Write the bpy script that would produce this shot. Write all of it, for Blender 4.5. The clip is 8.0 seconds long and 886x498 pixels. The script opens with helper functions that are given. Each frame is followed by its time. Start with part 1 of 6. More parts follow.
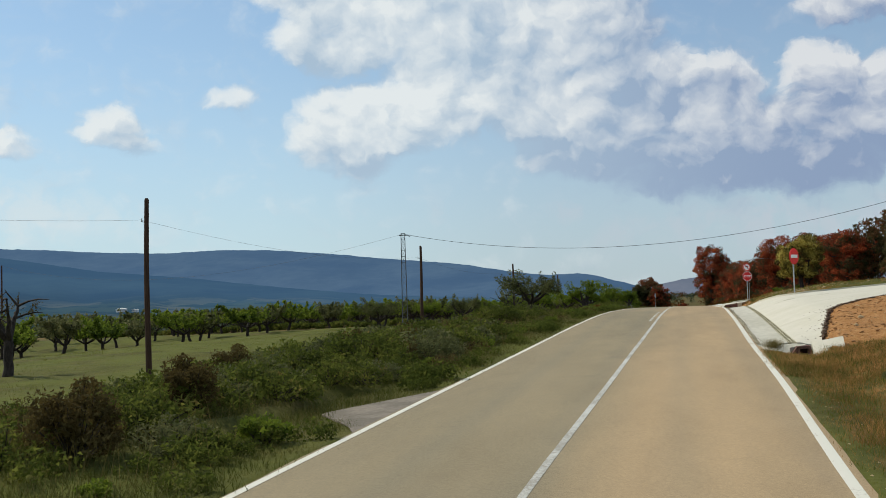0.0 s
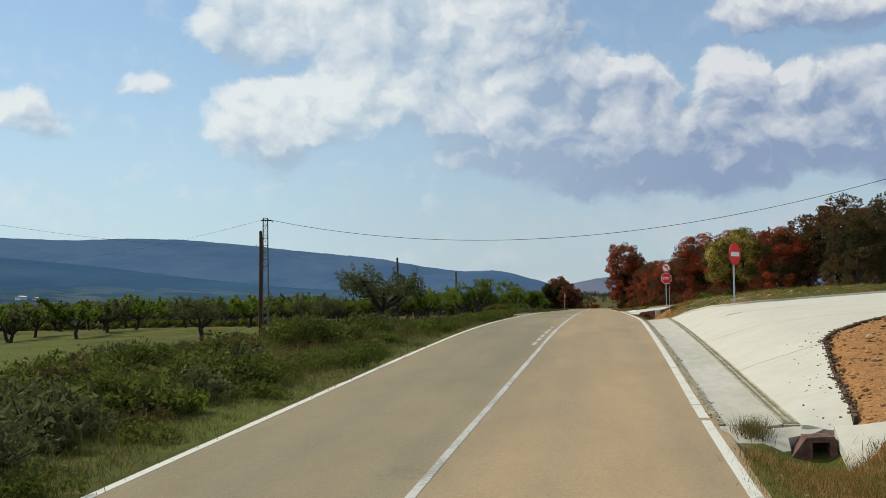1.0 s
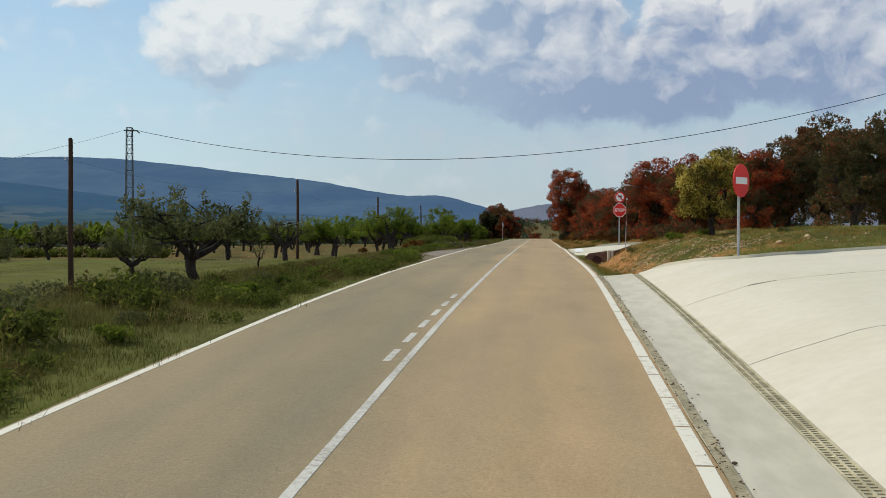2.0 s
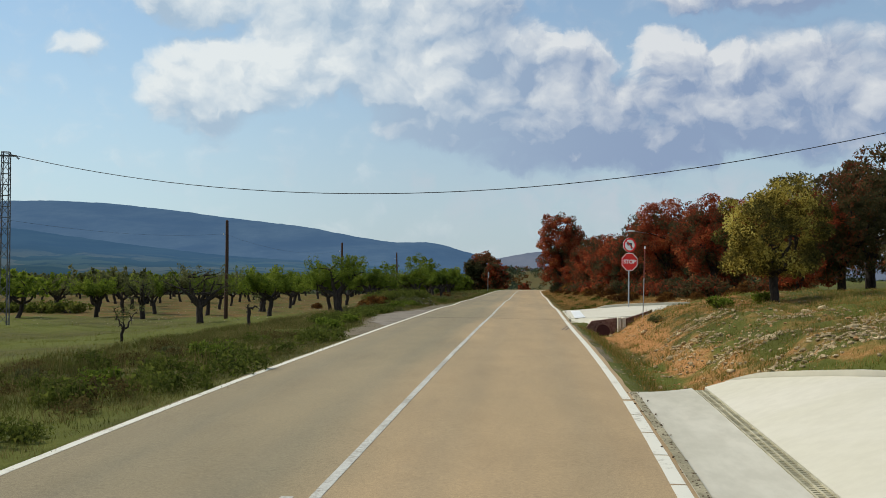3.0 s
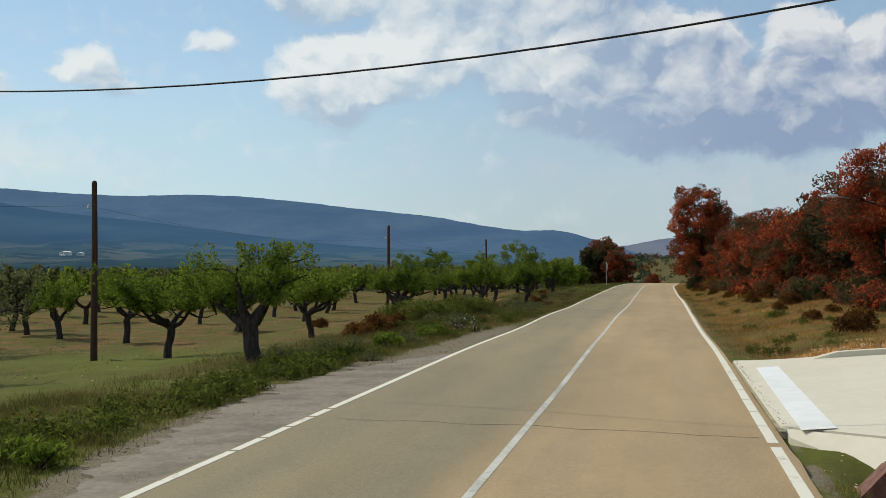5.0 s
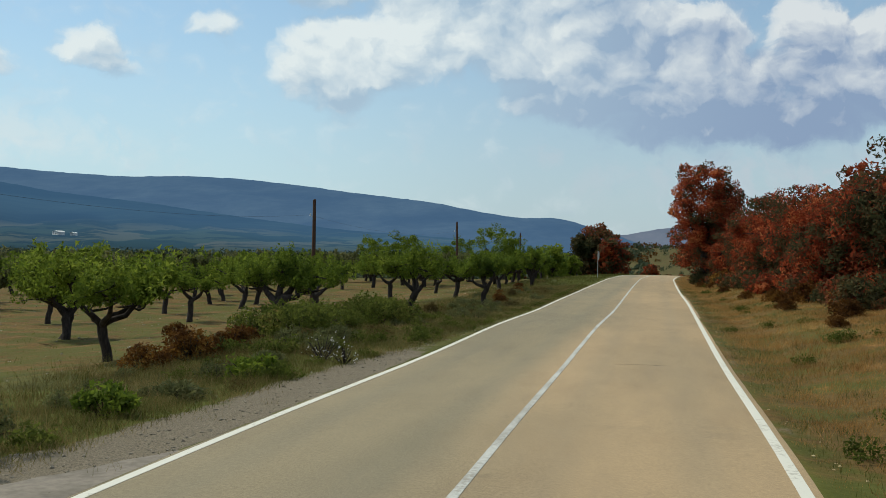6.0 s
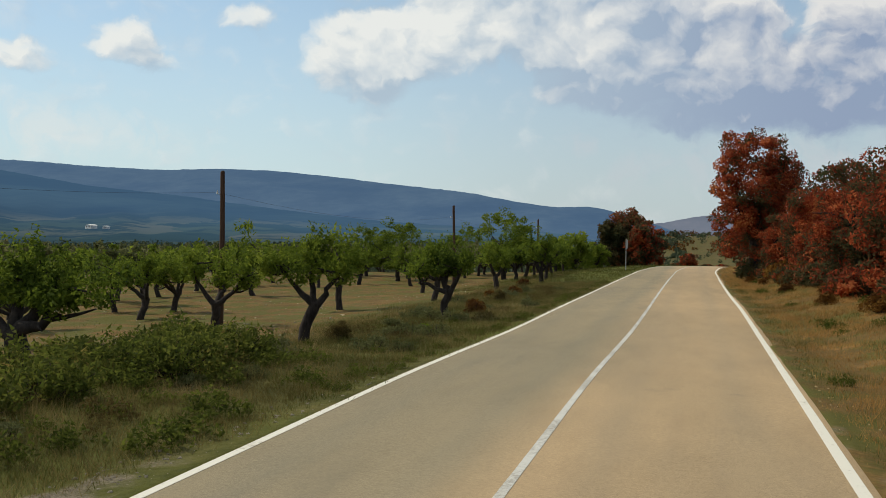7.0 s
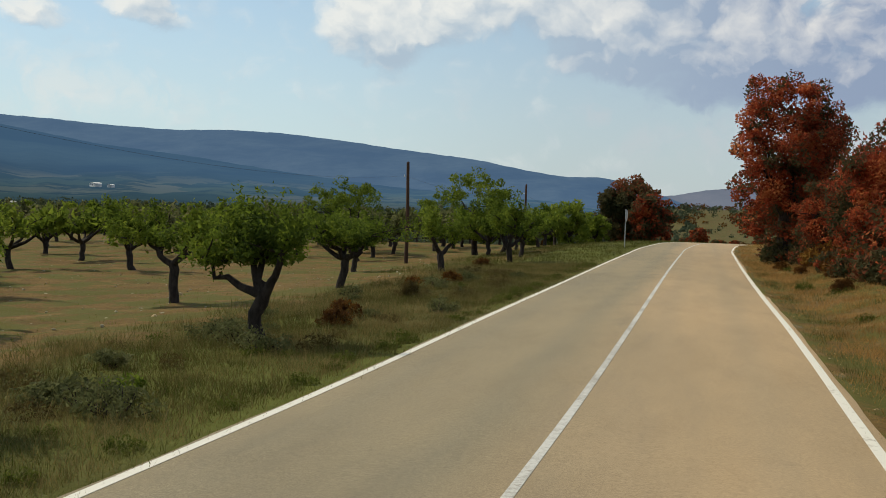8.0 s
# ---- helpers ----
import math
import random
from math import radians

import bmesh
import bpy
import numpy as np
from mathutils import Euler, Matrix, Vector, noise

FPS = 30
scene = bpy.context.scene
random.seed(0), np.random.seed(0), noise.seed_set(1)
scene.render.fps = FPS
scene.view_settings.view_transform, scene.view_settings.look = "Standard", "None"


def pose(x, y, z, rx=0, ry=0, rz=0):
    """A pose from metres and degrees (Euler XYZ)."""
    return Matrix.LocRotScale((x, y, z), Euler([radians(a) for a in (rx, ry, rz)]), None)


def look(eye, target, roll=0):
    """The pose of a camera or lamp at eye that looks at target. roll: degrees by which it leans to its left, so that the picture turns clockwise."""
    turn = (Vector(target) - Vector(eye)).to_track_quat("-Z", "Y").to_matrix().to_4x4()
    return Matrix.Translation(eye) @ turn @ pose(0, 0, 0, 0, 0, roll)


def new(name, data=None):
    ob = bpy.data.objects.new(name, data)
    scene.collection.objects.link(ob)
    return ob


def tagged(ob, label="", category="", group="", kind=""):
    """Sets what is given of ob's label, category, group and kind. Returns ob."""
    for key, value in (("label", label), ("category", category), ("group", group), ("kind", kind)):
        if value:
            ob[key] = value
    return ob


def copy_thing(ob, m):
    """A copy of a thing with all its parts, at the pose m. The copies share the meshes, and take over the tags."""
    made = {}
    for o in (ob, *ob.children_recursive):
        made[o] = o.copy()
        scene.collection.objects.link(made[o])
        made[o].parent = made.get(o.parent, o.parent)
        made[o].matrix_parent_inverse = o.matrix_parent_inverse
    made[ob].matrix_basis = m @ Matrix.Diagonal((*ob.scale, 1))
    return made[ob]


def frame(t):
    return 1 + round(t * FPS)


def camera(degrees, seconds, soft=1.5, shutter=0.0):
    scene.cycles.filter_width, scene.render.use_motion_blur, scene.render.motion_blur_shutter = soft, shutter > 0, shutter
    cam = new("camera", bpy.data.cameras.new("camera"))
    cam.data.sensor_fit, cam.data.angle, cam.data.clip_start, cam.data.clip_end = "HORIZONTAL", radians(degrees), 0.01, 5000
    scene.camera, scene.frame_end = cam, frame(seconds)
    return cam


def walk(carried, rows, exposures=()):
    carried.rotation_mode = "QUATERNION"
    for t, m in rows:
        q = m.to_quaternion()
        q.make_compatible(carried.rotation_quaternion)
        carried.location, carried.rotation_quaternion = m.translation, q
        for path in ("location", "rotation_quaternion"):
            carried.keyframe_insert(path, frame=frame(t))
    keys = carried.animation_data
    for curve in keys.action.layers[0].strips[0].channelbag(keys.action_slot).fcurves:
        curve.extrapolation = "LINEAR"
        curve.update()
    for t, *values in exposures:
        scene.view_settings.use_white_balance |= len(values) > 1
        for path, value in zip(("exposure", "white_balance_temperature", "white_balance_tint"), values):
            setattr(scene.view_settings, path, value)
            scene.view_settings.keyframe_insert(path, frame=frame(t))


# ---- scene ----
cam = camera(45.0, 8.0, soft=0.6)
# seconds, x, y, z, heading to the left, tilt up, roll
ROWS = [
    (0, 1.539, -0.000, 2.084, 12.529, 3.357, -1.742),
    (0.1, 1.566, 1.541, 2.108, 11.529, 4.729, -1.60),
    (0.2, 1.593, 3.083, 2.129, 10.997, 3.797, -1.40),
    (0.3, 1.620, 4.624, 2.151, 10.997, 3.505, -1.15),
    (0.4, 1.649, 6.164, 2.180, 10.979, 2.487, -0.84),
    (0.5, 1.681, 7.700, 2.219, 10.335, 0.178, -0.49),
    (0.6, 1.719, 9.234, 2.274, 10.097, 0.043, -0.392),
    (0.7, 1.762, 10.767, 2.341, 9.304, 1.858, -0.441),
    (0.8, 1.806, 12.297, 2.414, 8.982, 1.357, -0.491),
    (0.9, 1.848, 13.822, 2.484, 8.652, 1.830, -0.540),
    (1, 1.885, 15.341, 2.544, 8.092, 2.999, -0.590),
    (1.1, 1.915, 16.853, 2.588, 7.763, 2.784, -0.470),
    (1.2, 1.940, 18.359, 2.621, 7.341, 1.548, -0.349),
    (1.3, 1.963, 19.861, 2.653, 6.933, 0.665, -0.229),
    (1.4, 1.986, 21.359, 2.692, 6.695, 1.279, -0.108),
    (1.5, 2.012, 22.855, 2.749, 6.274, 1.206, 0.012),
    (1.6, 2.042, 24.350, 2.827, 6.115, 0.286, 0.0),
    (1.7, 2.071, 25.841, 2.909, 5.781, -1.071, -0.05),
    (2.8, 2.253, 41.891, 3.501, 4.381, 0.612, 0.630),
    (2.9, 2.286, 43.321, 3.520, 4.352, 1.887, 0.651),
    (3, 2.316, 44.748, 3.542, 4.556, 1.471, 0.671),
    (3.1, 2.335, 46.175, 3.583, 4.893, 1.054, 0.612),
    (3.2, 2.344, 47.600, 3.640, 5.697, 1.027, 0.552),
    (3.3, 2.348, 49.024, 3.703, 6.434, -0.146, 0.493),
    (3.4, 2.352, 50.448, 3.762, 6.959, -0.418, 0.433),
    (3.5, 2.361, 51.872, 3.808, 8.056, 0.980, 0.374),
    (3.6, 2.379, 53.296, 3.835, 8.629, 1.936, 0.438),
    (3.7, 2.404, 54.718, 3.849, 9.303, 1.642, 0.502),
    (3.8, 2.427, 56.141, 3.859, 9.326, 2.450, 0.566),
    (3.9, 2.443, 57.566, 3.873, 10.229, 4.001, 0.630),
    (4, 2.445, 58.992, 3.898, 10.843, 2.560, 0.36),
    (4.1, 2.428, 60.420, 3.938, 10.827, 2.008, 0.284),
    (4.2, 2.409, 61.851, 3.978, 11.221, 2.886, -0.127),
    (5.3, 2.494, 77.828, 4.009, 11.744, 0.319, 0.461),
    (5.4, 2.519, 79.287, 3.973, 12.136, 0.831, 0.371),
    (5.5, 2.540, 80.748, 3.942, 11.920, -0.436, 0.282),
    (5.6, 2.544, 82.210, 3.939, 11.409, -1.422, 0.436),
    (5.7, 2.533, 83.674, 3.959, 11.394, -1.771, 0.590),
    (5.8, 2.515, 85.140, 3.990, 11.643, -1.008, 0.743),
    (5.9, 2.494, 86.608, 4.019, 11.334, -0.414, 0.897),
    (6, 2.476, 88.080, 4.033, 11.325, 0.075, 1.051),
    (6.1, 2.461, 89.554, 4.029, 11.749, 2.045, 1.067),
    (6.2, 2.446, 91.031, 4.014, 12.233, 3.410, 1.084),
    (6.3, 2.430, 92.511, 3.995, 12.556, 1.537, 1.100),
    (6.4, 2.414, 93.995, 3.979, 13.143, -0.534, 1.117),
    (6.5, 2.400, 95.485, 3.971, 13.596, -1.717, 1.133),
    (6.6, 2.388, 96.983, 3.976, 14.094, -3.192, 1.008),
    (6.7, 2.376, 98.489, 3.989, 13.721, -3.992, 0.883),
    (6.8, 2.366, 99.998, 4.005, 13.605, -2.715, 0.758),
    (6.9, 2.354, 101.506, 4.017, 13.408, -0.916, 0.633),
    (7, 2.341, 103.008, 4.020, 13.204, -0.473, 0.508),
    (7.1, 2.326, 104.504, 4.008, 12.575, -0.746, 0.693),
    (7.2, 2.309, 105.997, 3.986, 12.397, -0.844, 0.878),
    (7.3, 2.292, 107.487, 3.961, 12.240, -1.683, 1.062),
    (7.4, 2.275, 108.977, 3.939, 12.295, -1.607, 1.247),
    (7.5, 2.257, 110.467, 3.928, 12.534, -2.442, 1.432),
    (7.6, 2.240, 111.958, 3.930, 12.704, -2.434, 1.537),
    (7.7, 2.222, 113.448, 3.940, 13.598, -2.378, 1.641),
    (7.8, 2.204, 114.939, 3.955, 13.798, -3.242, 1.746),
    (7.9, 2.186, 116.429, 3.971, 13.796, -2.984, 1.850),
    (8, 2.168, 117.919, 3.985, 13.668, -2.244, 1.955),
]
walk(cam, [(t, pose(x, y, z, 90 + p, 0, h) @ pose(0, 0, 0, 0, 0, r)) for t, x, y, z, h, p, r in ROWS],
     [(0.0, 0.05, 6450, 8), (1.0, 0.05, 6450, 8), (1.5, 0.05, 6520, 9), (3.0, 0.05, 6450, 8), (4.2, 0.05, 6450, 7), (5.5, 0.06, 6570, 8),
      (6.0, 0.05, 6350, 4), (6.5, 0.08, 6800, 9), (8.0, 0.08, 6870, 9)])

# ---- world, sun ----
SUN_AZ, SUN_EL = -72.0, 46.0      # degrees, clockwise from +y; height above the horizon
world = bpy.data.worlds.new("sky")
scene.world = world
world.use_nodes = True


class Nodes:
    """Short calls for building node trees."""

    def __init__(self, tree):
        self.tree = tree

    def put(self, kind, inputs=(), **props):
        n = self.tree.nodes.new(kind)
        for key, value in props.items():
            if key == "operation":
                n.operation = value
            elif key == "blend":
                n.data_type, n.blend_type = "RGBA", value
            elif key == "clamp":
                n.use_clamp = value
            elif key == "dims":
                n.noise_dimensions = value
            elif key == "attr":
                n.attribute_name = value
            elif key == "feature":
                n.feature = value
        for key, value in dict(inputs).items():
            if isinstance(value, bpy.types.NodeSocket):
                self.tree.links.new(value, n.inputs[key])
            else:
                n.inputs[key].default_value = value
        return n

    def math(self, op, a, b=0.0, c=0.0, clamp=False):
        return self.put("ShaderNodeMath", {0: a, 1: b, 2: c}, operation=op, clamp=clamp).outputs[0]

    def vec(self, op, a, b=(0, 0, 0), c=(0, 0, 0)):
        n = self.put("ShaderNodeVectorMath", {0: a, 1: b, 2: c}, operation=op)
        return n.outputs["Value"] if op in ("DOT_PRODUCT", "LENGTH") else n.outputs[0]

    def mix(self, f, a, b, blend="MIX"):
        n = self.put("ShaderNodeMix", {}, blend=blend)
        for k, v in ((0, f), (6, a), (7, b)):
            if isinstance(v, bpy.types.NodeSocket):
                self.tree.links.new(v, n.inputs[k])
            elif k == 0:
                n.inputs[k].default_value = v
            else:
                n.inputs[k].default_value = (*v, 1)
        return n.outputs[2]

    def step(self, v, a, b):
        n = self.put("ShaderNodeMapRange", {0: v, 1: a, 2: b, 3: 0.0, 4: 1.0})
        n.interpolation_type = "SMOOTHSTEP"
        return n.outputs[0]

    def noise(self, vector, scale, detail=4.0, rough=0.55, distort=0.0):
        return self.put("ShaderNodeTexNoise", {"Vector": vector, "Scale": scale, "Detail": detail, "Roughness": rough, "Distortion": distort})

    def ramp(self, f, stops):
        n = self.put("ShaderNodeValToRGB", {0: f})
        e = n.color_ramp.elements
        while len(e) < len(stops):
            e.new(0.5)
        for k, (p, c) in zip(e, stops):
            k.position, k.color = p, (*c, 1)
        return n.outputs[0]


# cloud heaps: azimuth, height above the horizon, half width, half height (degrees), weight
HEAPS = [(-19.0, 17.6, 5.2, 2.2, 0.9), (-18.2, 14.6, 3.6, 2.2, 0.9), (-12.5, 15.6, 6.5, 3.2, 1.0), (-5.5, 15.0, 5.6, 3.0, 1.0), (-17.4, 9.9, 4.0, 2.8, 1.0), (-13.6, 10.9, 4.2, 2.6, 1.0),
         (-8.6, 12.0, 5.0, 3.0, 1.1), (-2.8, 11.6, 4.6, 2.9, 1.1), (-5.0, 8.9, 4.2, 2.3, 1.0), (0.4, 8.2, 5.6, 3.0, 1.1), (2.6, 11.2, 2.6, 1.9, 1.0), (6.6, 8.0, 6.2, 2.9, 1.1),
         (7.2, 11.8, 2.0, 1.7, 1.1), (9.6, 10.4, 3.4, 2.1, 1.1), (14.5, 9.4, 6.0, 3.6, 1.1), (9.4, 14.9, 3.6, 1.3, 0.9), (13.5, 14.6, 3.5, 1.6, 0.8),
         (-23.9, 11.6, 1.9, 0.85, 0.55), (-29.9, 9.9, 2.1, 1.3, 0.6), (-28.6, 8.9, 1.8, 0.8, 0.45), (-35.2, 9.1, 2.0, 1.1, 0.6), (-12.0, 19.6, 11.0, 2.6, 0.9)]
# sunlit shoulders (above zero) and shaded hollows and bases (below zero) of the heaps
TONES = [(-17.6, 10.6, 2.8, 1.9, 0.40), (-13.8, 11.6, 2.6, 1.6, 0.45), (-20.0, 8.9, 1.6, 1.4, 0.2), (-5.8, 10.4, 2.8, 0.8, 0.35), (-10.0, 11.0, 2.4, 0.7, 0.25), (1.6, 9.6, 2.6, 0.8, 0.35),
         (6.9, 12.3, 2.2, 1.1, 0.6), (2.6, 12.1, 2.2, 0.9, 0.4), (10.0, 11.2, 2.2, 0.8, 0.45), (-6.0, 15.4, 2.4, 1.6, 0.35), (-15.0, 15.6, 3.0, 1.6, 0.3), (-21.5, 15.4, 2.0, 1.4, 0.3), (8.6, 15.0, 2.6, 0.9, 0.2),
         (-15.2, 8.0, 2.6, 0.8, -0.55), (-19.4, 12.9, 1.5, 0.7, -0.3), (-8.8, 13.2, 2.6, 1.2, -0.25), (-7.4, 8.4, 2.6, 1.1, -0.5), (-2.2, 6.6, 4.4, 2.3, -0.50), (4.4, 6.6, 5.4, 2.4, -0.50), (11.5, 6.6, 5.0, 2.4, -0.45),
         (-1.4, 11.0, 2.4, 1.3, -0.25), (9.4, 9.9, 3.6, 0.6, -0.4), (-28.7, 8.7, 1.4, 0.5, -0.5), (-2.8, 13.4, 1.6, 1.0, -0.2)]
# thin low cloud
VEILS = [(-33.5, 5.4, 4.0, 1.9, 0.6), (-28.6, 5.0, 2.6, 1.4, 0.45), (0.6, 4.2, 2.2, 1.6, 0.4), (4.6, 4.2, 3.6, 1.8, 0.5), (10.0, 4.0, 4.0, 1.8, 0.5), (-2.6, 3.6, 2.2, 1.4, 0.35), (-5.8, 5.0, 0.9, 0.8, 0.4), (-13.2, 5.2, 0.8, 0.7, 0.3)]


def build_sky():
    k = Nodes(world.node_tree)
    for n in list(world.node_tree.nodes):
        world.node_tree.nodes.remove(n)
    out = k.put("ShaderNodeOutputWorld")
    d = k.put("ShaderNodeTexCoord").outputs["Generated"]
    s = k.put("ShaderNodeSeparateXYZ", {0: d})
    x, y, z = s.outputs[0], s.outputs[1], s.outputs[2]
    az = k.math("MULTIPLY", k.math("ARCTAN2", x, y), 180 / math.pi)
    el = k.math("MULTIPLY", k.math("ARCSINE", z), 180 / math.pi)
    p0 = k.put("ShaderNodeCombineXYZ", {0: az, 1: el, 2: 0.0}).outputs[0]

    def bent(p):
        wide = k.noise(p, 0.30, 3.0)
        p = k.vec("MULTIPLY_ADD", k.vec("SUBTRACT", wide.outputs["Color"], (0.5, 0.5, 0.5)), (2.8, 1.9, 0), p)
        curl = k.noise(p, 1.0, 5.0, 0.65)
        return k.vec("MULTIPLY_ADD", k.vec("SUBTRACT", curl.outputs["Color"], (0.5, 0.5, 0.5)), (1.3, 1.0, 0), p)

    def blobs(p, table):
        total = 0.0
        for a, e, ra, re, w in table:
            v = k.vec("MULTIPLY_ADD", p, (1 / ra, 1 / re, 0), (-a / ra, -e / re, 0))
            near = k.math("MAXIMUM", k.math("MULTIPLY_ADD", k.vec("DOT_PRODUCT", v, v), -1.0, 1.0), 0.0)
            total = k.math("MULTIPLY_ADD", near, w, total)
        return total

    def density(p):
        p = bent(p)
        total = blobs(p, HEAPS)
        total = k.math("ADD", total, k.math("MULTIPLY_ADD", k.step(total, 0.0, 0.45), 0.34, -0.34))
        wide = k.noise(k.vec("MULTIPLY", p, (0.03, 0.05, 0)), 1.0, 3.0).outputs[0]
        far = k.math("MAXIMUM", k.step(k.math("ABSOLUTE", k.math("ADD", az, 10.0)), 32.0, 46.0), k.step(el, 21.0, 28.0))
        total = k.math("ADD", total, k.math("MULTIPLY", far, k.math("MULTIPLY_ADD", wide, 4.0, -1.6)))
        total = k.math("MINIMUM", total, 0.8)
        q = k.vec("MULTIPLY", p, (1, 1.3, 0))
        fine = k.noise(q, 0.50, 8.0, 0.52).outputs[0]
        soft = k.noise(q, 0.50, 3.0, 0.45).outputs[0]
        cell = k.put("ShaderNodeTexVoronoi", {"Vector": k.vec("MULTIPLY", p, (0.55, 0.78, 0)), "Scale": 1.0, "Detail": 2.0, "Roughness": 0.55})
        cell.feature = "SMOOTH_F1"
        cell.normalize = True
        total = k.math("ADD", total, k.math("MULTIPLY_ADD", cell.outputs["Distance"], -1.0, 0.28))
        return k.math("ADD", total, k.math("MULTIPLY_ADD", fine, 1.5, -0.78)), k.math("ADD", total, k.math("MULTIPLY_ADD", soft, 1.5, -0.78)), p

    d0, b0, p1 = density(p0)
    b1 = density(k.vec("ADD", p0, (-0.40, 0.70, 0)))[1]
    sky = k.put("ShaderNodeTexSky")
    sky.sky_type, sky.sun_disc = "NISHITA", False
    sky.sun_elevation, sky.sun_rotation = radians(SUN_EL), radians(SUN_AZ)
    sky.air_density, sky.dust_density, sky.ozone_density, sky.altitude = 1.0, 1.0, 1.0, 600
    veil = k.math("SUBTRACT", 1.0, k.step(el, -2.0, 17.0))
    base = k.mix(k.math("MULTIPLY_ADD", veil, 0.56, 0.32), k.mix(1.0, sky.outputs[0], (0.80, 1.04, 1.17), "MULTIPLY"), k.mix(k.step(az, -24.0, -4.0), (5.4, 6.6, 7.2), (4.6, 5.35, 5.9)))
    mist = k.noise(k.vec("MULTIPLY", p1, (1, 0.8, 0)), 0.55, 7.0, 0.6).outputs[0]
    thin = k.math("MULTIPLY", k.math("MULTIPLY", blobs(p1, VEILS), k.step(mist, 0.36, 0.62)), 0.9, clamp=True)
    base = k.mix(thin, base, k.mix(k.step(az, -24.0, -4.0), (7.0, 7.4, 7.5), (5.5, 5.55, 6.15)))
    grain = k.noise(p1, 0.55, 5.0, 0.5, 0.3).outputs[0]
    light = k.math("MULTIPLY_ADD", k.math("SUBTRACT", b0, b1), 0.80, k.math("MULTIPLY_ADD", k.step(az, -14.0, 0.0), -0.16, -0.74))
    light = k.math("ADD", light, blobs(p1, TONES))
    light = k.math("ADD", light, k.math("ADD", k.math("MULTIPLY", grain, 1.5), k.math("MULTIPLY", k.noise(p1, 0.2, 3.0, 0.5).outputs[0], 1.0)))
    light = k.math("ADD", light, 0.0, clamp=True)
    warm = k.step(az, -14.0, 8.0)
    cloud = k.mix(light, k.mix(warm, (3.9, 5.0, 6.2), (2.5, 3.25, 4.8)), k.mix(warm, (7.7, 8.0, 8.05), (7.1, 7.2, 7.4)))
    mask = k.math("MULTIPLY", k.step(d0, -0.45, 0.70), 0.94)
    bg = k.put("ShaderNodeBackground", {0: k.mix(mask, base, cloud), 1: 0.1})
    world.node_tree.links.new(bg.outputs[0], out.inputs[0])


build_sky()
sun = new("sun", bpy.data.lights.new("sun", "SUN"))
sun.data.energy, sun.data.angle, sun.data.color = 3.05, radians(0.6), (1.0, 0.925, 0.79)
sa, se = radians(SUN_AZ), radians(SUN_EL)
sun.matrix_world = look((0, 0, 60), (-math.sin(sa) * math.cos(se), -math.cos(sa) * math.cos(se), 60 - math.sin(se)))


# ---- materials ----
def finish(k, mat, color, rough=0.9, bump=None, strength=0.3, distance=0.02, metal=0.0, leaf=0.0, spec=0.3):
    out = k.put("ShaderNodeOutputMaterial")
    b = k.put("ShaderNodeBsdfPrincipled", {"Roughness": rough, "Metallic": metal, "Specular IOR Level": spec})
    if isinstance(color, bpy.types.NodeSocket):
        mat.node_tree.links.new(color, b.inputs["Base Color"])
    else:
        b.inputs["Base Color"].default_value = (*color, 1)
    if bump is not None:
        n = k.put("ShaderNodeBump", {"Height": bump, "Strength": strength, "Distance": distance})
        mat.node_tree.links.new(n.outputs[0], b.inputs["Normal"])
    last = b.outputs[0]
    if leaf:
        t = k.put("ShaderNodeBsdfTranslucent", {0: color})
        m = k.put("ShaderNodeMixShader", {0: leaf, 1: last, 2: t.outputs[0]})
        last = m.outputs[0]
    mat.node_tree.links.new(last, out.inputs[0])
    return mat


def blank(name):
    m = bpy.data.materials.new(name)
    m.use_nodes = True
    for n in list(m.node_tree.nodes):
        m.node_tree.nodes.remove(n)
    k = Nodes(m.node_tree)
    return m, k, k.put("ShaderNodeTexCoord").outputs["Object"]


def plain(name, a, b, scale=8.0, rough=0.8, bump=0.3, distance=0.01, metal=0.0, rnd=0.0, stretch=(1, 1, 1), spec=0.3, large=0.7):
    """A surface that wanders between two colours at two scales, with fine relief."""
    m, k, o = blank(name)
    v = k.vec("MULTIPLY", o, stretch)
    fine = k.noise(v, scale, 7.0, 0.6).outputs[0]
    wide = k.noise(v, scale * 0.13, 3.0).outputs[0]
    c = k.mix(k.step(fine, 0.3, 0.7), a, b)
    c = k.mix(k.step(wide, 0.35, 0.65), c, k.mix(1.0, c, (large, large, large * 0.97), "MULTIPLY"))
    if rnd:
        r = k.put("ShaderNodeObjectInfo").outputs["Random"]
        c = k.mix(1.0, c, k.ramp(r, [(0, (1 - rnd,) * 3), (1, (1 + rnd,) * 3)]), "MULTIPLY")
    return finish(k, m, c, rough, fine, bump, distance, metal, spec=spec)


def leafy(name, stops, patch=0.5, leaf=0.35, gain=1.5):
    """Foliage: each leaf has its own tone, with wide patches over the crown."""
    m, k, o = blank(name)
    r = k.put("ShaderNodeNewGeometry").outputs["Random Per Island"]
    wide = k.noise(o, patch, 2.0).outputs[0]
    oi = k.put("ShaderNodeObjectInfo").outputs["Random"]
    f = k.math("ADD", k.math("MULTIPLY", r, 0.45), k.math("MULTIPLY_ADD", wide, gain, 0.25 - gain / 2))
    f = k.math("ADD", f, k.math("MULTIPLY_ADD", oi, 0.3, -0.15), clamp=True)
    return finish(k, m, k.ramp(f, stops), 0.8, leaf=leaf, spec=0.08)


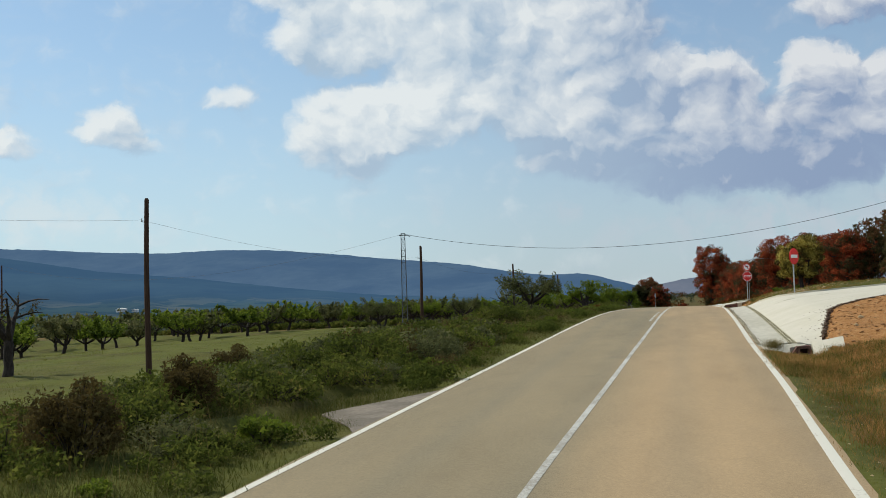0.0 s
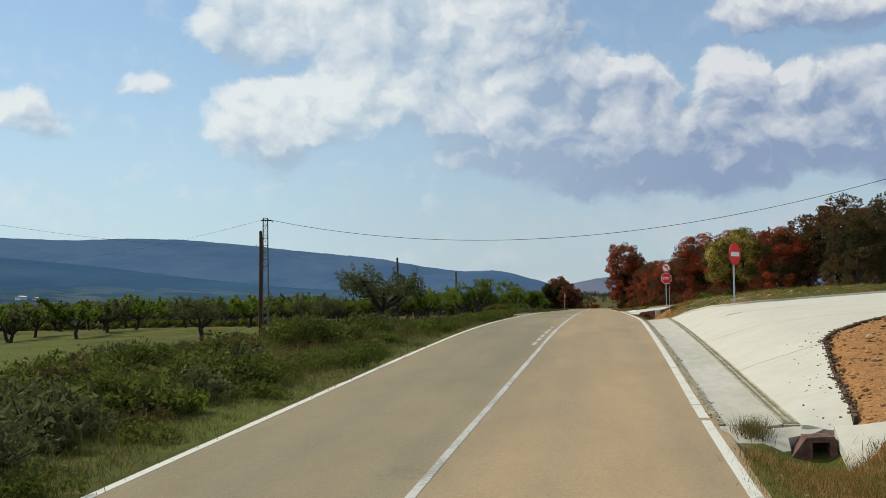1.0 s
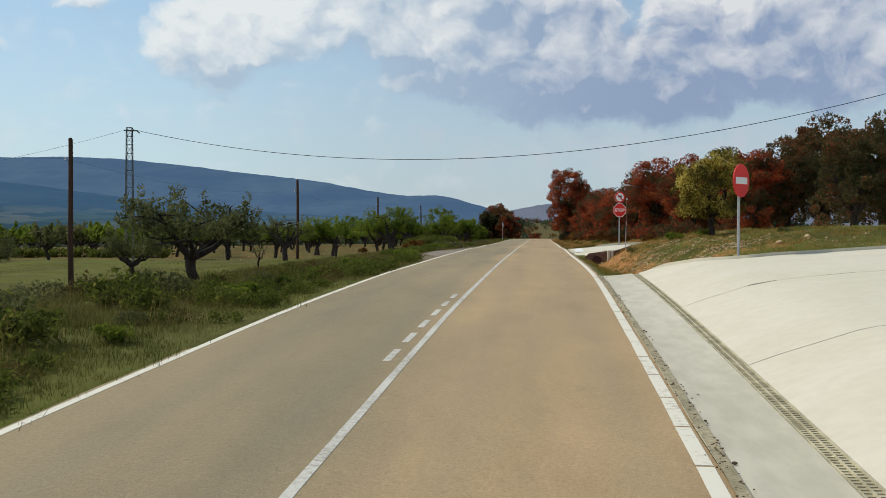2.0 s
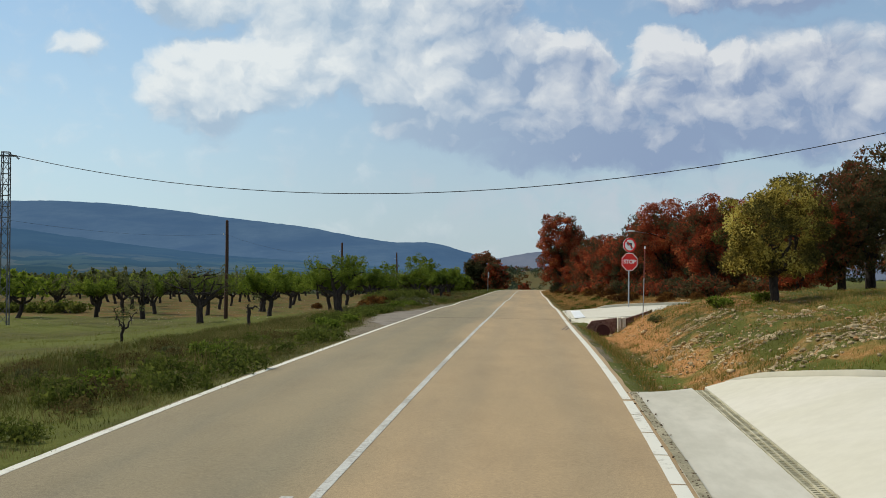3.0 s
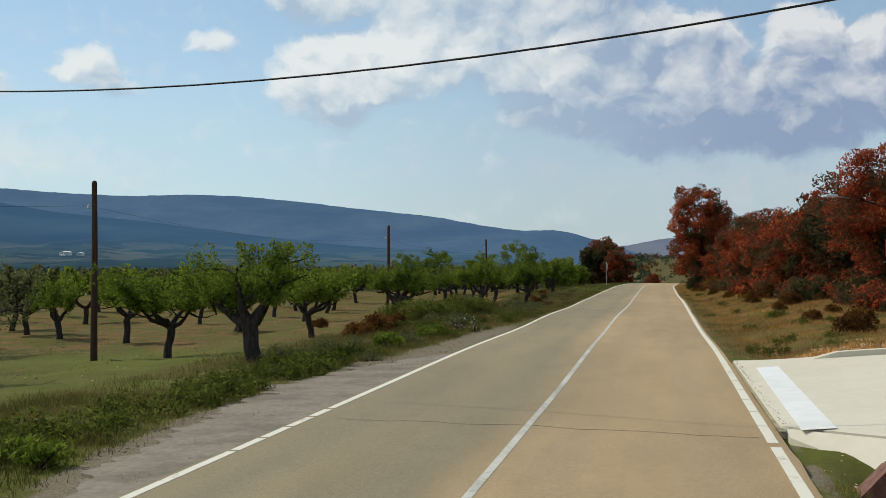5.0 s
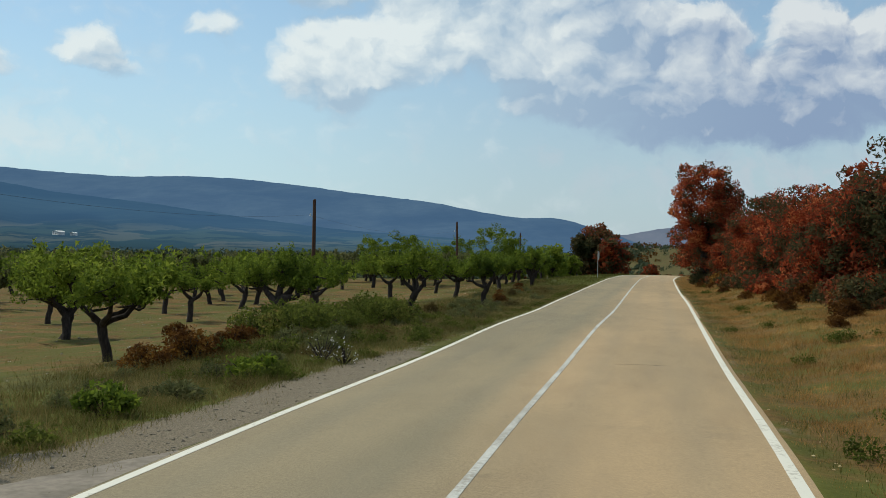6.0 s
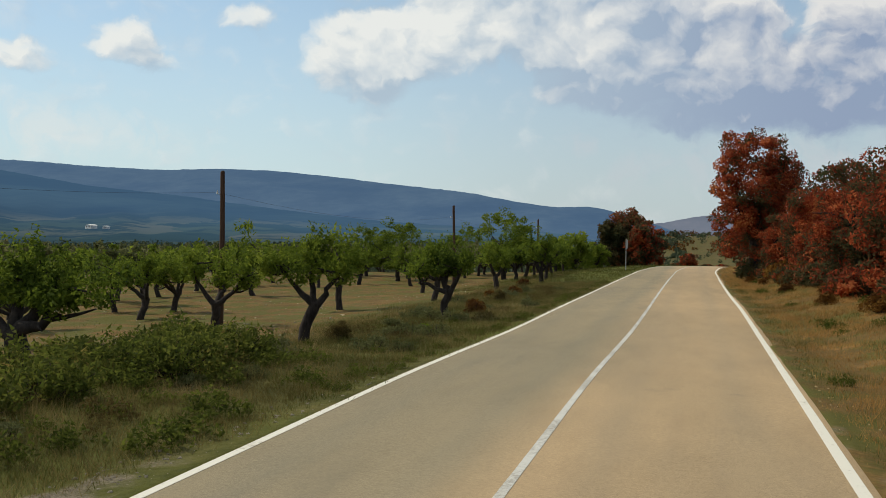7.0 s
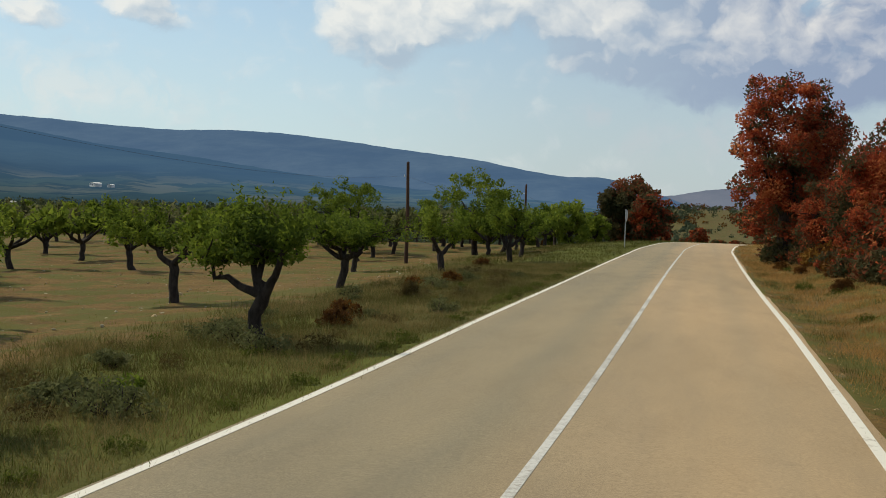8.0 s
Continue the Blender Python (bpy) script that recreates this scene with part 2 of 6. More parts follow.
def asphalt_mat():
    m, k, o = blank("asphalt")
    grit = k.noise(o, 90.0, 3.0, 0.7).outputs[0]
    mid = k.noise(k.vec("MULTIPLY", o, (1.0, 0.12, 1.0)), 2.2, 5.0, 0.6).outputs[0]
    wide = k.noise(k.vec("MULTIPLY", o, (0.5, 0.1, 1.0)), 0.6, 4.0).outputs[0]
    stain = k.noise(o, 0.45, 5.0, 0.65).outputs[0]
    c = k.mix(k.step(grit, 0.3, 0.7), (0.165, 0.135, 0.095), (0.29, 0.245, 0.175))
    c = k.mix(k.math("MULTIPLY", k.step(mid, 0.45, 0.7), 0.35), c, (0.18, 0.155, 0.12))
    c = k.mix(k.math("MULTIPLY", k.step(wide, 0.4, 0.65), 0.45), c, (0.29, 0.235, 0.165))
    c = k.mix(k.math("MULTIPLY", k.step(stain, 0.62, 0.75), 0.5), c, (0.13, 0.115, 0.095))
    # reddish flare put into the colour: warmer and lighter right of the joint
    sx = k.put("ShaderNodeSeparateXYZ", {0: o}).outputs[0]
    side = k.step(k.math("ADD", sx, k.math("MULTIPLY", wide, 1.6)), 0.6, 2.2)
    c = k.mix(1.0, c, k.mix(side, (1.08, 1.05, 0.88), (1.55, 1.34, 1.04)), "MULTIPLY")
    lane = k.math("ABSOLUTE", k.math("SUBTRACT", k.math("ABSOLUTE", k.math("SUBTRACT", sx, 0.7)), 1.5))
    path = k.step(k.math("ABSOLUTE", k.math("SUBTRACT", lane, 0.75)), 0.0, 0.45)
    c = k.mix(1.0, c, k.mix(k.math("MULTIPLY", path, k.step(wide, 0.2, 0.6)), (0.93, 0.95, 0.97), (1.03, 1.02, 1.0)), "MULTIPLY")
    blotch = k.noise(k.vec("MULTIPLY", o, (1.0, 0.35, 1.0)), 1.1, 6.0, 0.65).outputs[0]
    c = k.mix(1.0, c, k.ramp(blotch, [(0.3, (0.92, 0.91, 0.90)), (0.5, (1.0, 1.0, 1.0)), (0.72, (1.07, 1.06, 1.05))]), "MULTIPLY")
    chip = k.noise(o, 26.0, 4.0, 0.75).outputs[0]
    c = k.mix(1.0, c, k.ramp(chip, [(0.30, (0.84, 0.84, 0.84)), (0.5, (1.0, 1.0, 1.0)), (0.70, (1.15, 1.15, 1.14))]), "MULTIPLY")
    return finish(k, m, c, 0.85, grit, 0.35, 0.006, spec=0.25)


def paint_mat():
    m, k, o = blank("road paint")
    wear = k.noise(o, 14.0, 6.0, 0.75).outputs[0]
    wide = k.noise(o, 1.3, 3.0).outputs[0]
    f = k.step(k.math("MULTIPLY_ADD", wide, 0.5, wear), 0.80, 0.98)
    c = k.mix(k.math("MULTIPLY", f, 0.8), (0.68, 0.65, 0.545), (0.34, 0.29, 0.21))
    return finish(k, m, c, 0.7, wear, 0.2, 0.004)


def worn_mat():
    m, k, o = blank("worn road paint")
    wear = k.noise(o, 17.0, 6.0, 0.8).outputs[0]
    wide = k.noise(o, 0.9, 4.0).outputs[0]
    f = k.step(k.math("MULTIPLY_ADD", wide, 0.6, wear), 0.70, 0.95)
    c = k.mix(k.math("MULTIPLY", f, 0.8), (0.54, 0.53, 0.47), (0.26, 0.23, 0.18))
    return finish(k, m, c, 0.75, wear, 0.3, 0.004)


def ground_mat():
    m, k, o = blank("ground")
    z = k.put("ShaderNodeVertexColor")
    z.layer_name = "zone"
    s = k.put("ShaderNodeSeparateColor", {0: z.outputs[0]})
    fine = k.noise(o, 9.0, 8.0, 0.7).outputs[0]
    mid = k.noise(o, 0.9, 6.0, 0.6).outputs[0]
    wide = k.noise(o, 0.12, 4.0).outputs[0]
    huge = k.noise(o, 0.011, 5.0, 0.6).outputs[0]
    grass = k.ramp(k.math("ADD", k.math("MULTIPLY", fine, 0.5), k.math("MULTIPLY", mid, 0.5)),
                   [(0.3, (0.033, 0.035, 0.009)), (0.5, (0.082, 0.079, 0.019)), (0.68, (0.148, 0.123, 0.042))])
    grass = k.mix(k.math("MULTIPLY", k.step(wide, 0.38, 0.58), 0.6), grass, (0.118, 0.134, 0.022))
    soil = k.ramp(k.math("ADD", k.math("MULTIPLY", fine, 0.6), k.math("MULTIPLY", mid, 0.4)),
                  [(0.3, (0.060, 0.036, 0.012)), (0.5, (0.136, 0.084, 0.027)), (0.7, (0.228, 0.141, 0.052))])
    clump = k.noise(o, 0.5, 7.0, 0.68).outputs[0]
    soil = k.mix(k.math("MULTIPLY", k.step(clump, 0.45, 0.56), 0.85), soil, (0.086, 0.088, 0.019))
    crumb = k.noise(o, 34.0, 5.0, 0.7).outputs[0]
    earth = k.ramp(k.math("ADD", k.math("MULTIPLY", fine, 0.45), k.math("MULTIPLY", crumb, 0.55)), [(0.34, (0.14, 0.055, 0.018)), (0.48, (0.33, 0.155, 0.052)), (0.58, (0.44, 0.24, 0.095)), (0.68, (0.58, 0.43, 0.25))])
    gravel = k.ramp(k.noise(o, 40.0, 4.0, 0.7).outputs[0], [(0.35, (0.085, 0.070, 0.046)), (0.65, (0.26, 0.215, 0.15))])
    patchy = k.noise(o, 0.06, 5.0, 0.6).outputs[0]
    far = k.ramp(k.math("ADD", k.math("MULTIPLY", huge, 0.6), k.math("MULTIPLY", patchy, 0.4)), [(0.38, (0.010, 0.019, 0.012)), (0.48, (0.020, 0.032, 0.017)), (0.56, (0.050, 0.048, 0.022)), (0.64, (0.018, 0.030, 0.018))])
    rag = k.math("MULTIPLY_ADD", mid, 1.2, -0.6)
    c = k.mix(k.step(k.math("ADD", s.outputs[1], rag), 0.35, 0.65), grass, soil)
    c = k.mix(k.step(k.math("ADD", s.outputs[0], rag), 0.35, 0.65), c, earth)
    c = k.mix(k.step(k.math("ADD", s.outputs[2], rag), 0.40, 0.6), c, gravel)
    c = k.mix(z.outputs[1], c, far)
    return finish(k, m, c, 0.95, k.math("ADD", fine, k.math("MULTIPLY", mid, 3.0)), 0.6, 0.06, spec=0.1)


def hill_mat(name, dark, pale, haze, glow, fields=0.0):
    """Wooded slopes far off; the haze before them is put in as a glow of their own."""
    m, k, o = blank(name)
    v = k.vec("MULTIPLY", o, (1.0, 0.35, 2.2))
    tex = k.noise(v, 0.0035, 8.0, 0.6, 0.4).outputs[0]
    tuft = k.noise(v, 0.03, 6.0, 0.7).outputs[0]
    c = k.mix(k.step(tex, 0.36, 0.66), dark, pale)
    c = k.mix(k.step(tuft, 0.35, 0.7), k.mix(1.0, c, (0.72, 0.75, 0.8), "MULTIPLY"), c)
    height = k.put("ShaderNodeSeparateXYZ", {0: o}).outputs[2]
    rag = k.noise(v, 0.006, 5.0, 0.6).outputs[0]
    low = k.math("SUBTRACT", 1.0, k.step(k.math("MULTIPLY_ADD", rag, -50.0, height), -14.0, 24.0))
    plot = k.put("ShaderNodeTexVoronoi", {"Vector": k.vec("MULTIPLY_ADD", k.noise(o, 0.01, 3.0).outputs["Color"], (0.9, 0.9, 0), k.vec("MULTIPLY", o, (0.011, 0.0042, 0))), "Scale": 1.0})
    tone = k.put("ShaderNodeSeparateColor", {0: plot.outputs["Color"]}).outputs[0]
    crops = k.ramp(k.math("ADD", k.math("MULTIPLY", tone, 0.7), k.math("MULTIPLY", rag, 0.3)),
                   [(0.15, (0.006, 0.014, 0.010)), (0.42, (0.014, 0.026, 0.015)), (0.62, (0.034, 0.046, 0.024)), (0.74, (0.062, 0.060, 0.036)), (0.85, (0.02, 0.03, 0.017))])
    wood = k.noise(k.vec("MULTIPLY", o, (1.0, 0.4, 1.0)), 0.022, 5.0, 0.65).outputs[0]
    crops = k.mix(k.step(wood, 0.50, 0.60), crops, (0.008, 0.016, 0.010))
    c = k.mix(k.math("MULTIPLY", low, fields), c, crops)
    out = k.put("ShaderNodeOutputMaterial")
    b = k.put("ShaderNodeBsdfDiffuse", {0: c})
    # the haze glow grows with a slope's distance from the origin
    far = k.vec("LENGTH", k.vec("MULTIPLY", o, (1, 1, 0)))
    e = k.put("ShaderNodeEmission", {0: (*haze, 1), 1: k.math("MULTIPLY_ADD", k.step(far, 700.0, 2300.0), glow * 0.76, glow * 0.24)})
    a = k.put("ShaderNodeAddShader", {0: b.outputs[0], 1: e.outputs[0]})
    m.node_tree.links.new(a.outputs[0], out.inputs[0])
    return m


ASPHALT, PAINT, WORN, GROUND = asphalt_mat(), paint_mat(), worn_mat(), ground_mat()
# blue and mauve here are haze, put into base colour and glow
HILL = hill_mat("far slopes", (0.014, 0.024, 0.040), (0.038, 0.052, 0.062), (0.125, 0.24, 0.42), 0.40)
# cloud shade is put into the spur's darker colours
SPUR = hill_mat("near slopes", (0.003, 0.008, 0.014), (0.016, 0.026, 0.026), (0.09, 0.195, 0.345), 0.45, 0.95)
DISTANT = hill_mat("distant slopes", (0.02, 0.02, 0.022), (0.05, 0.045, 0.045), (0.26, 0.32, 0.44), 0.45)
CONCRETE = plain("concrete", (0.565, 0.525, 0.425), (0.605, 0.565, 0.46), 5.0, 0.9, 0.08, 0.003, large=0.95)
CHANNEL = plain("channel concrete", (0.46, 0.43, 0.345), (0.55, 0.515, 0.42), 4.0, 0.9, 0.15, 0.01, stretch=(1, 0.3, 1), large=0.88)
OLDCON = plain("old concrete", (0.24, 0.22, 0.19), (0.40, 0.38, 0.34), 9.0, 0.95, 0.5, 0.02)
GALV = plain("galvanised steel", (0.42, 0.43, 0.44), (0.55, 0.56, 0.57), 14.0, 0.45, 0.1, 0.002, metal=0.7)
SILT = plain("dry silt", (0.27, 0.235, 0.14), (0.42, 0.37, 0.25), 25.0, 0.95, 0.4, 0.01)
CLOD = plain("dark clods", (0.07, 0.042, 0.026), (0.18, 0.115, 0.07), 9.0, 0.95, 0.4, 0.01)
GRATE = plain("cast grate", (0.44, 0.39, 0.25), (0.58, 0.53, 0.37), 20.0, 0.8, 0.2, 0.003)
POLEWOOD = plain("creosoted pole wood", (0.045, 0.022, 0.014), (0.10, 0.052, 0.030), 9.0, 0.85, 0.5, 0.01, stretch=(3, 3, 0.15), rnd=0.2)
BARK = plain("dark bark", (0.020, 0.015, 0.012), (0.060, 0.046, 0.037), 11.0, 0.95, 0.8, 0.03, stretch=(1, 1, 0.35), rnd=0.2)
RED = plain("sign red", (0.70, 0.024, 0.018), (0.76, 0.032, 0.024), 4.0, 0.45, 0.05, 0.002)
FADED = plain("faded red", (0.24, 0.05, 0.035), (0.36, 0.12, 0.09), 9.0, 0.6, 0.1, 0.002)
BROWNCON = plain("dark brown concrete", (0.12, 0.055, 0.042), (0.24, 0.13, 0.10), 8.0, 0.95, 0.4, 0.02)
MASTSTEEL = plain("weathered mast steel", (0.10, 0.105, 0.11), (0.17, 0.175, 0.18), 10.0, 0.6, 0.1, 0.002, metal=0.4)
WHITE = plain("sign white", (0.74, 0.74, 0.72), (0.80, 0.80, 0.78), 4.0, 0.45, 0.05, 0.002, large=0.92)
BLACK = plain("sign black", (0.012, 0.012, 0.012), (0.02, 0.02, 0.02), 4.0, 0.5, 0.05, 0.002)
GREY = plain("sign back", (0.28, 0.29, 0.30), (0.36, 0.37, 0.38), 6.0, 0.5, 0.1, 0.002, metal=0.5)
WIRE = plain("black cable", (0.012, 0.012, 0.013), (0.022, 0.022, 0.024), 5.0, 0.6, 0.1, 0.002)
GRIT = plain("grey grit", (0.17, 0.145, 0.105), (0.30, 0.26, 0.19), 12.0, 0.95, 0.4, 0.01)
EARTHCLOD = plain("orange clods", (0.34, 0.155, 0.055), (0.56, 0.33, 0.15), 9.0, 0.95, 0.4, 0.01)
STONE = plain("pale limestone", (0.44, 0.32, 0.165), (0.66, 0.51, 0.30), 7.0, 0.95, 0.6, 0.02, rnd=0.25)
LIME = plain("lime-washed wall", (0.70, 0.69, 0.66), (0.80, 0.79, 0.76), 1.5, 0.9, 0.1, 0.01)
HOLE = plain("dark opening", (0.045, 0.011, 0.010), (0.075, 0.018, 0.016), 3.0, 0.6)
OLDTAR = plain("old grey asphalt", (0.185, 0.155, 0.118), (0.255, 0.215, 0.165), 11.0, 0.9, 0.05, 0.002)
PIT = plain("pitted asphalt", (0.11, 0.09, 0.065), (0.16, 0.13, 0.095), 12.0, 0.9, 0.2, 0.004)
TAR = plain("tar", (0.06, 0.055, 0.05), (0.10, 0.09, 0.08), 12.0, 0.8, 0.3, 0.004)
ALMOND = leafy("almond leaves", [(0.0, (0.044, 0.069, 0.012)), (0.4, (0.120, 0.165, 0.020)), (0.8, (0.212, 0.259, 0.033)), (1.0, (0.286, 0.321, 0.059))], 0.8, 0.5)
OLIVE = leafy("dusty and hazed leaves", [(0.0, (0.054, 0.062, 0.022)), (0.5, (0.128, 0.136, 0.052)), (1.0, (0.231, 0.216, 0.099))], 0.8, 0.45)
# the red stops put a reddish flare into the oaks' leaf colour
OAKFLARE = leafy("oak leaves reddened for flare", [(0.0, (0.055, 0.063, 0.028)), (0.36, (0.101, 0.071, 0.033)), (0.50, (0.219, 0.049, 0.024)), (0.76, (0.367, 0.071, 0.028)), (1.0, (0.498, 0.170, 0.062))], 0.55, 0.55, 2.6)
# the dense oaks' own shade is put into these darker leaves
OAKDARK = leafy("dark oak leaves reddened for flare", [(0.0, (0.038, 0.048, 0.020)), (0.50, (0.096, 0.078, 0.032)), (0.78, (0.227, 0.067, 0.032)), (1.0, (0.349, 0.139, 0.058))], 0.3, 0.42)
# the dark stop, in wide patches, stands for the crown's self-shade
YELLOW = leafy("yellowing leaves", [(0.0, (0.040, 0.040, 0.013)), (0.42, (0.171, 0.139, 0.033)), (0.62, (0.547, 0.421, 0.084)), (1.0, (0.654, 0.596, 0.170))], 1.1, 0.35, 2.2)
BRAMBLE = leafy("bramble leaves", [(0.0, (0.039, 0.051, 0.010)), (0.45, (0.089, 0.110, 0.020)), (0.8, (0.149, 0.159, 0.033)), (1.0, (0.195, 0.141, 0.046))], 1.1, 0.6)
RUST = leafy("rusty leaves", [(0.0, (0.040, 0.020, 0.007)), (0.5, (0.125, 0.053, 0.013)), (0.8, (0.224, 0.105, 0.020)), (1.0, (0.277, 0.167, 0.035))], 1.0, 0.3)
DRY = leafy("dead brown leaves", [(0.0, (0.048, 0.034, 0.011)), (0.5, (0.105, 0.078, 0.026)), (1.0, (0.17, 0.14, 0.05))], 1.0, 0.4)
GRASS = leafy("verge grass", [(0.0, (0.039, 0.049, 0.008)), (0.35, (0.073, 0.085, 0.016)), (0.65, (0.121, 0.118, 0.031)), (1.0, (0.203, 0.174, 0.066))], 0.45, 0.35)
MEADOW = leafy("meadow grass", [(0.0, (0.065, 0.081, 0.012)), (0.5, (0.129, 0.140, 0.022)), (1.0, (0.212, 0.192, 0.045))], 0.2, 0.4)
STRAW = leafy("straw stems", [(0.0, (0.066, 0.059, 0.017)), (0.4, (0.138, 0.113, 0.037)), (0.75, (0.238, 0.180, 0.069)), (1.0, (0.363, 0.270, 0.130))], 0.45, 0.4)
TAWNY = leafy("dry grass", [(0.0, (0.198, 0.110, 0.036)), (0.4, (0.394, 0.220, 0.072)), (0.75, (0.592, 0.337, 0.121)), (1.0, (0.660, 0.482, 0.220))], 0.45, 0.55)
PALE = leafy("white seed heads", [(0.0, (0.300, 0.280, 0.220)), (0.5, (0.560, 0.540, 0.480)), (1.0, (0.660, 0.650, 0.620))], 1.0, 0.2)
WOODS = leafy("far woods", [(0.0, (0.030, 0.042, 0.026)), (0.5, (0.060, 0.078, 0.042)), (1.0, (0.11, 0.12, 0.06))], 0.02, 0.2)


# ---- the lie of the land ----
KX = [-0.003, 0.014, 0.18, 0.271, 0.42, 0.554, 0.699, 0.746, 0.729, 0.754, 0.792, 0.785, 0.8, 0.872, 0.893, 0.86]
KZ = [0.001, 0.304, 0.67, 0.998, 1.357, 1.657, 1.842, 1.894, 1.91, 1.916, 1.927, 1.839, 1.85, 1.779, 1.777, 1.731]
KY = np.array([-900, -200, -60, -20, *range(0, 151, 10), 165, 180, 195, 215, 250, 320, 500, 700, 1000, 1500, 2500, 4700], float)
KX = np.array([-60, -9, -0.8, -0.1, *KX, 0.86, 0.93, 1.12, 2.7, 13.5, 32, 42, 48, 54, 60, 60, 60], float)
KZ = np.array([-8, -4, -1.6, -0.6, *KZ, 1.70, 1.68, 1.66, 1.60, 0.5, -2.2, -5.5, -5.5, -4.5, -3.0, -3.0, -6.0], float)


def spline(v, y):
    """Smooth curve through the values v at the stations KY."""
    y = np.asarray(y, float)
    g = np.gradient(v, KY)
    j = np.clip(np.searchsorted(KY, y, side="right") - 1, 0, len(KY) - 2)
    w = KY[j + 1] - KY[j]
    s = np.clip((y - KY[j]) / w, 0, 1)
    return ((2 * s**3 - 3 * s**2 + 1) * v[j] + (s**3 - 2 * s**2 + s) * g[j] * w
            + (3 * s**2 - 2 * s**3) * v[j + 1] + (s**3 - s**2) * g[j + 1] * w)


def mid(y):
    return spline(KX, y)


def road_z(y):
    return spline(KZ, y)


def smooth(v, a, b):
    s = np.clip((np.asarray(v, float) - a) / (b - a), 0, 1)
    return s * s * (3 - 2 * s)


def wave(x, y, size, seed=0.0):
    """Cheap rolling unevenness between about -1 and 1."""
    x, y = np.asarray(x, float) / size, np.asarray(y, float) / size
    return (np.sin(x * 2.1 + seed + 1.3 * np.sin(y * 1.7 + seed)) * np.cos(y * 2.3 - seed * 0.7 + 0.9 * np.sin(x * 1.9))
            + 0.5 * np.sin(x * 4.7 - y * 3.9 + seed * 2.1) * np.cos(y * 5.3 + x * 2.2)) / 1.5


def groove(y):
    return 4.31 + (np.asarray(y, float) - 30.9) * 0.0197


def ramp_z(x, y):
    """Top of the first concrete ramp."""
    d = x - groove(y)
    h = np.interp(d, [-1.6, 0.11, 0.5, 1.5, 3, 8, 30], [0.0, 0.045, 0.19, 0.52, 0.70, 1.05, 2.0])
    return road_z(y) + np.where(d < 0.11, h, 0.045 + (h - 0.045) * np.interp(y, [28, 36], [0.45, 1.0]))


def ramp_edge(y):
    return np.interp(y, [28.7, 33, 37.1, 38.5, 40, 42.5, 45, 48, 50, 58], [4.93, 5.55, 6.23, 6.75, 7.6, 9.2, 13, 22, 32, 34])


def far_edge(x):
    """Far edge of the first ramp and its gutter: cut back towards the bank."""
    return np.interp(x, [5.0, 5.4, 5.8, 6.35, 6.95, 7.4, 34], [61.4, 61.2, 60.3, 58.8, 57.9, 57.5, 57.4])


def apron_z(x, y):
    """Top of the second concrete entrance."""
    return road_z(y) + np.interp(x - mid(y) - 3.1, [0, 1, 3, 8, 25], [0.0, 0.09, 0.30, 0.55, 1.2])


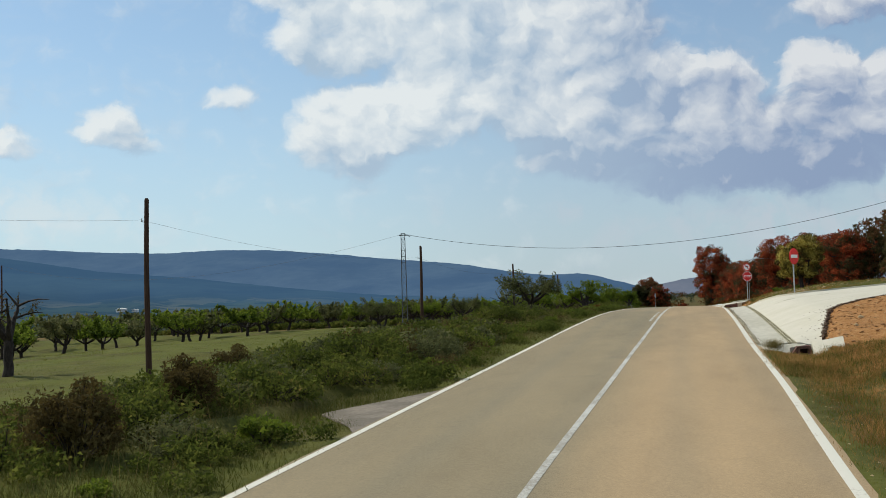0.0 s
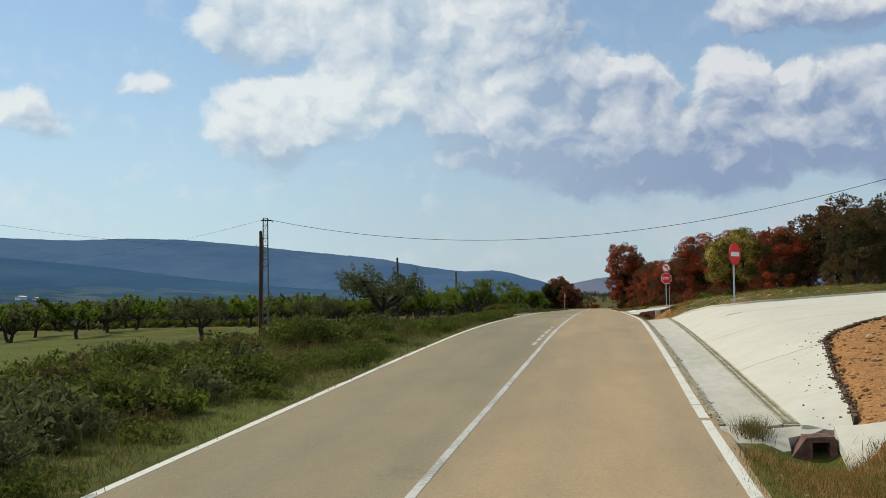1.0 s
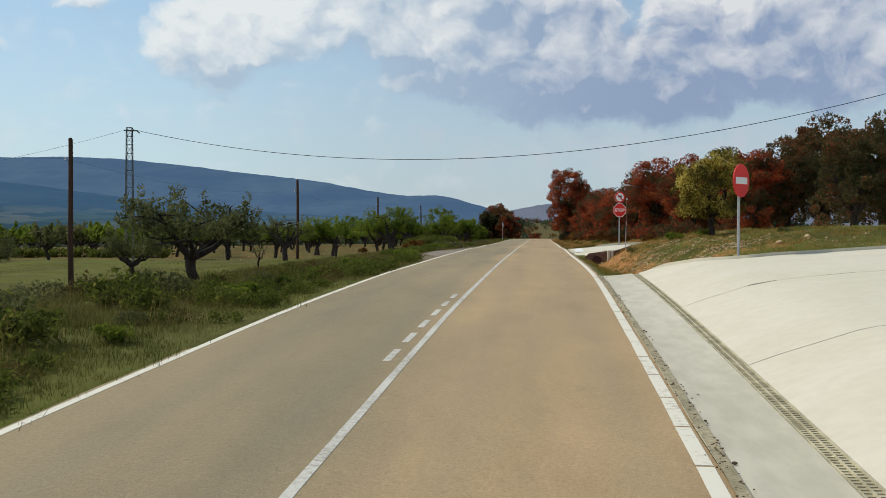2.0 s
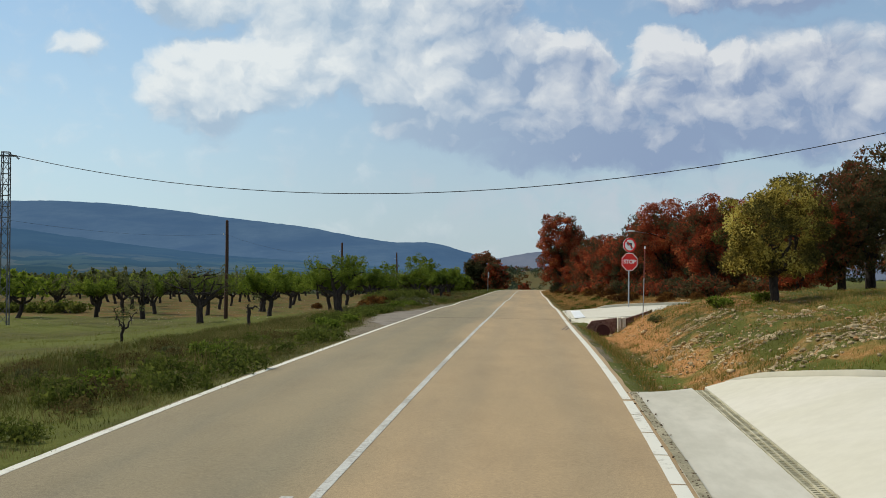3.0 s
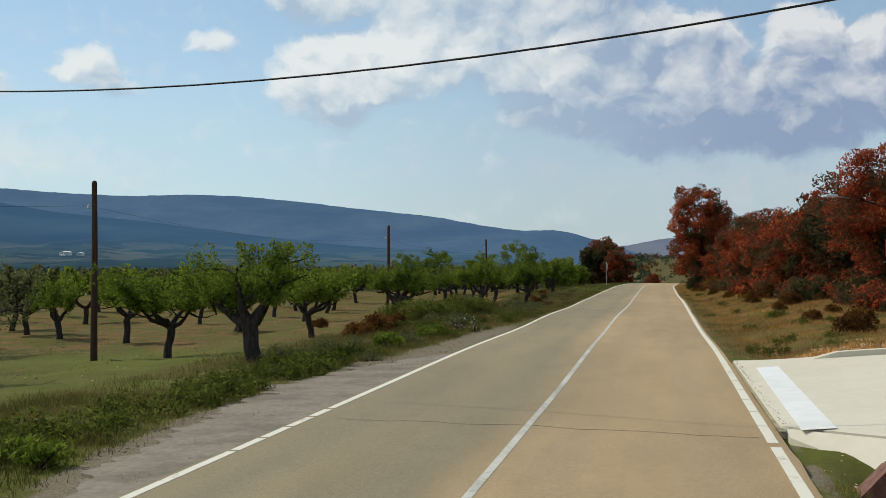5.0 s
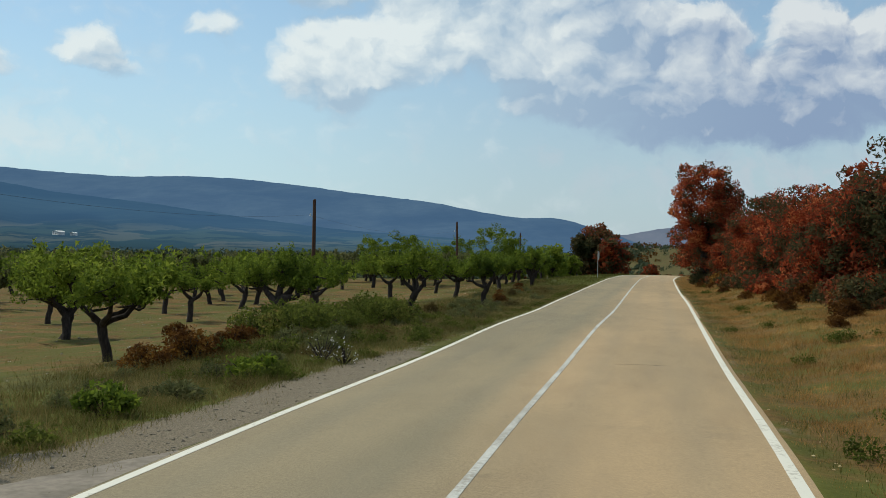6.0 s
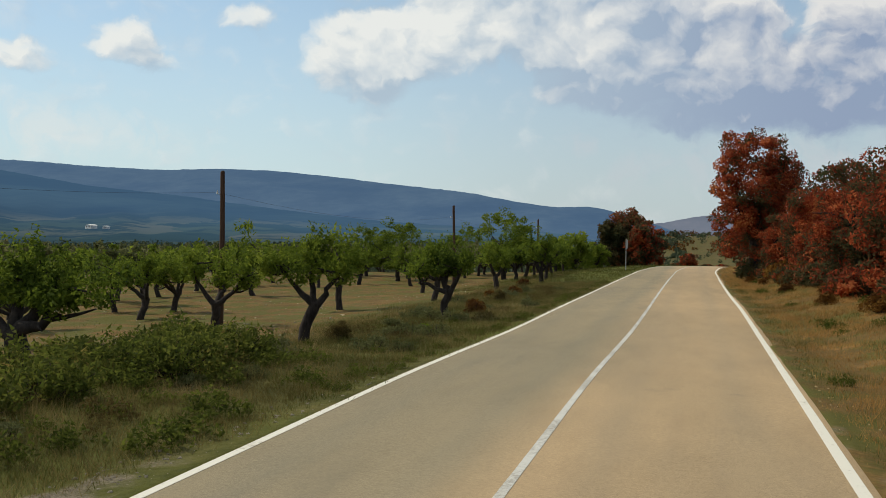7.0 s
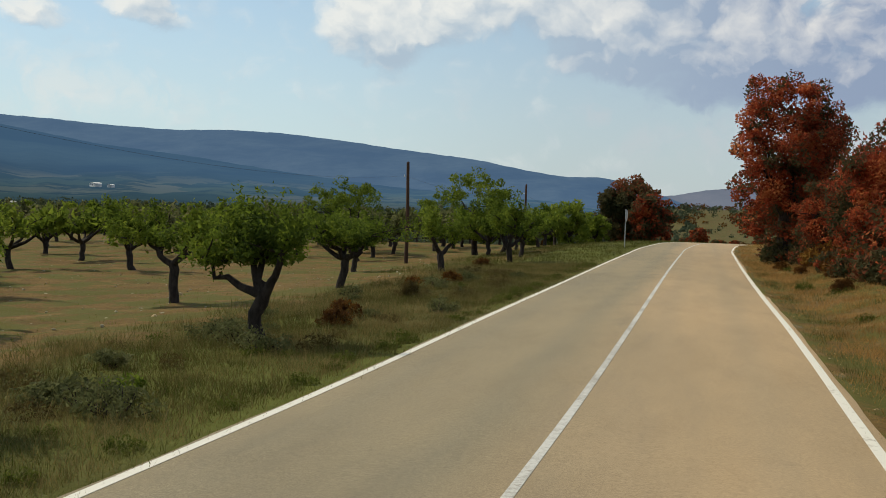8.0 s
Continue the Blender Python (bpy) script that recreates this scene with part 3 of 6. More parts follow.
def ground_z(x, y):
    x, y = np.asarray(x, float), np.asarray(y, float)
    zr = road_z(y)
    dl, dr = mid(y) - 3.08 - x, x - mid(y) - 3.12
    left = np.interp(dl, [0, 0.5, 3, 6, 13, 60, 200, 500, 900, 1500, 4700], [-0.03, -0.08, -0.20, -0.40, -0.95, -1.7, -3.6, -4.5, -6, -12, -40])
    bank = np.exp(-((dl - 3.6) / 2.2) ** 2)
    left = left + bank * (0.30 * smooth(y, 2, 10) * (1 - smooth(y, 48, 62)) + 0.26 * smooth(y, 104, 112) * (1 - 0.75 * smooth(y, 119, 125)))
    left = left + smooth(dl, 0.6, 2.5) * (0.07 * wave(x, y, 2.7) + 0.05 * wave(x, y, 0.9, 2.0)) + smooth(dl, 10, 40) * 0.16 * wave(x, y, 13, 1.0)
    g0 = np.interp(dr, [0, 0.4, 1.2, 2.5, 5, 10, 40, 200, 4700], [-0.03, -0.06, -0.16, 0.16, 0.62, 1.05, 2.2, 5, 40])
    g1 = np.interp(dr, [0, 0.35, 1.0, 1.6, 2.6, 3.8, 7, 12, 40, 200, 4700], [-0.03, -0.12, -0.52, -0.50, 0.22, 0.72, 1.12, 1.35, 2.3, 5, 40])
    g2 = np.interp(dr, [0, 0.4, 1.3, 3, 6, 12, 40, 200, 4700], [-0.03, -0.08, -0.10, 0.30, 0.55, 0.85, 1.8, 3, 6])
    a, b = smooth(y, 58.5, 62.0), np.where(dr < 1.3, smooth(y, 84.8, 87.0), smooth(y, 85, 96))
    right = g0 * (1 - a) + g1 * a * (1 - b) + g2 * b
    rough = smooth(dr, 0.5, 2.0) * (0.06 * wave(x, y, 1.9, 4.0) + 0.035 * wave(x, y, 0.6, 5.0))
    right = right + rough * (1 + 1.6 * a * (1 - b))
    # the fields to the left lie lower than the climbing road, and the valley stays flat
    left = left - 1.7 * smooth(dl, 20, 62) * (1 - smooth(y, 84, 112)) - smooth(dl, 110, 300) * zr * smooth(y, 280, 600)
    z = zr + np.where(dl > 0, left, np.where(dr > 0, right, -0.10))
    z = np.where((y > 13.6) & (y < 20.4) & (dl > 0) & (dl < 2.2), zr - 0.05 - 0.05 * dl - 0.02 * smooth(dl, 1.2, 2.2), z)
    z = z - 0.34 * np.exp(-((x - 4.35) / 0.6) ** 2 - ((y - 28.0) / 0.75) ** 2)
    # below the two concrete entrances
    on = (y > 28.4) & (y < far_edge(x) + 0.12) & (dr > 0.1) & (x < ramp_edge(y) + 0.06)
    z = np.where(on, np.minimum(z, ramp_z(x, y) - 0.16), z)
    heap = (y > 26.5) & (y < 52) & (x > ramp_edge(y) + 0.06) & (x < 40)
    crest = ramp_z(ramp_edge(y), np.maximum(y, 28.7)) - 0.05 + np.interp(x - ramp_edge(y), [0, 0.5, 2, 8], [0.0, 0.10, 0.22, 0.5])
    crest = crest * smooth(y, 27.2, 29.2) + (zr - 0.2) * (1 - smooth(y, 27.2, 29.2)) + smooth(x - ramp_edge(y), 0.1, 0.5) * (0.05 * wave(x, y, 0.7, 3.0) + 0.03 * wave(x, y, 0.27, 1.0))
    z = np.where(heap, np.maximum(np.minimum(z, crest), crest), z)
    on2 = (y > 84.9) & (y < 97.6) & (dr > 0.1) & (x < 26)
    z = np.where(on2, np.minimum(z, apron_z(x, y) - 0.16), z)
    # the low wooded rise straight ahead, far beyond the bend
    z = z + 15.0 * np.exp(-((y - 950) / 260) ** 2) * smooth(x, -70, -15) * (1 - smooth(x, 120, 320))
    return z


def at(x, y):
    return float(ground_z(x, y))


# ---- building helpers ----
def mesh_from(name, verts, faces, mat=None, flat=True):
    me = bpy.data.meshes.new(name)
    verts, faces = np.asarray(verts, np.float32), np.asarray(faces, np.int32)
    n = faces.shape[1]
    me.vertices.add(len(verts))
    me.vertices.foreach_set("co", verts.ravel())
    me.loops.add(faces.size)
    me.loops.foreach_set("vertex_index", faces.ravel())
    me.polygons.add(len(faces))
    me.polygons.foreach_set("loop_start", np.arange(0, faces.size, n, dtype=np.int32))
    me.update(calc_edges=True)
    me.polygons.foreach_set("use_smooth", np.full(len(faces), not flat))
    if mat:
        me.materials.append(mat)
    return me


def part(name, data, material, parent, label=""):
    """Links a bmesh or a mesh as one object under a thing or a part."""
    if isinstance(data, bmesh.types.BMesh):
        me = bpy.data.meshes.new(name)
        bmesh.ops.recalc_face_normals(data, faces=data.faces[:])
        data.to_mesh(me)
        data.free()
    else:
        me = data
    if material and not me.materials:
        me.materials.append(material)
    ob = new(name, me)
    ob.parent = parent
    return tagged(ob, label)


def thing(name, m, label, category, group="", kind=""):
    ob = new(name)
    ob.empty_display_size = 0.3
    ob.matrix_basis = m
    return tagged(ob, label, category, group, kind)


def box(bm, x0, x1, y0, y1, z0, z1, m=None, bevel=0.0):
    r = bmesh.ops.create_cube(bm, size=1.0)
    mat = Matrix.Translation(((x0 + x1) / 2, (y0 + y1) / 2, (z0 + z1) / 2)) @ Matrix.Diagonal((x1 - x0, y1 - y0, z1 - z0, 1))
    bmesh.ops.transform(bm, matrix=(m @ mat if m else mat), verts=r["verts"])
    if bevel:
        es = list({e for v in r["verts"] for e in v.link_edges})
        bmesh.ops.bevel(bm, geom=es, offset=bevel, segments=2, affect="EDGES")
    return bm


def cyl(bm, a, b, r0, r1=None, seg=10):
    """A tapered rod from a to b."""
    a, b = Vector(a), Vector(b)
    d = b - a
    r = bmesh.ops.create_cone(bm, cap_ends=True, segments=seg, radius1=r0, radius2=r0 if r1 is None else r1, depth=d.length)
    m = Matrix.Translation((a + b) / 2) @ d.to_track_quat("Z", "Y").to_matrix().to_4x4()
    bmesh.ops.transform(bm, matrix=m, verts=r["verts"])
    return bm


def tube(points, radii, seg=7):
    """Vertices and quads of a bent, tapering tube."""
    p = np.asarray(points, float)
    r = np.asarray(radii, float)
    t = np.gradient(p, axis=0)
    t /= np.linalg.norm(t, axis=1)[:, None] + 1e-9
    up = np.array([0.3, 0.9, 0.2])
    u = np.cross(t, up)
    u /= np.linalg.norm(u, axis=1)[:, None] + 1e-9
    w = np.cross(t, u)
    a = np.linspace(0, 2 * np.pi, seg, endpoint=False)
    ring = u[:, None, :] * np.cos(a)[None, :, None] + w[:, None, :] * np.sin(a)[None, :, None]
    v = (p[:, None, :] + ring * r[:, None, None]).reshape(-1, 3)
    i, j = np.meshgrid(np.arange(len(p) - 1), np.arange(seg), indexing="ij")
    k = (j + 1) % seg
    f = np.stack([i * seg + j, i * seg + k, (i + 1) * seg + k, (i + 1) * seg + j], -1).reshape(-1, 4)
    return v, f


def join(pieces):
    vs, fs, n = [], [], 0
    for v, f in pieces:
        vs.append(v)
        fs.append(np.asarray(f) + n)
        n += len(v)
    return np.concatenate(vs), np.concatenate(fs)


def sheet(name, top, us, vs, thick, material, flat=False):
    """A slab over a grid of (u, v): top gives x, y, z; closed sides go down by thick."""
    u, v = np.meshgrid(np.asarray(us, float), np.asarray(vs, float), indexing="ij")
    x, y, z = top(u, v)
    a, b = u.shape
    up = np.stack([x, y, z], -1).reshape(-1, 3)
    low = up - np.array([0, 0, thick])
    i, j = np.meshgrid(np.arange(a - 1), np.arange(b - 1), indexing="ij")
    q = np.stack([i * b + j, (i + 1) * b + j, (i + 1) * b + j + 1, i * b + j + 1], -1).reshape(-1, 4)
    n = a * b
    rim = [k * b for k in range(a)] + [(a - 1) * b + k for k in range(1, b)] + [k * b + b - 1 for k in range(a - 2, -1, -1)] + [k for k in range(b - 2, 0, -1)]
    rim = np.array(rim)
    m = len(rim)
    k = np.arange(m)
    kn = np.roll(k, -1)
    side = np.stack([k, k + m, kn + m, kn], -1) + 2 * n
    return mesh_from(name, np.concatenate([up, low, up[rim], low[rim]]), np.concatenate([q, side, q[:, ::-1] + n]), material, flat)


def leaves(centres, radii, count, size, rng, squash=0.85, hang=0.0):
    """Pointed leaves scattered through clumps."""
    c = np.repeat(np.asarray(centres, float), count, 0)
    r = np.repeat(np.asarray(radii, float), count)
    n = len(c)
    d = rng.normal(size=(n, 3))
    d /= np.linalg.norm(d, axis=1)[:, None]
    p = c + d * (r * rng.uniform(0.35, 1.0, n) ** 0.6)[:, None] * np.array([1, 1, squash])
    a = rng.normal(size=(n, 3)) + d * 0.6
    a[:, 2] -= hang
    a /= np.linalg.norm(a, axis=1)[:, None]
    b = np.cross(a, rng.normal(size=(n, 3)))
    b /= np.linalg.norm(b, axis=1)[:, None]
    s = size * rng.uniform(0.6, 1.3, n)[:, None]
    v = np.stack([p - a * s * 0.8 + b * s * 0.5, p + a * s, p - a * s * 0.8 - b * s * 0.5], 1).reshape(-1, 3)
    return v, np.arange(n * 3).reshape(-1, 3)


def blades(x, y, z, height, rng, count=5, spread=0.10, width=0.012, lean=0.45):
    """Tufts of bent grass blades at the given places."""
    n = len(x) * count
    bx, by = np.repeat(x, count) + rng.normal(0, spread, n), np.repeat(y, count) + rng.normal(0, spread, n)
    bz, h = np.repeat(z, count), np.repeat(height, count) * rng.uniform(0.45, 1.15, n)
    a = rng.uniform(0, 2 * np.pi, n)
    l = rng.uniform(0.1, lean, n) * h
    b = a + rng.normal(0, 0.8, n)
    h = h * 0.85
    wx, wy = -np.sin(b) * width * 0.7 * (0.6 + h), np.cos(b) * width * 0.7 * (0.6 + h)
    base = np.stack([bx, by, bz - 0.03], 1)
    top = np.stack([bx + np.cos(a) * l, by + np.sin(a) * l, bz + h], 1)
    w = np.stack([wx, wy, np.zeros(n)], 1)
    v = np.stack([base - w, base + w, top], 1).reshape(-1, 3)
    return v, np.arange(n * 3).reshape(-1, 3)


# ---- ground, hills ----
def build_ground():
    def graded(near, far, fine, grow):
        v, step = [near], fine
        while v[-1] < far:
            step *= grow
            v.append(v[-1] + step)
        return np.array(v)
    xs = np.concatenate([-graded(16, 4300, 0.4, 1.11)[::-1], np.arange(-15.7, -3.4, 0.3), np.arange(-3.3, 4.6, 0.14), np.arange(4.7, 14, 0.22), graded(14.2, 4300, 0.35, 1.12)])
    ys = np.concatenate([-graded(14, 900, 1.0, 1.14)[::-1], np.arange(-13, 24, 0.7), np.arange(24, 102, 0.34), np.arange(102.5, 205, 0.8), graded(206, 4600, 1.0, 1.08)])
    x, y = np.meshgrid(xs, ys, indexing="ij")
    z = ground_z(x, y)
    a, b = x.shape
    v = np.stack([x, y, z], -1).reshape(-1, 3)
    i, j = np.meshgrid(np.arange(a - 1), np.arange(b - 1), indexing="ij")
    q = np.stack([i * b + j, (i + 1) * b + j, (i + 1) * b + j + 1, i * b + j + 1], -1).reshape(-1, 4)
    me = mesh_from("ground", v, q, GROUND, flat=False)
    dl, dr = mid(y) - 3.12 - x, x - mid(y) - 3.12
    earth = np.zeros_like(x)
    earth = np.maximum(earth, smooth(x - ramp_edge(y), -0.4, -0.05) * smooth(y, 26.5, 29) * (1 - smooth(y, 50, 54)) * (1 - smooth(x, 12, 22)))
    earth = np.maximum(earth, (0.63 - 0.26 * smooth(dr, 1.9, 3.0) * (1 - 0.6 * smooth(y, 74, 80))) * smooth(dr, 1.0, 1.8) * (1 - smooth(dr, 5, 10)) * smooth(y, 59, 62) * (1 - smooth(y, 84, 86)))
    earth = np.maximum(earth, 0.9 * smooth(dr, 0.9, 1.4) * (1 - smooth(dr, 2.3, 3.2)) * smooth(y, 76, 80) * (1 - smooth(y, 85, 87)))
    earth = np.maximum(earth, smooth(dr, 1.0, 2.0) * smooth(y, 96.5, 97.4) * (1 - smooth(y, 98.3, 101)) * (1 - smooth(dr, 9, 14)))
    earth = np.maximum(earth, 0.42 * smooth(y, 245, 260) * (1 - smooth(y, 300, 340)) * (1 - smooth(np.abs(x - 8), 40, 110)))
    earth = np.maximum(earth, 0.30 * smooth(dr, 0.5, 1.5) * smooth(y, 100, 104) * (1 - smooth(y, 185, 200)) * (1 - smooth(dr, 12, 20)))
    earth = np.maximum(earth, 0.48 * smooth(dr, 0.3, 1.0) * (1 - smooth(y, 26, 28)) * (1 - smooth(dr, 9, 14)))
    soil = 0.78 * smooth(dl, 3.7, 5.4) * smooth(y + 0.25 * x, 92, 114) * (1 - smooth(-x, 120, 220)) * (1 - smooth(y, 230, 260))
    brown = 0.62 * smooth(y, 290, 330) * (1 - smooth(y, 1500, 3500)) * (1 - smooth(np.abs(x - 8) - 0.06 * y, 40, 110))
    soil = np.maximum(soil, brown)
    soil = np.maximum(soil, 0.72 * smooth(dr, -0.1, 0.1) * smooth(y, 97, 101) * (1 - smooth(y, 200, 230)) * (1 - smooth(dr, 14, 22)))
    soil = np.maximum(soil, 0.22 * smooth(dl, 0.1, 0.5) * smooth(y, 92, 110) * (1 - smooth(y, 200, 230)) * (1 - smooth(dl, 5, 7)))
    soil = np.maximum(soil, 0.5 * smooth(dr, 0.1, 0.4) * (1 - smooth(y, 26, 28)) * (1 - smooth(dr, 9, 14)))
    stone = np.maximum(0.8 * (1 - smooth(dl, 0.8 + 0.9 * smooth(y, 80, 88) - 0.5 * smooth(y, 96, 102) - 0.8 * smooth(y, 104, 116), 1.3 + 0.9 * smooth(y, 80, 88) - 0.5 * smooth(y, 96, 102) - 0.8 * smooth(y, 104, 116))) * smooth(dl, -0.1, 0.1) * smooth(y, 72, 76) * (1 - smooth(y, 108, 117)),
                       0.15 * (1 - smooth(dl, 0.2, 0.5)) * smooth(dl, -0.1, 0.1))
    stone = np.maximum(stone, (0.5 - 0.3 * (y < 28) - 0.2 * (y > 97)) * (1 - smooth(dr, 0.25, 0.5)) * smooth(dr, -0.1, 0.1))
    far = smooth(np.hypot(x, y - 100), 190, 330) * (1 - 0.9 * (earth > 0.05)) * (1 - 0.75 * (brown > 0.05))
    col = np.stack([earth, soil, stone, far], -1).reshape(-1, 4)
    at_ = me.color_attributes.new("zone", "FLOAT_COLOR", "POINT")
    at_.data.foreach_set("color", col.astype(np.float32).ravel())
    tagged(new("ground", me), "rough grassy land with orange earth, tilled orchard soil and valley fields", "ground", kind="structure")


build_ground()

CREST = np.array([(-120, 2.0), (-80, 3.0), (-50, 3.7), (-36.3, 3.8), (-34, 3.76), (-31.5, 3.6), (-27.75, 3.47), (-24.5, 3.62), (-21.8, 3.55), (-18.5, 3.27),
                  (-15.4, 2.9), (-12, 2.58), (-9, 2.05), (-7.1, 1.76), (-5.9, 1.84), (-5.2, 1.90), (-4.3, 1.6), (-2.4, 1.10), (-1.0, 0.55), (0.4, 0.0), (2, -0.4), (8, -0.4), (60, -0.4), (120, -0.4)])
AFAR = np.array([(-120, 0.2), (-12, 0.3), (-5, 0.6), (-3.4, 0.82), (-2.4, 0.93), (-1.5, 1.0), (-0.6, 1.2), (0.4, 1.42), (2, 1.46), (8, 1.6), (20, 1.3), (60, 1.5), (120, 1.6)])
FRONT = np.array([(-120, 2.4), (-60, 3.3), (-36.1, 3.42), (-33.5, 3.0), (-30.8, 2.55), (-26.6, 2.2), (-22.2, 1.62), (-18.6, 1.22), (-16.2, 0.98), (-12, 0.75), (-7, 0.45), (-4, -0.1), (0, -0.5), (60, -0.5), (120, -0.5)])


def build_hills(name, table, r0, r1, foot, rise, material, label, seed):
    az = np.arange(-110, 60, 0.22)
    el = np.interp(az, table[:, 0], table[:, 1])
    el = np.convolve(np.pad(el, 4, mode="edge"), np.ones(9) / 9, "valid")
    el = el + 0.022 * wave(az, az * 0.3, 0.5, seed) + 0.012 * wave(az, az * 0.7, 0.17, seed + 2)
    rr = np.concatenate([np.linspace(r0, r1, 26), [r1 * 1.03, r1 * 1.08]])
    s = (rr - r0) / (r1 - r0)
    h = np.where(s <= 1, s ** rise, 1 - (s - 1) * 3.0)
    a, r = np.meshgrid(np.radians(az), rr, indexing="ij")
    top = r1 * np.tan(np.radians(el))[:, None]
    z = foot + (top - foot) * h[None, :]
    z = z + 0.05 * top * wave(a * 57.3, r / 160, 2.2, seed) * (np.sin(np.clip(s, 0, 1) * np.pi))[None, :]
    x, y = 2.2 + r * np.sin(a), 60 + r * np.cos(a)
    n, m = x.shape
    v = np.stack([x, y, z + 3.2], -1).reshape(-1, 3)
    i, j = np.meshgrid(np.arange(n - 1), np.arange(m - 1), indexing="ij")
    q = np.stack([i * m + j, (i + 1) * m + j, (i + 1) * m + j + 1, i * m + j + 1], -1).reshape(-1, 4)
    tagged(new(name, mesh_from(name, v, q, material, flat=False)), label, "hills", kind="structure")


build_hills("backdrop_ridge", CREST, 2500, 3900, -6, 1.25, HILL, "long wooded ridge behind the valley, blue haze put in as glow", 0.4)
build_hills("backdrop_hill", AFAR, 3950, 4400, -6, 1.2, DISTANT, "hill far off beyond the bend, pale mauve from its haze glow", 1.2)
build_hills("backdrop_spur", FRONT, 950, 2600, -8, 1.5, SPUR, "wooded spur before the ridge, coloured dark for cloud shade", 2.1)


# ---- road ----
def build_road():
    ys = np.concatenate([np.arange(-60, 205, 0.8), np.arange(206, 420, 6.0)])
    us = np.array([-3.12, -3.06, -2.2, -1.1, 0, 1.1, 2.2, 3.1, 3.21])

    def top(u, v):
        edge = np.where((u > 3.2) | (u < -3.1), 0.03 * wave(u, v, 2.3) + 0.012 * wave(u, v, 0.9, 3), 0)
        return mid(v) + u + edge, v, road_z(v) - 0.008 * np.abs(u) - np.where(np.abs(u) > 3.2, 0.02, 0)
    road = tagged(new("road", sheet("road", top, us, ys, 0.12, ASPHALT)), "pale sun-bleached two-lane asphalt road with white lines", "road", kind="structure")

    def strip(name, offset, width, y0, y1, label, mat=PAINT, step=0.5, lift=0.004, lean=0.0):
        v = np.linspace(y0, y1, max(3, int((y1 - y0) / step) + 1))

        def f(u, w):
            k = mid(w) + (offset(w) if callable(offset) else offset) + lean * (w - y0) + u * (1 + 0.06 * wave(u * 9, w, 0.8, width * 20))
            return k, w, road_z(w) - 0.008 * np.abs(k - mid(w)) + lift
        return part(name, sheet(name, f, [-width / 2, 0, width / 2], v, 0.003, mat), mat, road, label)

    strip("edge_line", -3.02, 0.11, -58, 84.85, "worn white edge line", step=1.0)
    strip("edge_line", -3.02, 0.11, 88.55, 400, "worn white edge line", step=1.0)
    for y in (84.95, 85.87, 86.78):
        strip("line_dash", -3.02, 0.11, y, y + 0.83, "")
    strip("line_dash", -3.02, 0.12, 87.72, 88.42, "")
    for x0, width in ((-0.30, 0.035), (-0.18, 0.05)):
        strip("tar_mark", 2.98 + x0, width, 78.9, 81.6, "dark tar mark beside the edge line", TAR, 0.3, 0.003, 0.09)
    strip("centre_line", lambda w: np.interp(w, [0, 12, 21, 33, 40, 55, 68, 88, 92, 100, 112, 136], [-0.03, -0.04, -0.03, 0.02, 0.02, 0.0, -0.03, 0.04, 0.05, 0.0, -0.04, -0.03]), 0.095, -58, 214, "worn white centre line", WORN, 1.0)
    strip("edge_line", 3.035, 0.125, -58, 30.0, "white edge line", step=1.0)
    strip("edge_line", 3.035, 0.125, 60.2, 86.4, "white edge line", step=1.0)
    strip("edge_line", 3.035, 0.125, 97.2, 400, "white edge line", step=1.0)
    y = 30.25
    while y < 60:
        strip("line_dash", 3.035, 0.14, y, y + 1.37, "")
        y += 1.42
    y = 86.7
    while y < 97:
        strip("line_dash", 3.035, 0.13, y, y + 1.335, "")
        y += 1.38
    y = 43.6
    while y < 53:
        strip("line_dash", -0.23, 0.10, y, y + 1.05, "short white dash beside the centre line", WORN)
        y += 1.75
    strip("dirt_seam", 3.20, 0.10, 29.6, 61.1, "strip of dirt between asphalt and gutter", SILT, 0.25, 0.012)
    strip("dirt_seam", 3.235, 0.09, 87.6, 97.1, "ragged strip of dirt between asphalt and concrete", SILT, 0.12, 0.010)
    for y, x0, x1, bend in ((87.3, -2.6, 2.9, -0.25), (109.6, 0.9, 2.0, 0.2)):
        us = np.linspace(x0, x1, 24)

        def crack(u, w, y=y, bend=bend):
            yy = y + bend * u / 3 + 0.10 * wave(u, u * 0 + y, 0.5) + w
            return mid(yy) + u, yy, road_z(yy) - 0.008 * np.abs(u) + 0.003
        part("crack", sheet("crack", crack, us, [-0.0045, 0.0045], 0.002, TAR), TAR, road, "thin dark crack across the asphalt")
    # crumbled pits in the surface
    rng = np.random.default_rng(8)
    spots = [(1.9, 104.2, 0.35, 0.9, 130), (2.35, 105.6, 0.12, 0.9, 40), (0.05, 102.6, 0.10, 1.4, 70), (0.7, 103.4, 0.5, 0.8, 60), (1.6, 101.8, 1.0, 0.25, 60), (1.39, 31.9, 0.5, 0.4, 30), (0.5, 91.5, 0.8, 0.5, 40), (2.4, 119.5, 0.5, 0.8, 40)]
    px = np.concatenate([rng.normal(a, sx, n) for a, b, sx, sy, n in spots])
    py = np.concatenate([rng.normal(b, sy, n) for a, b, sx, sy, n in spots])
    keep = np.abs(px - mid(py)) < 2.8
    px, py = px[keep], py[keep]
    n = len(px)
    a = np.linspace(0, 2 * np.pi, 6, endpoint=False)[None]
    r = rng.uniform(0.003, 0.011, (n, 1)) * rng.uniform(0.6, 1.4, (n, 6))
    x, y = px[:, None] + r * np.cos(a) * 1.3, py[:, None] + r * np.sin(a)
    v = np.stack([x, y, road_z(y) - 0.008 * np.abs(x - mid(y)) + 0.0035], -1).reshape(-1, 3)
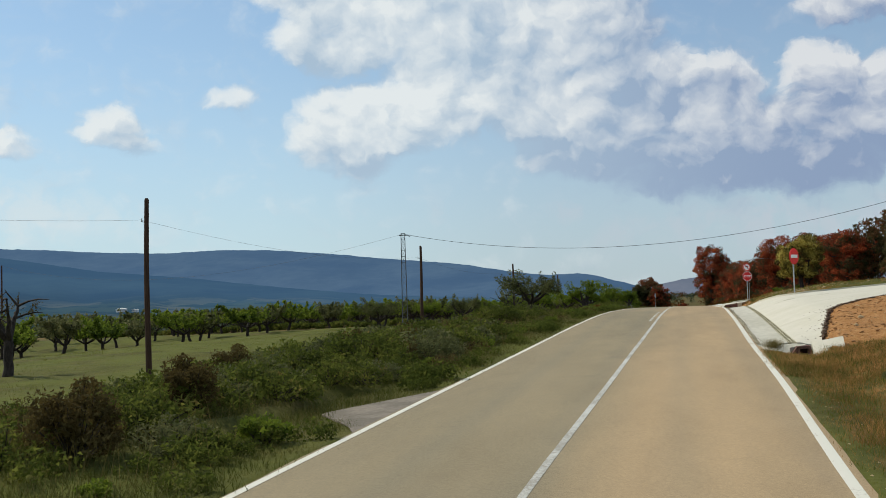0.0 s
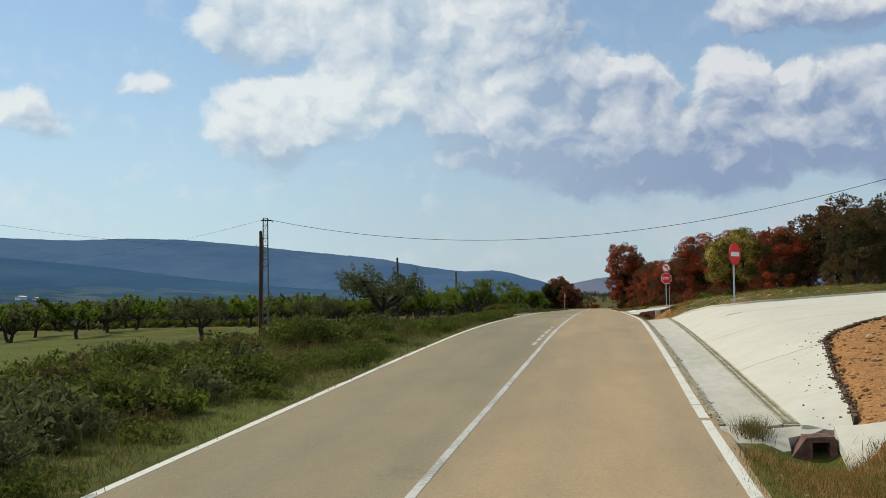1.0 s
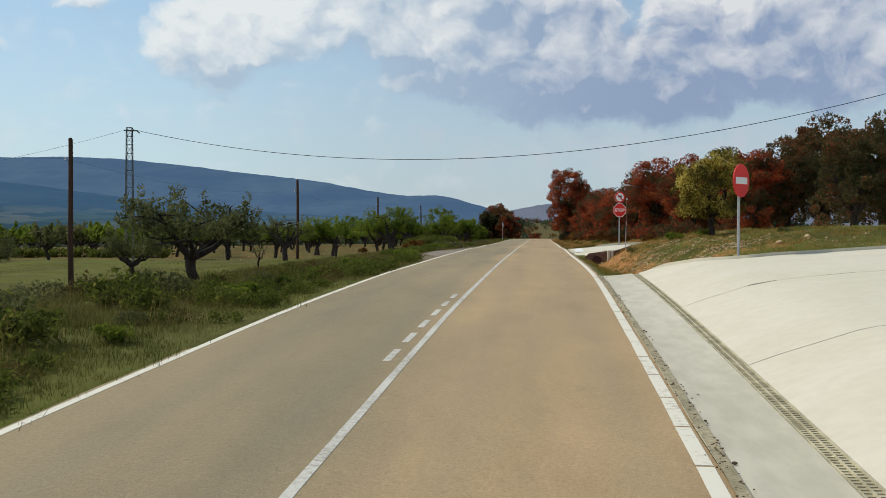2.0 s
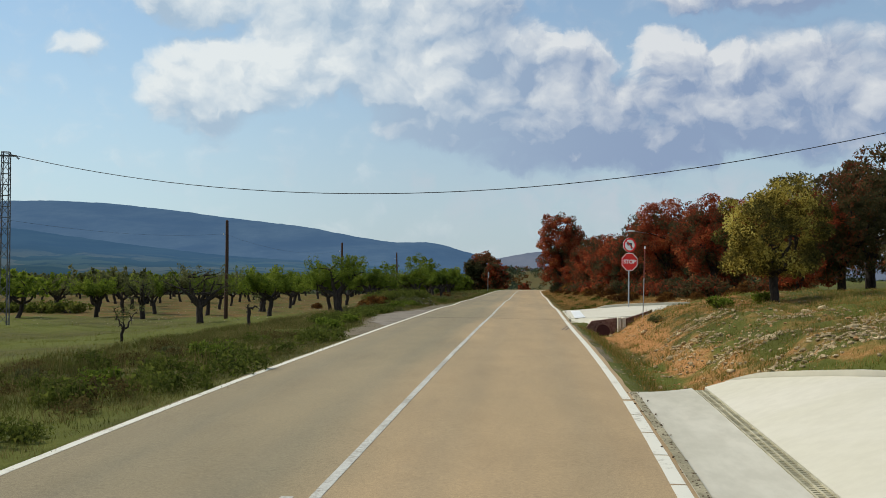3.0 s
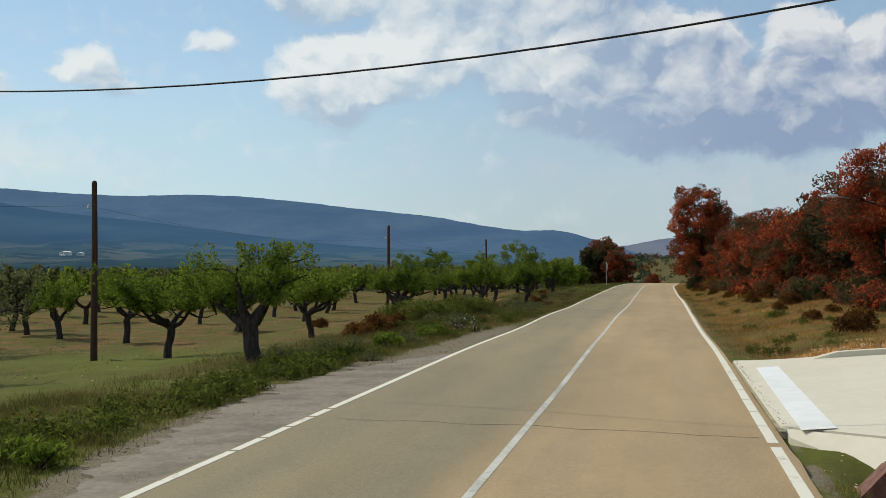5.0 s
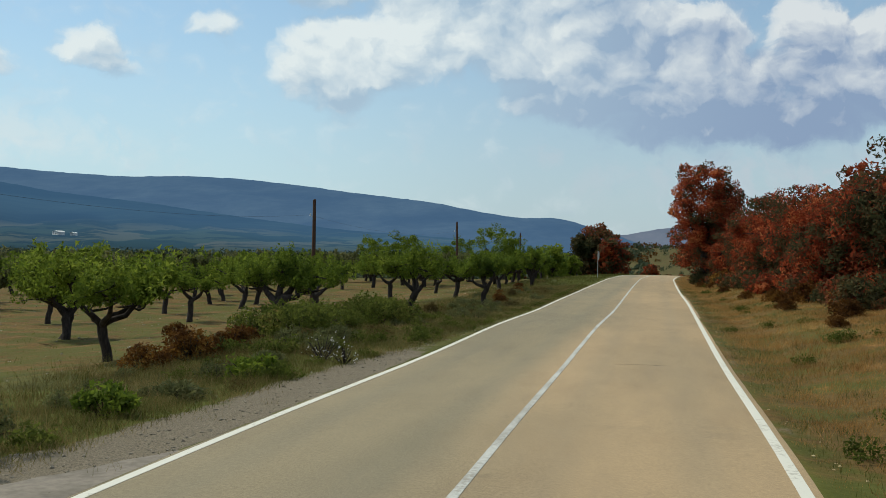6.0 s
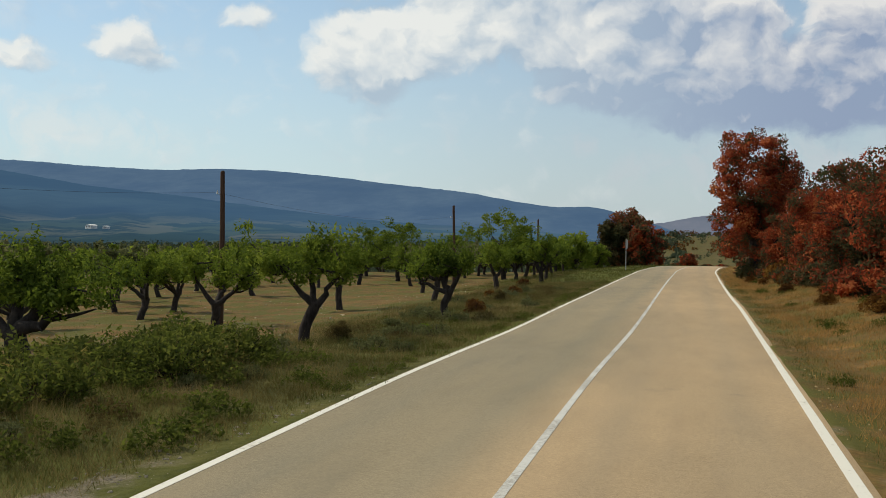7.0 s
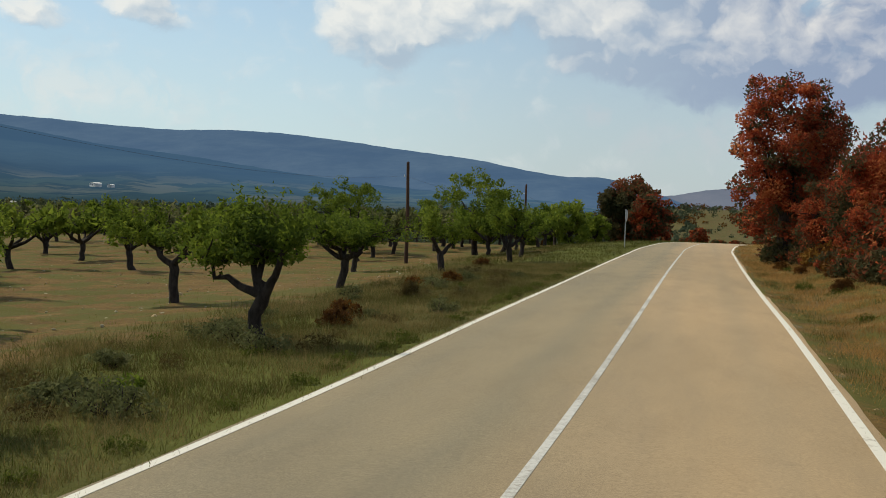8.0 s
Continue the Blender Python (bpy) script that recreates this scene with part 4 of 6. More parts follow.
    tagged(part("pitting", mesh_from("pitting", v, np.arange(n * 6).reshape(-1, 6), PIT), PIT, road, "small dark pits in the asphalt"), kind="stuff")
    # patched asphalt mouth of a track on the left
    def mouth(u, v):
        reach = np.interp(v, [14.5, 15.2, 17.0, 19.6], [0.05, 0.35, 1.45, 0.05])
        return mid(v) - 3.1 - u * reach, v, road_z(v) - 0.03 - 0.05 * u * reach
    # widened asphalt beside the left lane, frayed along the grass
    def bay(u, v):
        reach = np.interp(v, [80.5, 84, 88, 92, 95, 98.5], [0.12, 1.1, 1.75, 2.15, 1.6, 0.12]) * (0.92 + 0.20 * wave(v, v * 0.4, 0.5, 2.0) + 0.14 * wave(v, v * 0.2, 0.21, 1.0))
        return mid(v) - 3.1 - u * reach, v, road_z(v) - 0.035 - 0.035 * u * reach
    tagged(new("pavement_bay", sheet("pavement_bay", bay, np.linspace(0, 1, 8), np.linspace(80.5, 98.5, 140), 0.1, OLDTAR)),
           "grey worn asphalt widening with a frayed edge", "road", kind="structure")
    tagged(new("pavement_track", sheet("pavement_track", mouth, np.linspace(0, 1, 7), np.linspace(14.5, 19.6, 18), 0.1, OLDTAR)),
           "grey asphalt mouth of a side track", "track", kind="structure")


build_road()


# ---- concrete entrances ----
def build_entrances():
    ys = np.linspace(29.3, 61.25, 64)

    def channel(u, v):
        left = mid(v) + 3.15 + 0.0 * v
        x = left + (groove(v) - 0.10 - left) * u
        return x, v, road_z(v) - 0.035 - 0.02 * np.sin(np.pi * u) + 0.075 * u
    tagged(new("pavement_channel", sheet("pavement_channel", channel, np.linspace(0, 1, 9), ys, 0.16, CHANNEL)),
           "grey concrete gutter slab along the road edge", "gutter", kind="structure")

    # the ramp is cast in bays
    bays = [(29.16, 36.0), (36.03, 43.4), (43.43, 50.4)]
    base = thing("pavement_ramp", pose(0, 0, 0), "pale concrete entrance ramp cast in bays", "ramp", kind="structure")
    for a, b in bays:
        def top(u, v):
            x0 = groove(v) + 0.11
            x = x0 + (ramp_edge(v) - x0) * u**1.5
            return x, v, ramp_z(x, v) + 0.001 * wave(x, v, 1.7, 1.0) - 0.13 * (1 - smooth(v, 29.16, 29.65)) * smooth(x - groove(v), 0.1, 0.5)
        part("slab", sheet("slab", top, np.linspace(0, 1, 26), np.linspace(a, b, 12), 0.2, CONCRETE), CONCRETE, base)

    def last(u, s):
        x = 5.0 + 28.0 * u**1.5
        y = 50.43 + (far_edge(x) - 0.02 - 50.43) * s
        x = groove(y) + 0.11 + (x - 5.0) * (33.0 - 5.0) / 28.0
        return x, y, ramp_z(x, y) + 0.001 * wave(x, y, 1.7, 1.0)
    part("slab", sheet("slab", last, np.linspace(0, 1, 40), np.linspace(0, 1, 14), 0.2, CONCRETE), CONCRETE, base)

    def kerb(u, v):
        out = 1 - smooth(u, 6.6, 7.4)
        x, y = u + 0.20 * v * out, far_edge(u) + v * (0.20 - 0.10 * out) + 0.02 * wave(u, v, 2.0)
        return x, y, ramp_z(u, far_edge(u)) + 0.075 * smooth(u, 5.3, 5.7) + 0.010 * wave(u, v, 0.8) - 0.015 * v
    part("kerb", sheet("kerb", kerb, np.concatenate([np.arange(5.3, 8, 0.12), np.arange(8, 33, 1.0)]), [0, 0.1, 0.9, 1], 0.35, CONCRETE), CONCRETE, base, "raised concrete kerb")

    def edging(u, v):
        w = 0.035 + 0.02 * wave(v, v * 0.3, 0.9, 1.0) + 0.035 * smooth(v, 36.5, 40)
        x = ramp_edge(v) + 0.01 + u * w
        return x, v + 0.0 * u, ramp_z(ramp_edge(v), v) + (-0.01 + 0.03 * smooth(v, 36.5, 40)) * (1 - u) + 0.012 * wave(x, v, 0.25)
    part("edging", sheet("edging", edging, [0, 0.3, 0.7, 1], np.arange(29.2, 49.5, 0.16), 0.2, CLOD), CLOD, base, "dark crumbling earth edging along the slab")

    # slotted drain between gutter and ramp
    drain = thing("slot_drain", pose(0, 0, 0), "long slotted metal drain set in the concrete", "drain")
    for off in (-0.09, -0.003, 0.083):
        def rail(u, v, off=off):
            x = groove(v) + off + u
            return x, v, road_z(v) + 0.045 + 0.0 * u
        part("rail", sheet("rail", rail, [0, 0.018], np.arange(29.4, 61.2, 0.5), 0.05, GRATE), GRATE, drain)
    yb = np.arange(29.4, 61.1, 0.085)
    xb, zb = groove(yb), road_z(yb) + 0.035
    o = np.array([[-0.09, -0.02, 0], [0.09, -0.02, 0], [0.09, 0.02, 0], [-0.09, 0.02, 0], [-0.09, -0.02, -0.03], [0.09, -0.02, -0.03], [0.09, 0.02, -0.03], [-0.09, 0.02, -0.03]])
    v = (np.stack([xb, yb, zb], 1)[:, None, :] + o[None]).reshape(-1, 3)
    k = np.arange(len(yb))[:, None, None] * 8
    f = (k + np.array([[0, 1, 2, 3], [4, 7, 6, 5], [0, 4, 5, 1], [2, 6, 7, 3], [1, 5, 6, 2], [3, 7, 4, 0]])[None]).reshape(-1, 4)
    tagged(part("grille", mesh_from("grille", v, f, GRATE), GRATE, drain), kind="stuff")

    def bed(u, v):
        return groove(v) + u, v, road_z(v) + 0.028 + 0 * u
    part("bed", sheet("bed", bed, [-0.11, 0.12], np.arange(29.3, 61.3, 0.6), 0.1, SILT), SILT, drain, "silted drain bed")

    # second entrance
    base = thing("pavement_apron", pose(0, 0, 0), "pale concrete field entrance over a culvert", "entrance", kind="structure")

    def apron(u, v):
        x0 = mid(v) + 3.24 + 0.05 * wave(v * 0, v, 0.6, 1)
        near = np.interp(u, [0, 0.06, 0.12, 0.16, 0.25, 1], [87.9, 86.6, 85.3, 85.05, 84.3, 79.0])
        far = np.interp(u, [0, 0.03, 0.12, 1], [97.3, 97.0, 96.6, 94.0])
        w = near + (far - near) * v
        x = mid(w) + 3.24 + u * 18
        return x, w, apron_z(x, w) + 0.004 * wave(x, w, 1.3)
    part("slab", sheet("slab", apron, np.concatenate([np.linspace(0, 0.25, 16), np.linspace(0.3, 1, 10)]), np.linspace(0, 1, 14), 0.2, CONCRETE), CONCRETE, base)

    def kerb2(u, v):
        y = np.interp(u, [5.5, 22], [96.3, 93.8]) + v * 0.25
        return u, y, apron_z(u, y) + 0.11 * smooth(u, 5.5, 5.9)
    part("kerb", sheet("kerb", kerb2, np.arange(5.5, 22, 0.5), [0, 0.1, 0.9, 1], 0.35, CONCRETE), CONCRETE, base, "raised concrete kerb")

    def kerb3(u, v):
        y = np.interp(u, [6.6, 12, 22], [83.9, 82.0, 78.6]) + v * 0.2
        return u, y, apron_z(u, y) + 0.08
    part("kerb", sheet("kerb", kerb3, np.arange(6.6, 22, 0.6), [0, 0.1, 0.9, 1], 0.4, OLDCON), OLDCON, base, "old concrete kerb")

    def stripe(u, v):
        x = 4.46 + u + (v - 91.2) * 0.018
        return x, v, apron_z(x, v) + 0.016
    part("stop_line", sheet("stop_line", stripe, [-0.21, 0, 0.21], np.linspace(87.35, 95.3, 18), 0.004, WHITE), WHITE, base, "broad white stop line")


build_entrances()


def pipe(bm, r, wall, a, b, seg=24):
    """An open-ended pipe from a to b."""
    a, b = Vector(a), Vector(b)
    q = (b - a).to_track_quat("Z", "Y").to_matrix()
    rings = []
    for p, rad in ((a, r), (b, r), (b, r + wall), (a, r + wall)):
        rings.append([bm.verts.new(p + q @ Vector((math.cos(t) * rad, math.sin(t) * rad, 0))) for t in np.linspace(0, 2 * math.pi, seg, endpoint=False)])
    for k in range(4):
        for j in range(seg):
            n = (j + 1) % seg
            bm.faces.new((rings[k][j], rings[k][n], rings[(k + 1) % 4][n], rings[(k + 1) % 4][j]))
    return bm


def prism(bm, outline, y0, y1):
    """An upright outline in x and z, drawn out along y."""
    a = [bm.verts.new((x, y0, z)) for x, z in outline]
    b = [bm.verts.new((x, y1, z)) for x, z in outline]
    bm.faces.new(a)
    bm.faces.new(b[::-1])
    for i in range(len(a)):
        j = (i + 1) % len(a)
        bm.faces.new((a[j], a[i], b[i], b[j]))
    return bm


def build_culverts():
    z = float(road_z(28.5))
    c = thing("culvert", pose(0, 0, 0), "broken concrete culvert mouth with a dark pipe", "culvert")
    bm = bmesh.new()
    q = z - 0.11
    for outline in ([(4.12, q - 0.7), (4.15, q - 0.16), (4.34, q + 0.09), (4.40, q + 0.09), (4.40, q - 0.7)], [(4.60, q - 0.7), (4.60, q + 0.10), (4.66, q + 0.10), (4.69, q - 0.12), (4.70, q - 0.7)],
                    [(4.40, q + 0.03), (4.40, q + 0.09), (4.60, q + 0.10), (4.60, q + 0.03)], [(4.40, q - 0.7), (4.40, q - 0.17), (4.60, q - 0.17), (4.60, q - 0.7)]):
        prism(bm, outline, 28.62, 29.1)
    hood = part("headwall", bm, BROWNCON, c, "dark brown concrete hood")
    bm = bmesh.new()
    # dark plate set in the opening to stand for the shaded hollow
    box(bm, 4.39, 4.61, 28.90, 28.94, q - 0.18, q + 0.04)
    part("mouth", bm, HOLE, hood, "dark plate for the shade inside the square opening")

    def lip(u, v):
        x = 3.32 + u * (1.30 - 0.45 * smooth(v, 0.45, 0.6))
        return x, 29.31 - 0.62 * v + 0.03 * wave(x, v, 0.4), float(road_z(29.3)) - 0.04 + 0.06 * u - 0.24 * v * v + 0.01 * wave(x, v, 0.2)
    part("lip", sheet("lip", lip, np.linspace(0, 1, 9), np.linspace(0, 1, 7), 0.12, CHANNEL), CHANNEL, c, "broken grey concrete lip at the gutter's end")

    def collar(u, v):
        x = 4.70 + u * 0.72
        return x, 28.0 + v * (0.85 - 0.45 * u), z - 0.28 + 0.36 * v + 0.14 * u + 0.02 * wave(x, v, 0.3)
    part("apron", sheet("apron", collar, np.linspace(0, 1, 8), np.linspace(0, 1, 6), 0.14, CONCRETE), CONCRETE, c, "pale cracked sloping concrete collar")

    z = float(road_z(85))
    c = thing("culvert", pose(0, 0, 0), "concrete culvert under the field entrance with an open pipe", "culvert")
    bm = bmesh.new()
    prism(bm, [(4.38, z - 0.72), (4.42, z - 0.30), (4.72, z + 0.03), (5.62, z + 0.15), (5.62, z - 0.8)], 84.95, 85.3)
    wall = part("headwall", bm, BROWNCON, c, "reddish brown concrete headwall")
    part("pipe", pipe(bmesh.new(), 0.25, 0.05, (5.12, 84.88, z - 0.34), (5.12, 86.9, z - 0.34)), BROWNCON, wall, "concrete pipe")
    bm = bmesh.new()
    # dark disc closes the pipe in place of its shaded depth
    cyl(bm, (5.12, 84.91, z - 0.34), (5.12, 84.94, z - 0.34), 0.25, seg=24)
    part("mouth", bm, HOLE, wall, "dark reddish plate for the shade inside the pipe")
    bm = bmesh.new()
    box(bm, 5.64, 5.77, 84.62, 85.3, z - 0.7, z + 0.19, bevel=0.015)
    box(bm, 5.80, 5.93, 84.62, 85.3, z - 0.7, z + 0.19, bevel=0.015)
    part("pier", bm, CONCRETE, c, "pale concrete pier")
    bm = bmesh.new()
    prism(bm, [(5.93, z - 0.6), (5.93, z + 0.14), (6.9, z + 0.48), (6.9, z + 0.1)], 84.75, 85.0)
    part("wing_wall", bm, BROWNCON, c)

    def fill(u, v):
        e = 3.30 + u * 1.35
        y0 = 87.75 - 1.2 * (e - 3.24)
        x = mid(y0) + e
        return x, y0 - v * (0.35 + 0.45 * u), apron_z(x, y0) - 0.01 - v * (0.06 + 0.40 * u)
    part("fill", sheet("fill", fill, np.linspace(0, 1, 9), np.linspace(0, 1, 6), 0.2, CONCRETE), CONCRETE, c, "pale sloping concrete beside the headwall")


build_culverts()


# ---- poles, tower, cables ----
def cable(name, a, b, sag, radius, label):
    s = np.linspace(0, 1, 40)[:, None]
    p = np.array(a) * (1 - s) + np.array(b) * s
    p[:, 2] -= 4 * sag * (s * (1 - s))[:, 0]
    v, f = tube(p, np.full(40, radius), 6)
    tagged(new(name, mesh_from(name, v, f, WIRE, flat=False)), label, "cable", group="overhead cables")


POLES = [(-17.6, -1.0, 6.4), (-17.0, 34.8, 6.25), (-15.35, 69.1, 5.5), (-14.5, 103.5, 5.5), (-14.2, 138.6, 5.5), (-13.6, 174.3, 5.5), (-12.8, 208.7, 5.3), (-12.0, 243.0, 5.3)]


def pole(x, y, h, rng):
    z = at(x, y)
    p = thing("utility_pole", pose(x, y, z, rng.normal(0, 0.4), rng.normal(0, 0.4)), "dark brown creosoted wooden utility pole standing in the grass", "pole", "wooden utility poles")
    s = np.linspace(0, 1, 12)
    v, f = tube(np.stack([0.02 * np.sin(s * 5 + x), 0.02 * np.cos(s * 4), s * (h + 0.4) - 0.4], 1), 0.115 - 0.035 * s, 12)
    part("shaft", mesh_from("shaft", v, f, POLEWOOD, flat=False), POLEWOOD, p)
    bm = bmesh.new()
    cyl(bm, (0, 0, h - 0.02), (0, 0, h + 0.05), 0.082, 0.05, 12)
    part("cap", bm, POLEWOOD, p)
    bm = bmesh.new()
    cyl(bm, (-0.20, 0, h - 0.78), (0.02, 0, h - 0.82), 0.012)
    hook = part("bracket", bm, GALV, p, "small steel bracket")
    bm = bmesh.new()
    cyl(bm, (-0.2, 0, h - 0.78), (-0.2, 0, h - 0.66), 0.035, 0.02)
    part("insulator", bm, WHITE, hook, "white insulator")
    return (x - 0.2, y, z + h - 0.72)


def build_lines():
    rng = np.random.default_rng(5)
    ends = [pole(*p, rng) for p in POLES]
    for a, b in zip(ends, ends[1:]):
        cable("cable", a, b, 0.55, 0.0035, "thin black cable strung between wooden poles")
    # lattice mast
    x, y = -23.5, 95.7
    z = at(x, y)
    h = 9.45 - z
    m = thing("lattice_mast", pose(x, y, z, rz=12), "slim galvanised steel lattice mast carrying a cable", "mast")
    def half(t):
        return 0.25 - 0.08 * t
    n = 16
    for sx, sy in ((-1, -1), (1, -1), (1, 1), (-1, 1)):
        bm = bmesh.new()
        cyl(bm, (sx * half(0), sy * half(0), -0.3), (sx * half(1), sy * half(1), h), 0.035, 0.026, 6)
        part("leg", bm, MASTSTEEL, m)
    corners = ((-1, -1), (1, -1), (1, 1), (-1, 1))
    for side in range(4):
        for i in range(n):
            t0, t1 = i / n, (i + 1) / n
            a, b = corners[side], corners[(side + 1) % 4]
            if i % 2:
                a, b = b, a
            bm = bmesh.new()
            cyl(bm, (a[0] * half(t0), a[1] * half(t0), t0 * h), (b[0] * half(t1), b[1] * half(t1), t1 * h), 0.014, seg=5)
            if i >= 8:
                cyl(bm, (a[0] * half(t1), a[1] * half(t1), t1 * h), (b[0] * half(t1), b[1] * half(t1), t1 * h), 0.016, seg=5)
            part("brace", bm, MASTSTEEL, m)
    bm = bmesh.new()
    box(bm, -0.34, 0.5, -0.05, 0.05, h - 0.22, h - 0.14, bevel=0.01)
    arm = part("arm", bm, MASTSTEEL, m)
    bm = bmesh.new()
    cyl(bm, (0.48, 0, h - 0.20), (0.62, 0, h - 0.34), 0.04)
    part("insulator", bm, GREY, arm)
    top = (x, y, 9.38)
    cable("cable", top, (27.04, 81.58, 12.18), 3.58, 0.016, "black overhead cable crossing high above the road")
    cable("cable", top, (-98.8, 143.3, 11.0), 3.1, 0.008, "black overhead cable running off over the fields")
    for px, py, pz in ((27.04, 81.58, 12.18), (-98.8, 143.3, 11.0)):
        g = at(px, py)
        q = thing("utility_pole", pose(px, py, g), "tall wooden utility pole carrying the long cable", "pole", "wooden utility poles")
        bm = bmesh.new()
        cyl(bm, (0, 0, -0.4), (0, 0, pz - g + 0.1), 0.15, 0.10, 12)
        part("shaft", bm, POLEWOOD, q)


build_lines()


# ---- signs ----
def disc(bm, r, y0, y1, cz, seg=40, turn=0.0):
    prism(bm, [(r * math.cos(turn + 2 * math.pi * i / seg), cz + r * math.sin(turn + 2 * math.pi * i / seg)) for i in range(seg)], y0, y1)
    return bm


def ring(bm, r0, r1, y, cz, seg=40, turn=0.0, depth=0.003):
    a = [(math.cos(turn + 2 * math.pi * i / seg), math.sin(turn + 2 * math.pi * i / seg)) for i in range(seg)]
    for i in range(seg):
        (c0, s0), (c1, s1) = a[i], a[(i + 1) % seg]
        prism(bm, [(r0 * c0, cz + r0 * s0), (r1 * c0, cz + r1 * s0), (r1 * c1, cz + r1 * s1), (r0 * c1, cz + r0 * s1)], y - depth, y)
    return bm


def word(text, size):
    cu = bpy.data.curves.new("lettering", "FONT")
    cu.body, cu.size, cu.extrude, cu.offset = text, size, 0.002, 0.006
    cu.align_x, cu.align_y = "CENTER", "CENTER"
    ob = new("lettering", cu)
    bpy.context.view_layer.update()
    me = bpy.data.meshes.new_from_object(ob.evaluated_get(bpy.context.evaluated_depsgraph_get()))
    bpy.data.objects.remove(ob)
    me.name = "lettering"
    return me


def post_on(t, h, r=0.035):
    bm = bmesh.new()
    cyl(bm, (0, 0.06, -0.4), (0, 0.06, h), r, seg=14)
    p = part("post", bm, GALV, t, "galvanised steel post")
    bm = bmesh.new()
    cyl(bm, (0, 0.06, h), (0, 0.06, h + 0.02), r * 1.05, r * 0.8, 14)
    part("post_cap", bm, GREY, p)
    return p


def build_signs():
    z = 2.40
    t = thing("stop_sign", pose(7.0, 94.85, z, 0, 0, 22), "red octagonal stop sign and round no-left-turn sign on one steel post", "road sign")
    post_on(t, 3.02)
    cz = 1.92
    bm = bmesh.new()
    disc(bm, 0.44, -0.012, 0.012, cz, 8, math.pi / 8)
    plate = part("octagon_plate", bm, RED, t, "red octagonal plate")
    bm = bmesh.new()
    ring(bm, 0.405, 0.432, -0.014, cz, 8, math.pi / 8)
    part("border", bm, WHITE, plate, "white border line")
    me = word("STOP", 0.255)
    w = part("lettering", me, WHITE, plate, "white letters reading STOP")
    w.matrix_basis = pose(0, -0.016, cz, 90)
    cz = 2.70
    bm = bmesh.new()
    disc(bm, 0.33, -0.012, 0.012, cz)
    plate = part("round_plate", bm, WHITE, t, "white round plate with red rim")
    bm = bmesh.new()
    ring(bm, 0.25, 0.328, -0.016, cz)
    part("rim", bm, RED, plate, "red rim")
    bm = bmesh.new()
    prism(bm, [(0.05, cz - 0.17), (0.11, cz - 0.17), (0.11, cz + 0.10), (-0.05, cz + 0.10), (-0.05, cz + 0.16), (-0.17, cz + 0.06), (-0.05, cz - 0.04), (-0.05, cz + 0.02), (0.05, cz + 0.02)], -0.017, -0.013)
    part("arrow", bm, BLACK, plate, "black left-turn arrow")
    bm = bmesh.new()
    prism(bm, [(-0.20, cz + 0.17), (-0.16, cz + 0.20), (0.20, cz - 0.16), (0.17, cz - 0.19)], -0.021, -0.018)
    part("slash", bm, RED, plate, "red slash")

    z = at(7.25, 57.95)
    t = thing("no_entry_sign", pose(7.25, 57.95, z, 0, 0, 52), "red round no-entry sign with white bar on a steel post", "road sign")
    h = 4.40 - z
    post_on(t, h + 0.36)
    bm = bmesh.new()
    disc(bm, 0.42, -0.012, 0.012, h)
    plate = part("round_plate", bm, RED, t, "red round plate")
    bm = bmesh.new()
    prism(bm, [(-0.30, h - 0.085), (0.30, h - 0.085), (0.30, h + 0.085), (-0.30, h + 0.085)], -0.017, -0.013)
    part("bar", bm, WHITE, plate, "white bar")

    z = at(6.45, 83.72)
    t = thing("marker_post", pose(6.45, 83.72, z, 1.0, 1.2), "thin steel marker post with a red upper sleeve", "post")
    bm = bmesh.new()
    cyl(bm, (0, 0, -0.4), (0, 0, 1.45), 0.018, seg=10)
    part("rod", bm, GALV, t)
    bm = bmesh.new()
    cyl(bm, (0, 0, 1.45), (0, 0, 4.70 - z), 0.022, seg=10)
    part("sleeve", bm, FADED, t, "faded red sleeve")
    bm = bmesh.new()
    cyl(bm, (0, 0, 4.62 - z), (0, 0, 4.72 - z), 0.024, seg=10)
    part("band", bm, WHITE, t, "pale band")

    x, y = -3.2, 194.7
    z = at(x, y)
    t = thing("road_sign", pose(x, y, z, 0, 0, 105), "small road sign seen from its grey metal back", "road sign")
    post_on(t, 2.7)
    bm = bmesh.new()
    disc(bm, 0.42, -0.012, 0.012, 2.25)
    part("round_plate", bm, GREY, t)

    x, y = 9.6, 119.6
    z = at(x, y)
    t = thing("street_lamp", pose(x, y, z, 0, 0, 8), "slim steel street lamp half hidden in the trees", "lamp")
    bm = bmesh.new()
    cyl(bm, (3.2, 3.6, -0.3), (3.2, 3.6, 6.75 - z), 0.06, 0.04, 10)
    part("pole", bm, GALV, t)
    bm = bmesh.new()
    cyl(bm, (3.2, 3.6, 6.7 - z), (0.0, 0, 6.82 - z), 0.025)
    arm = part("arm", bm, GALV, t)
    bm = bmesh.new()
    box(bm, -0.45, 0.08, -0.10, 0.10, 6.78 - z, 6.90 - z, bevel=0.04)
    part("lamp_head", bm, WHITE, arm, "pale lamp head")


build_signs()


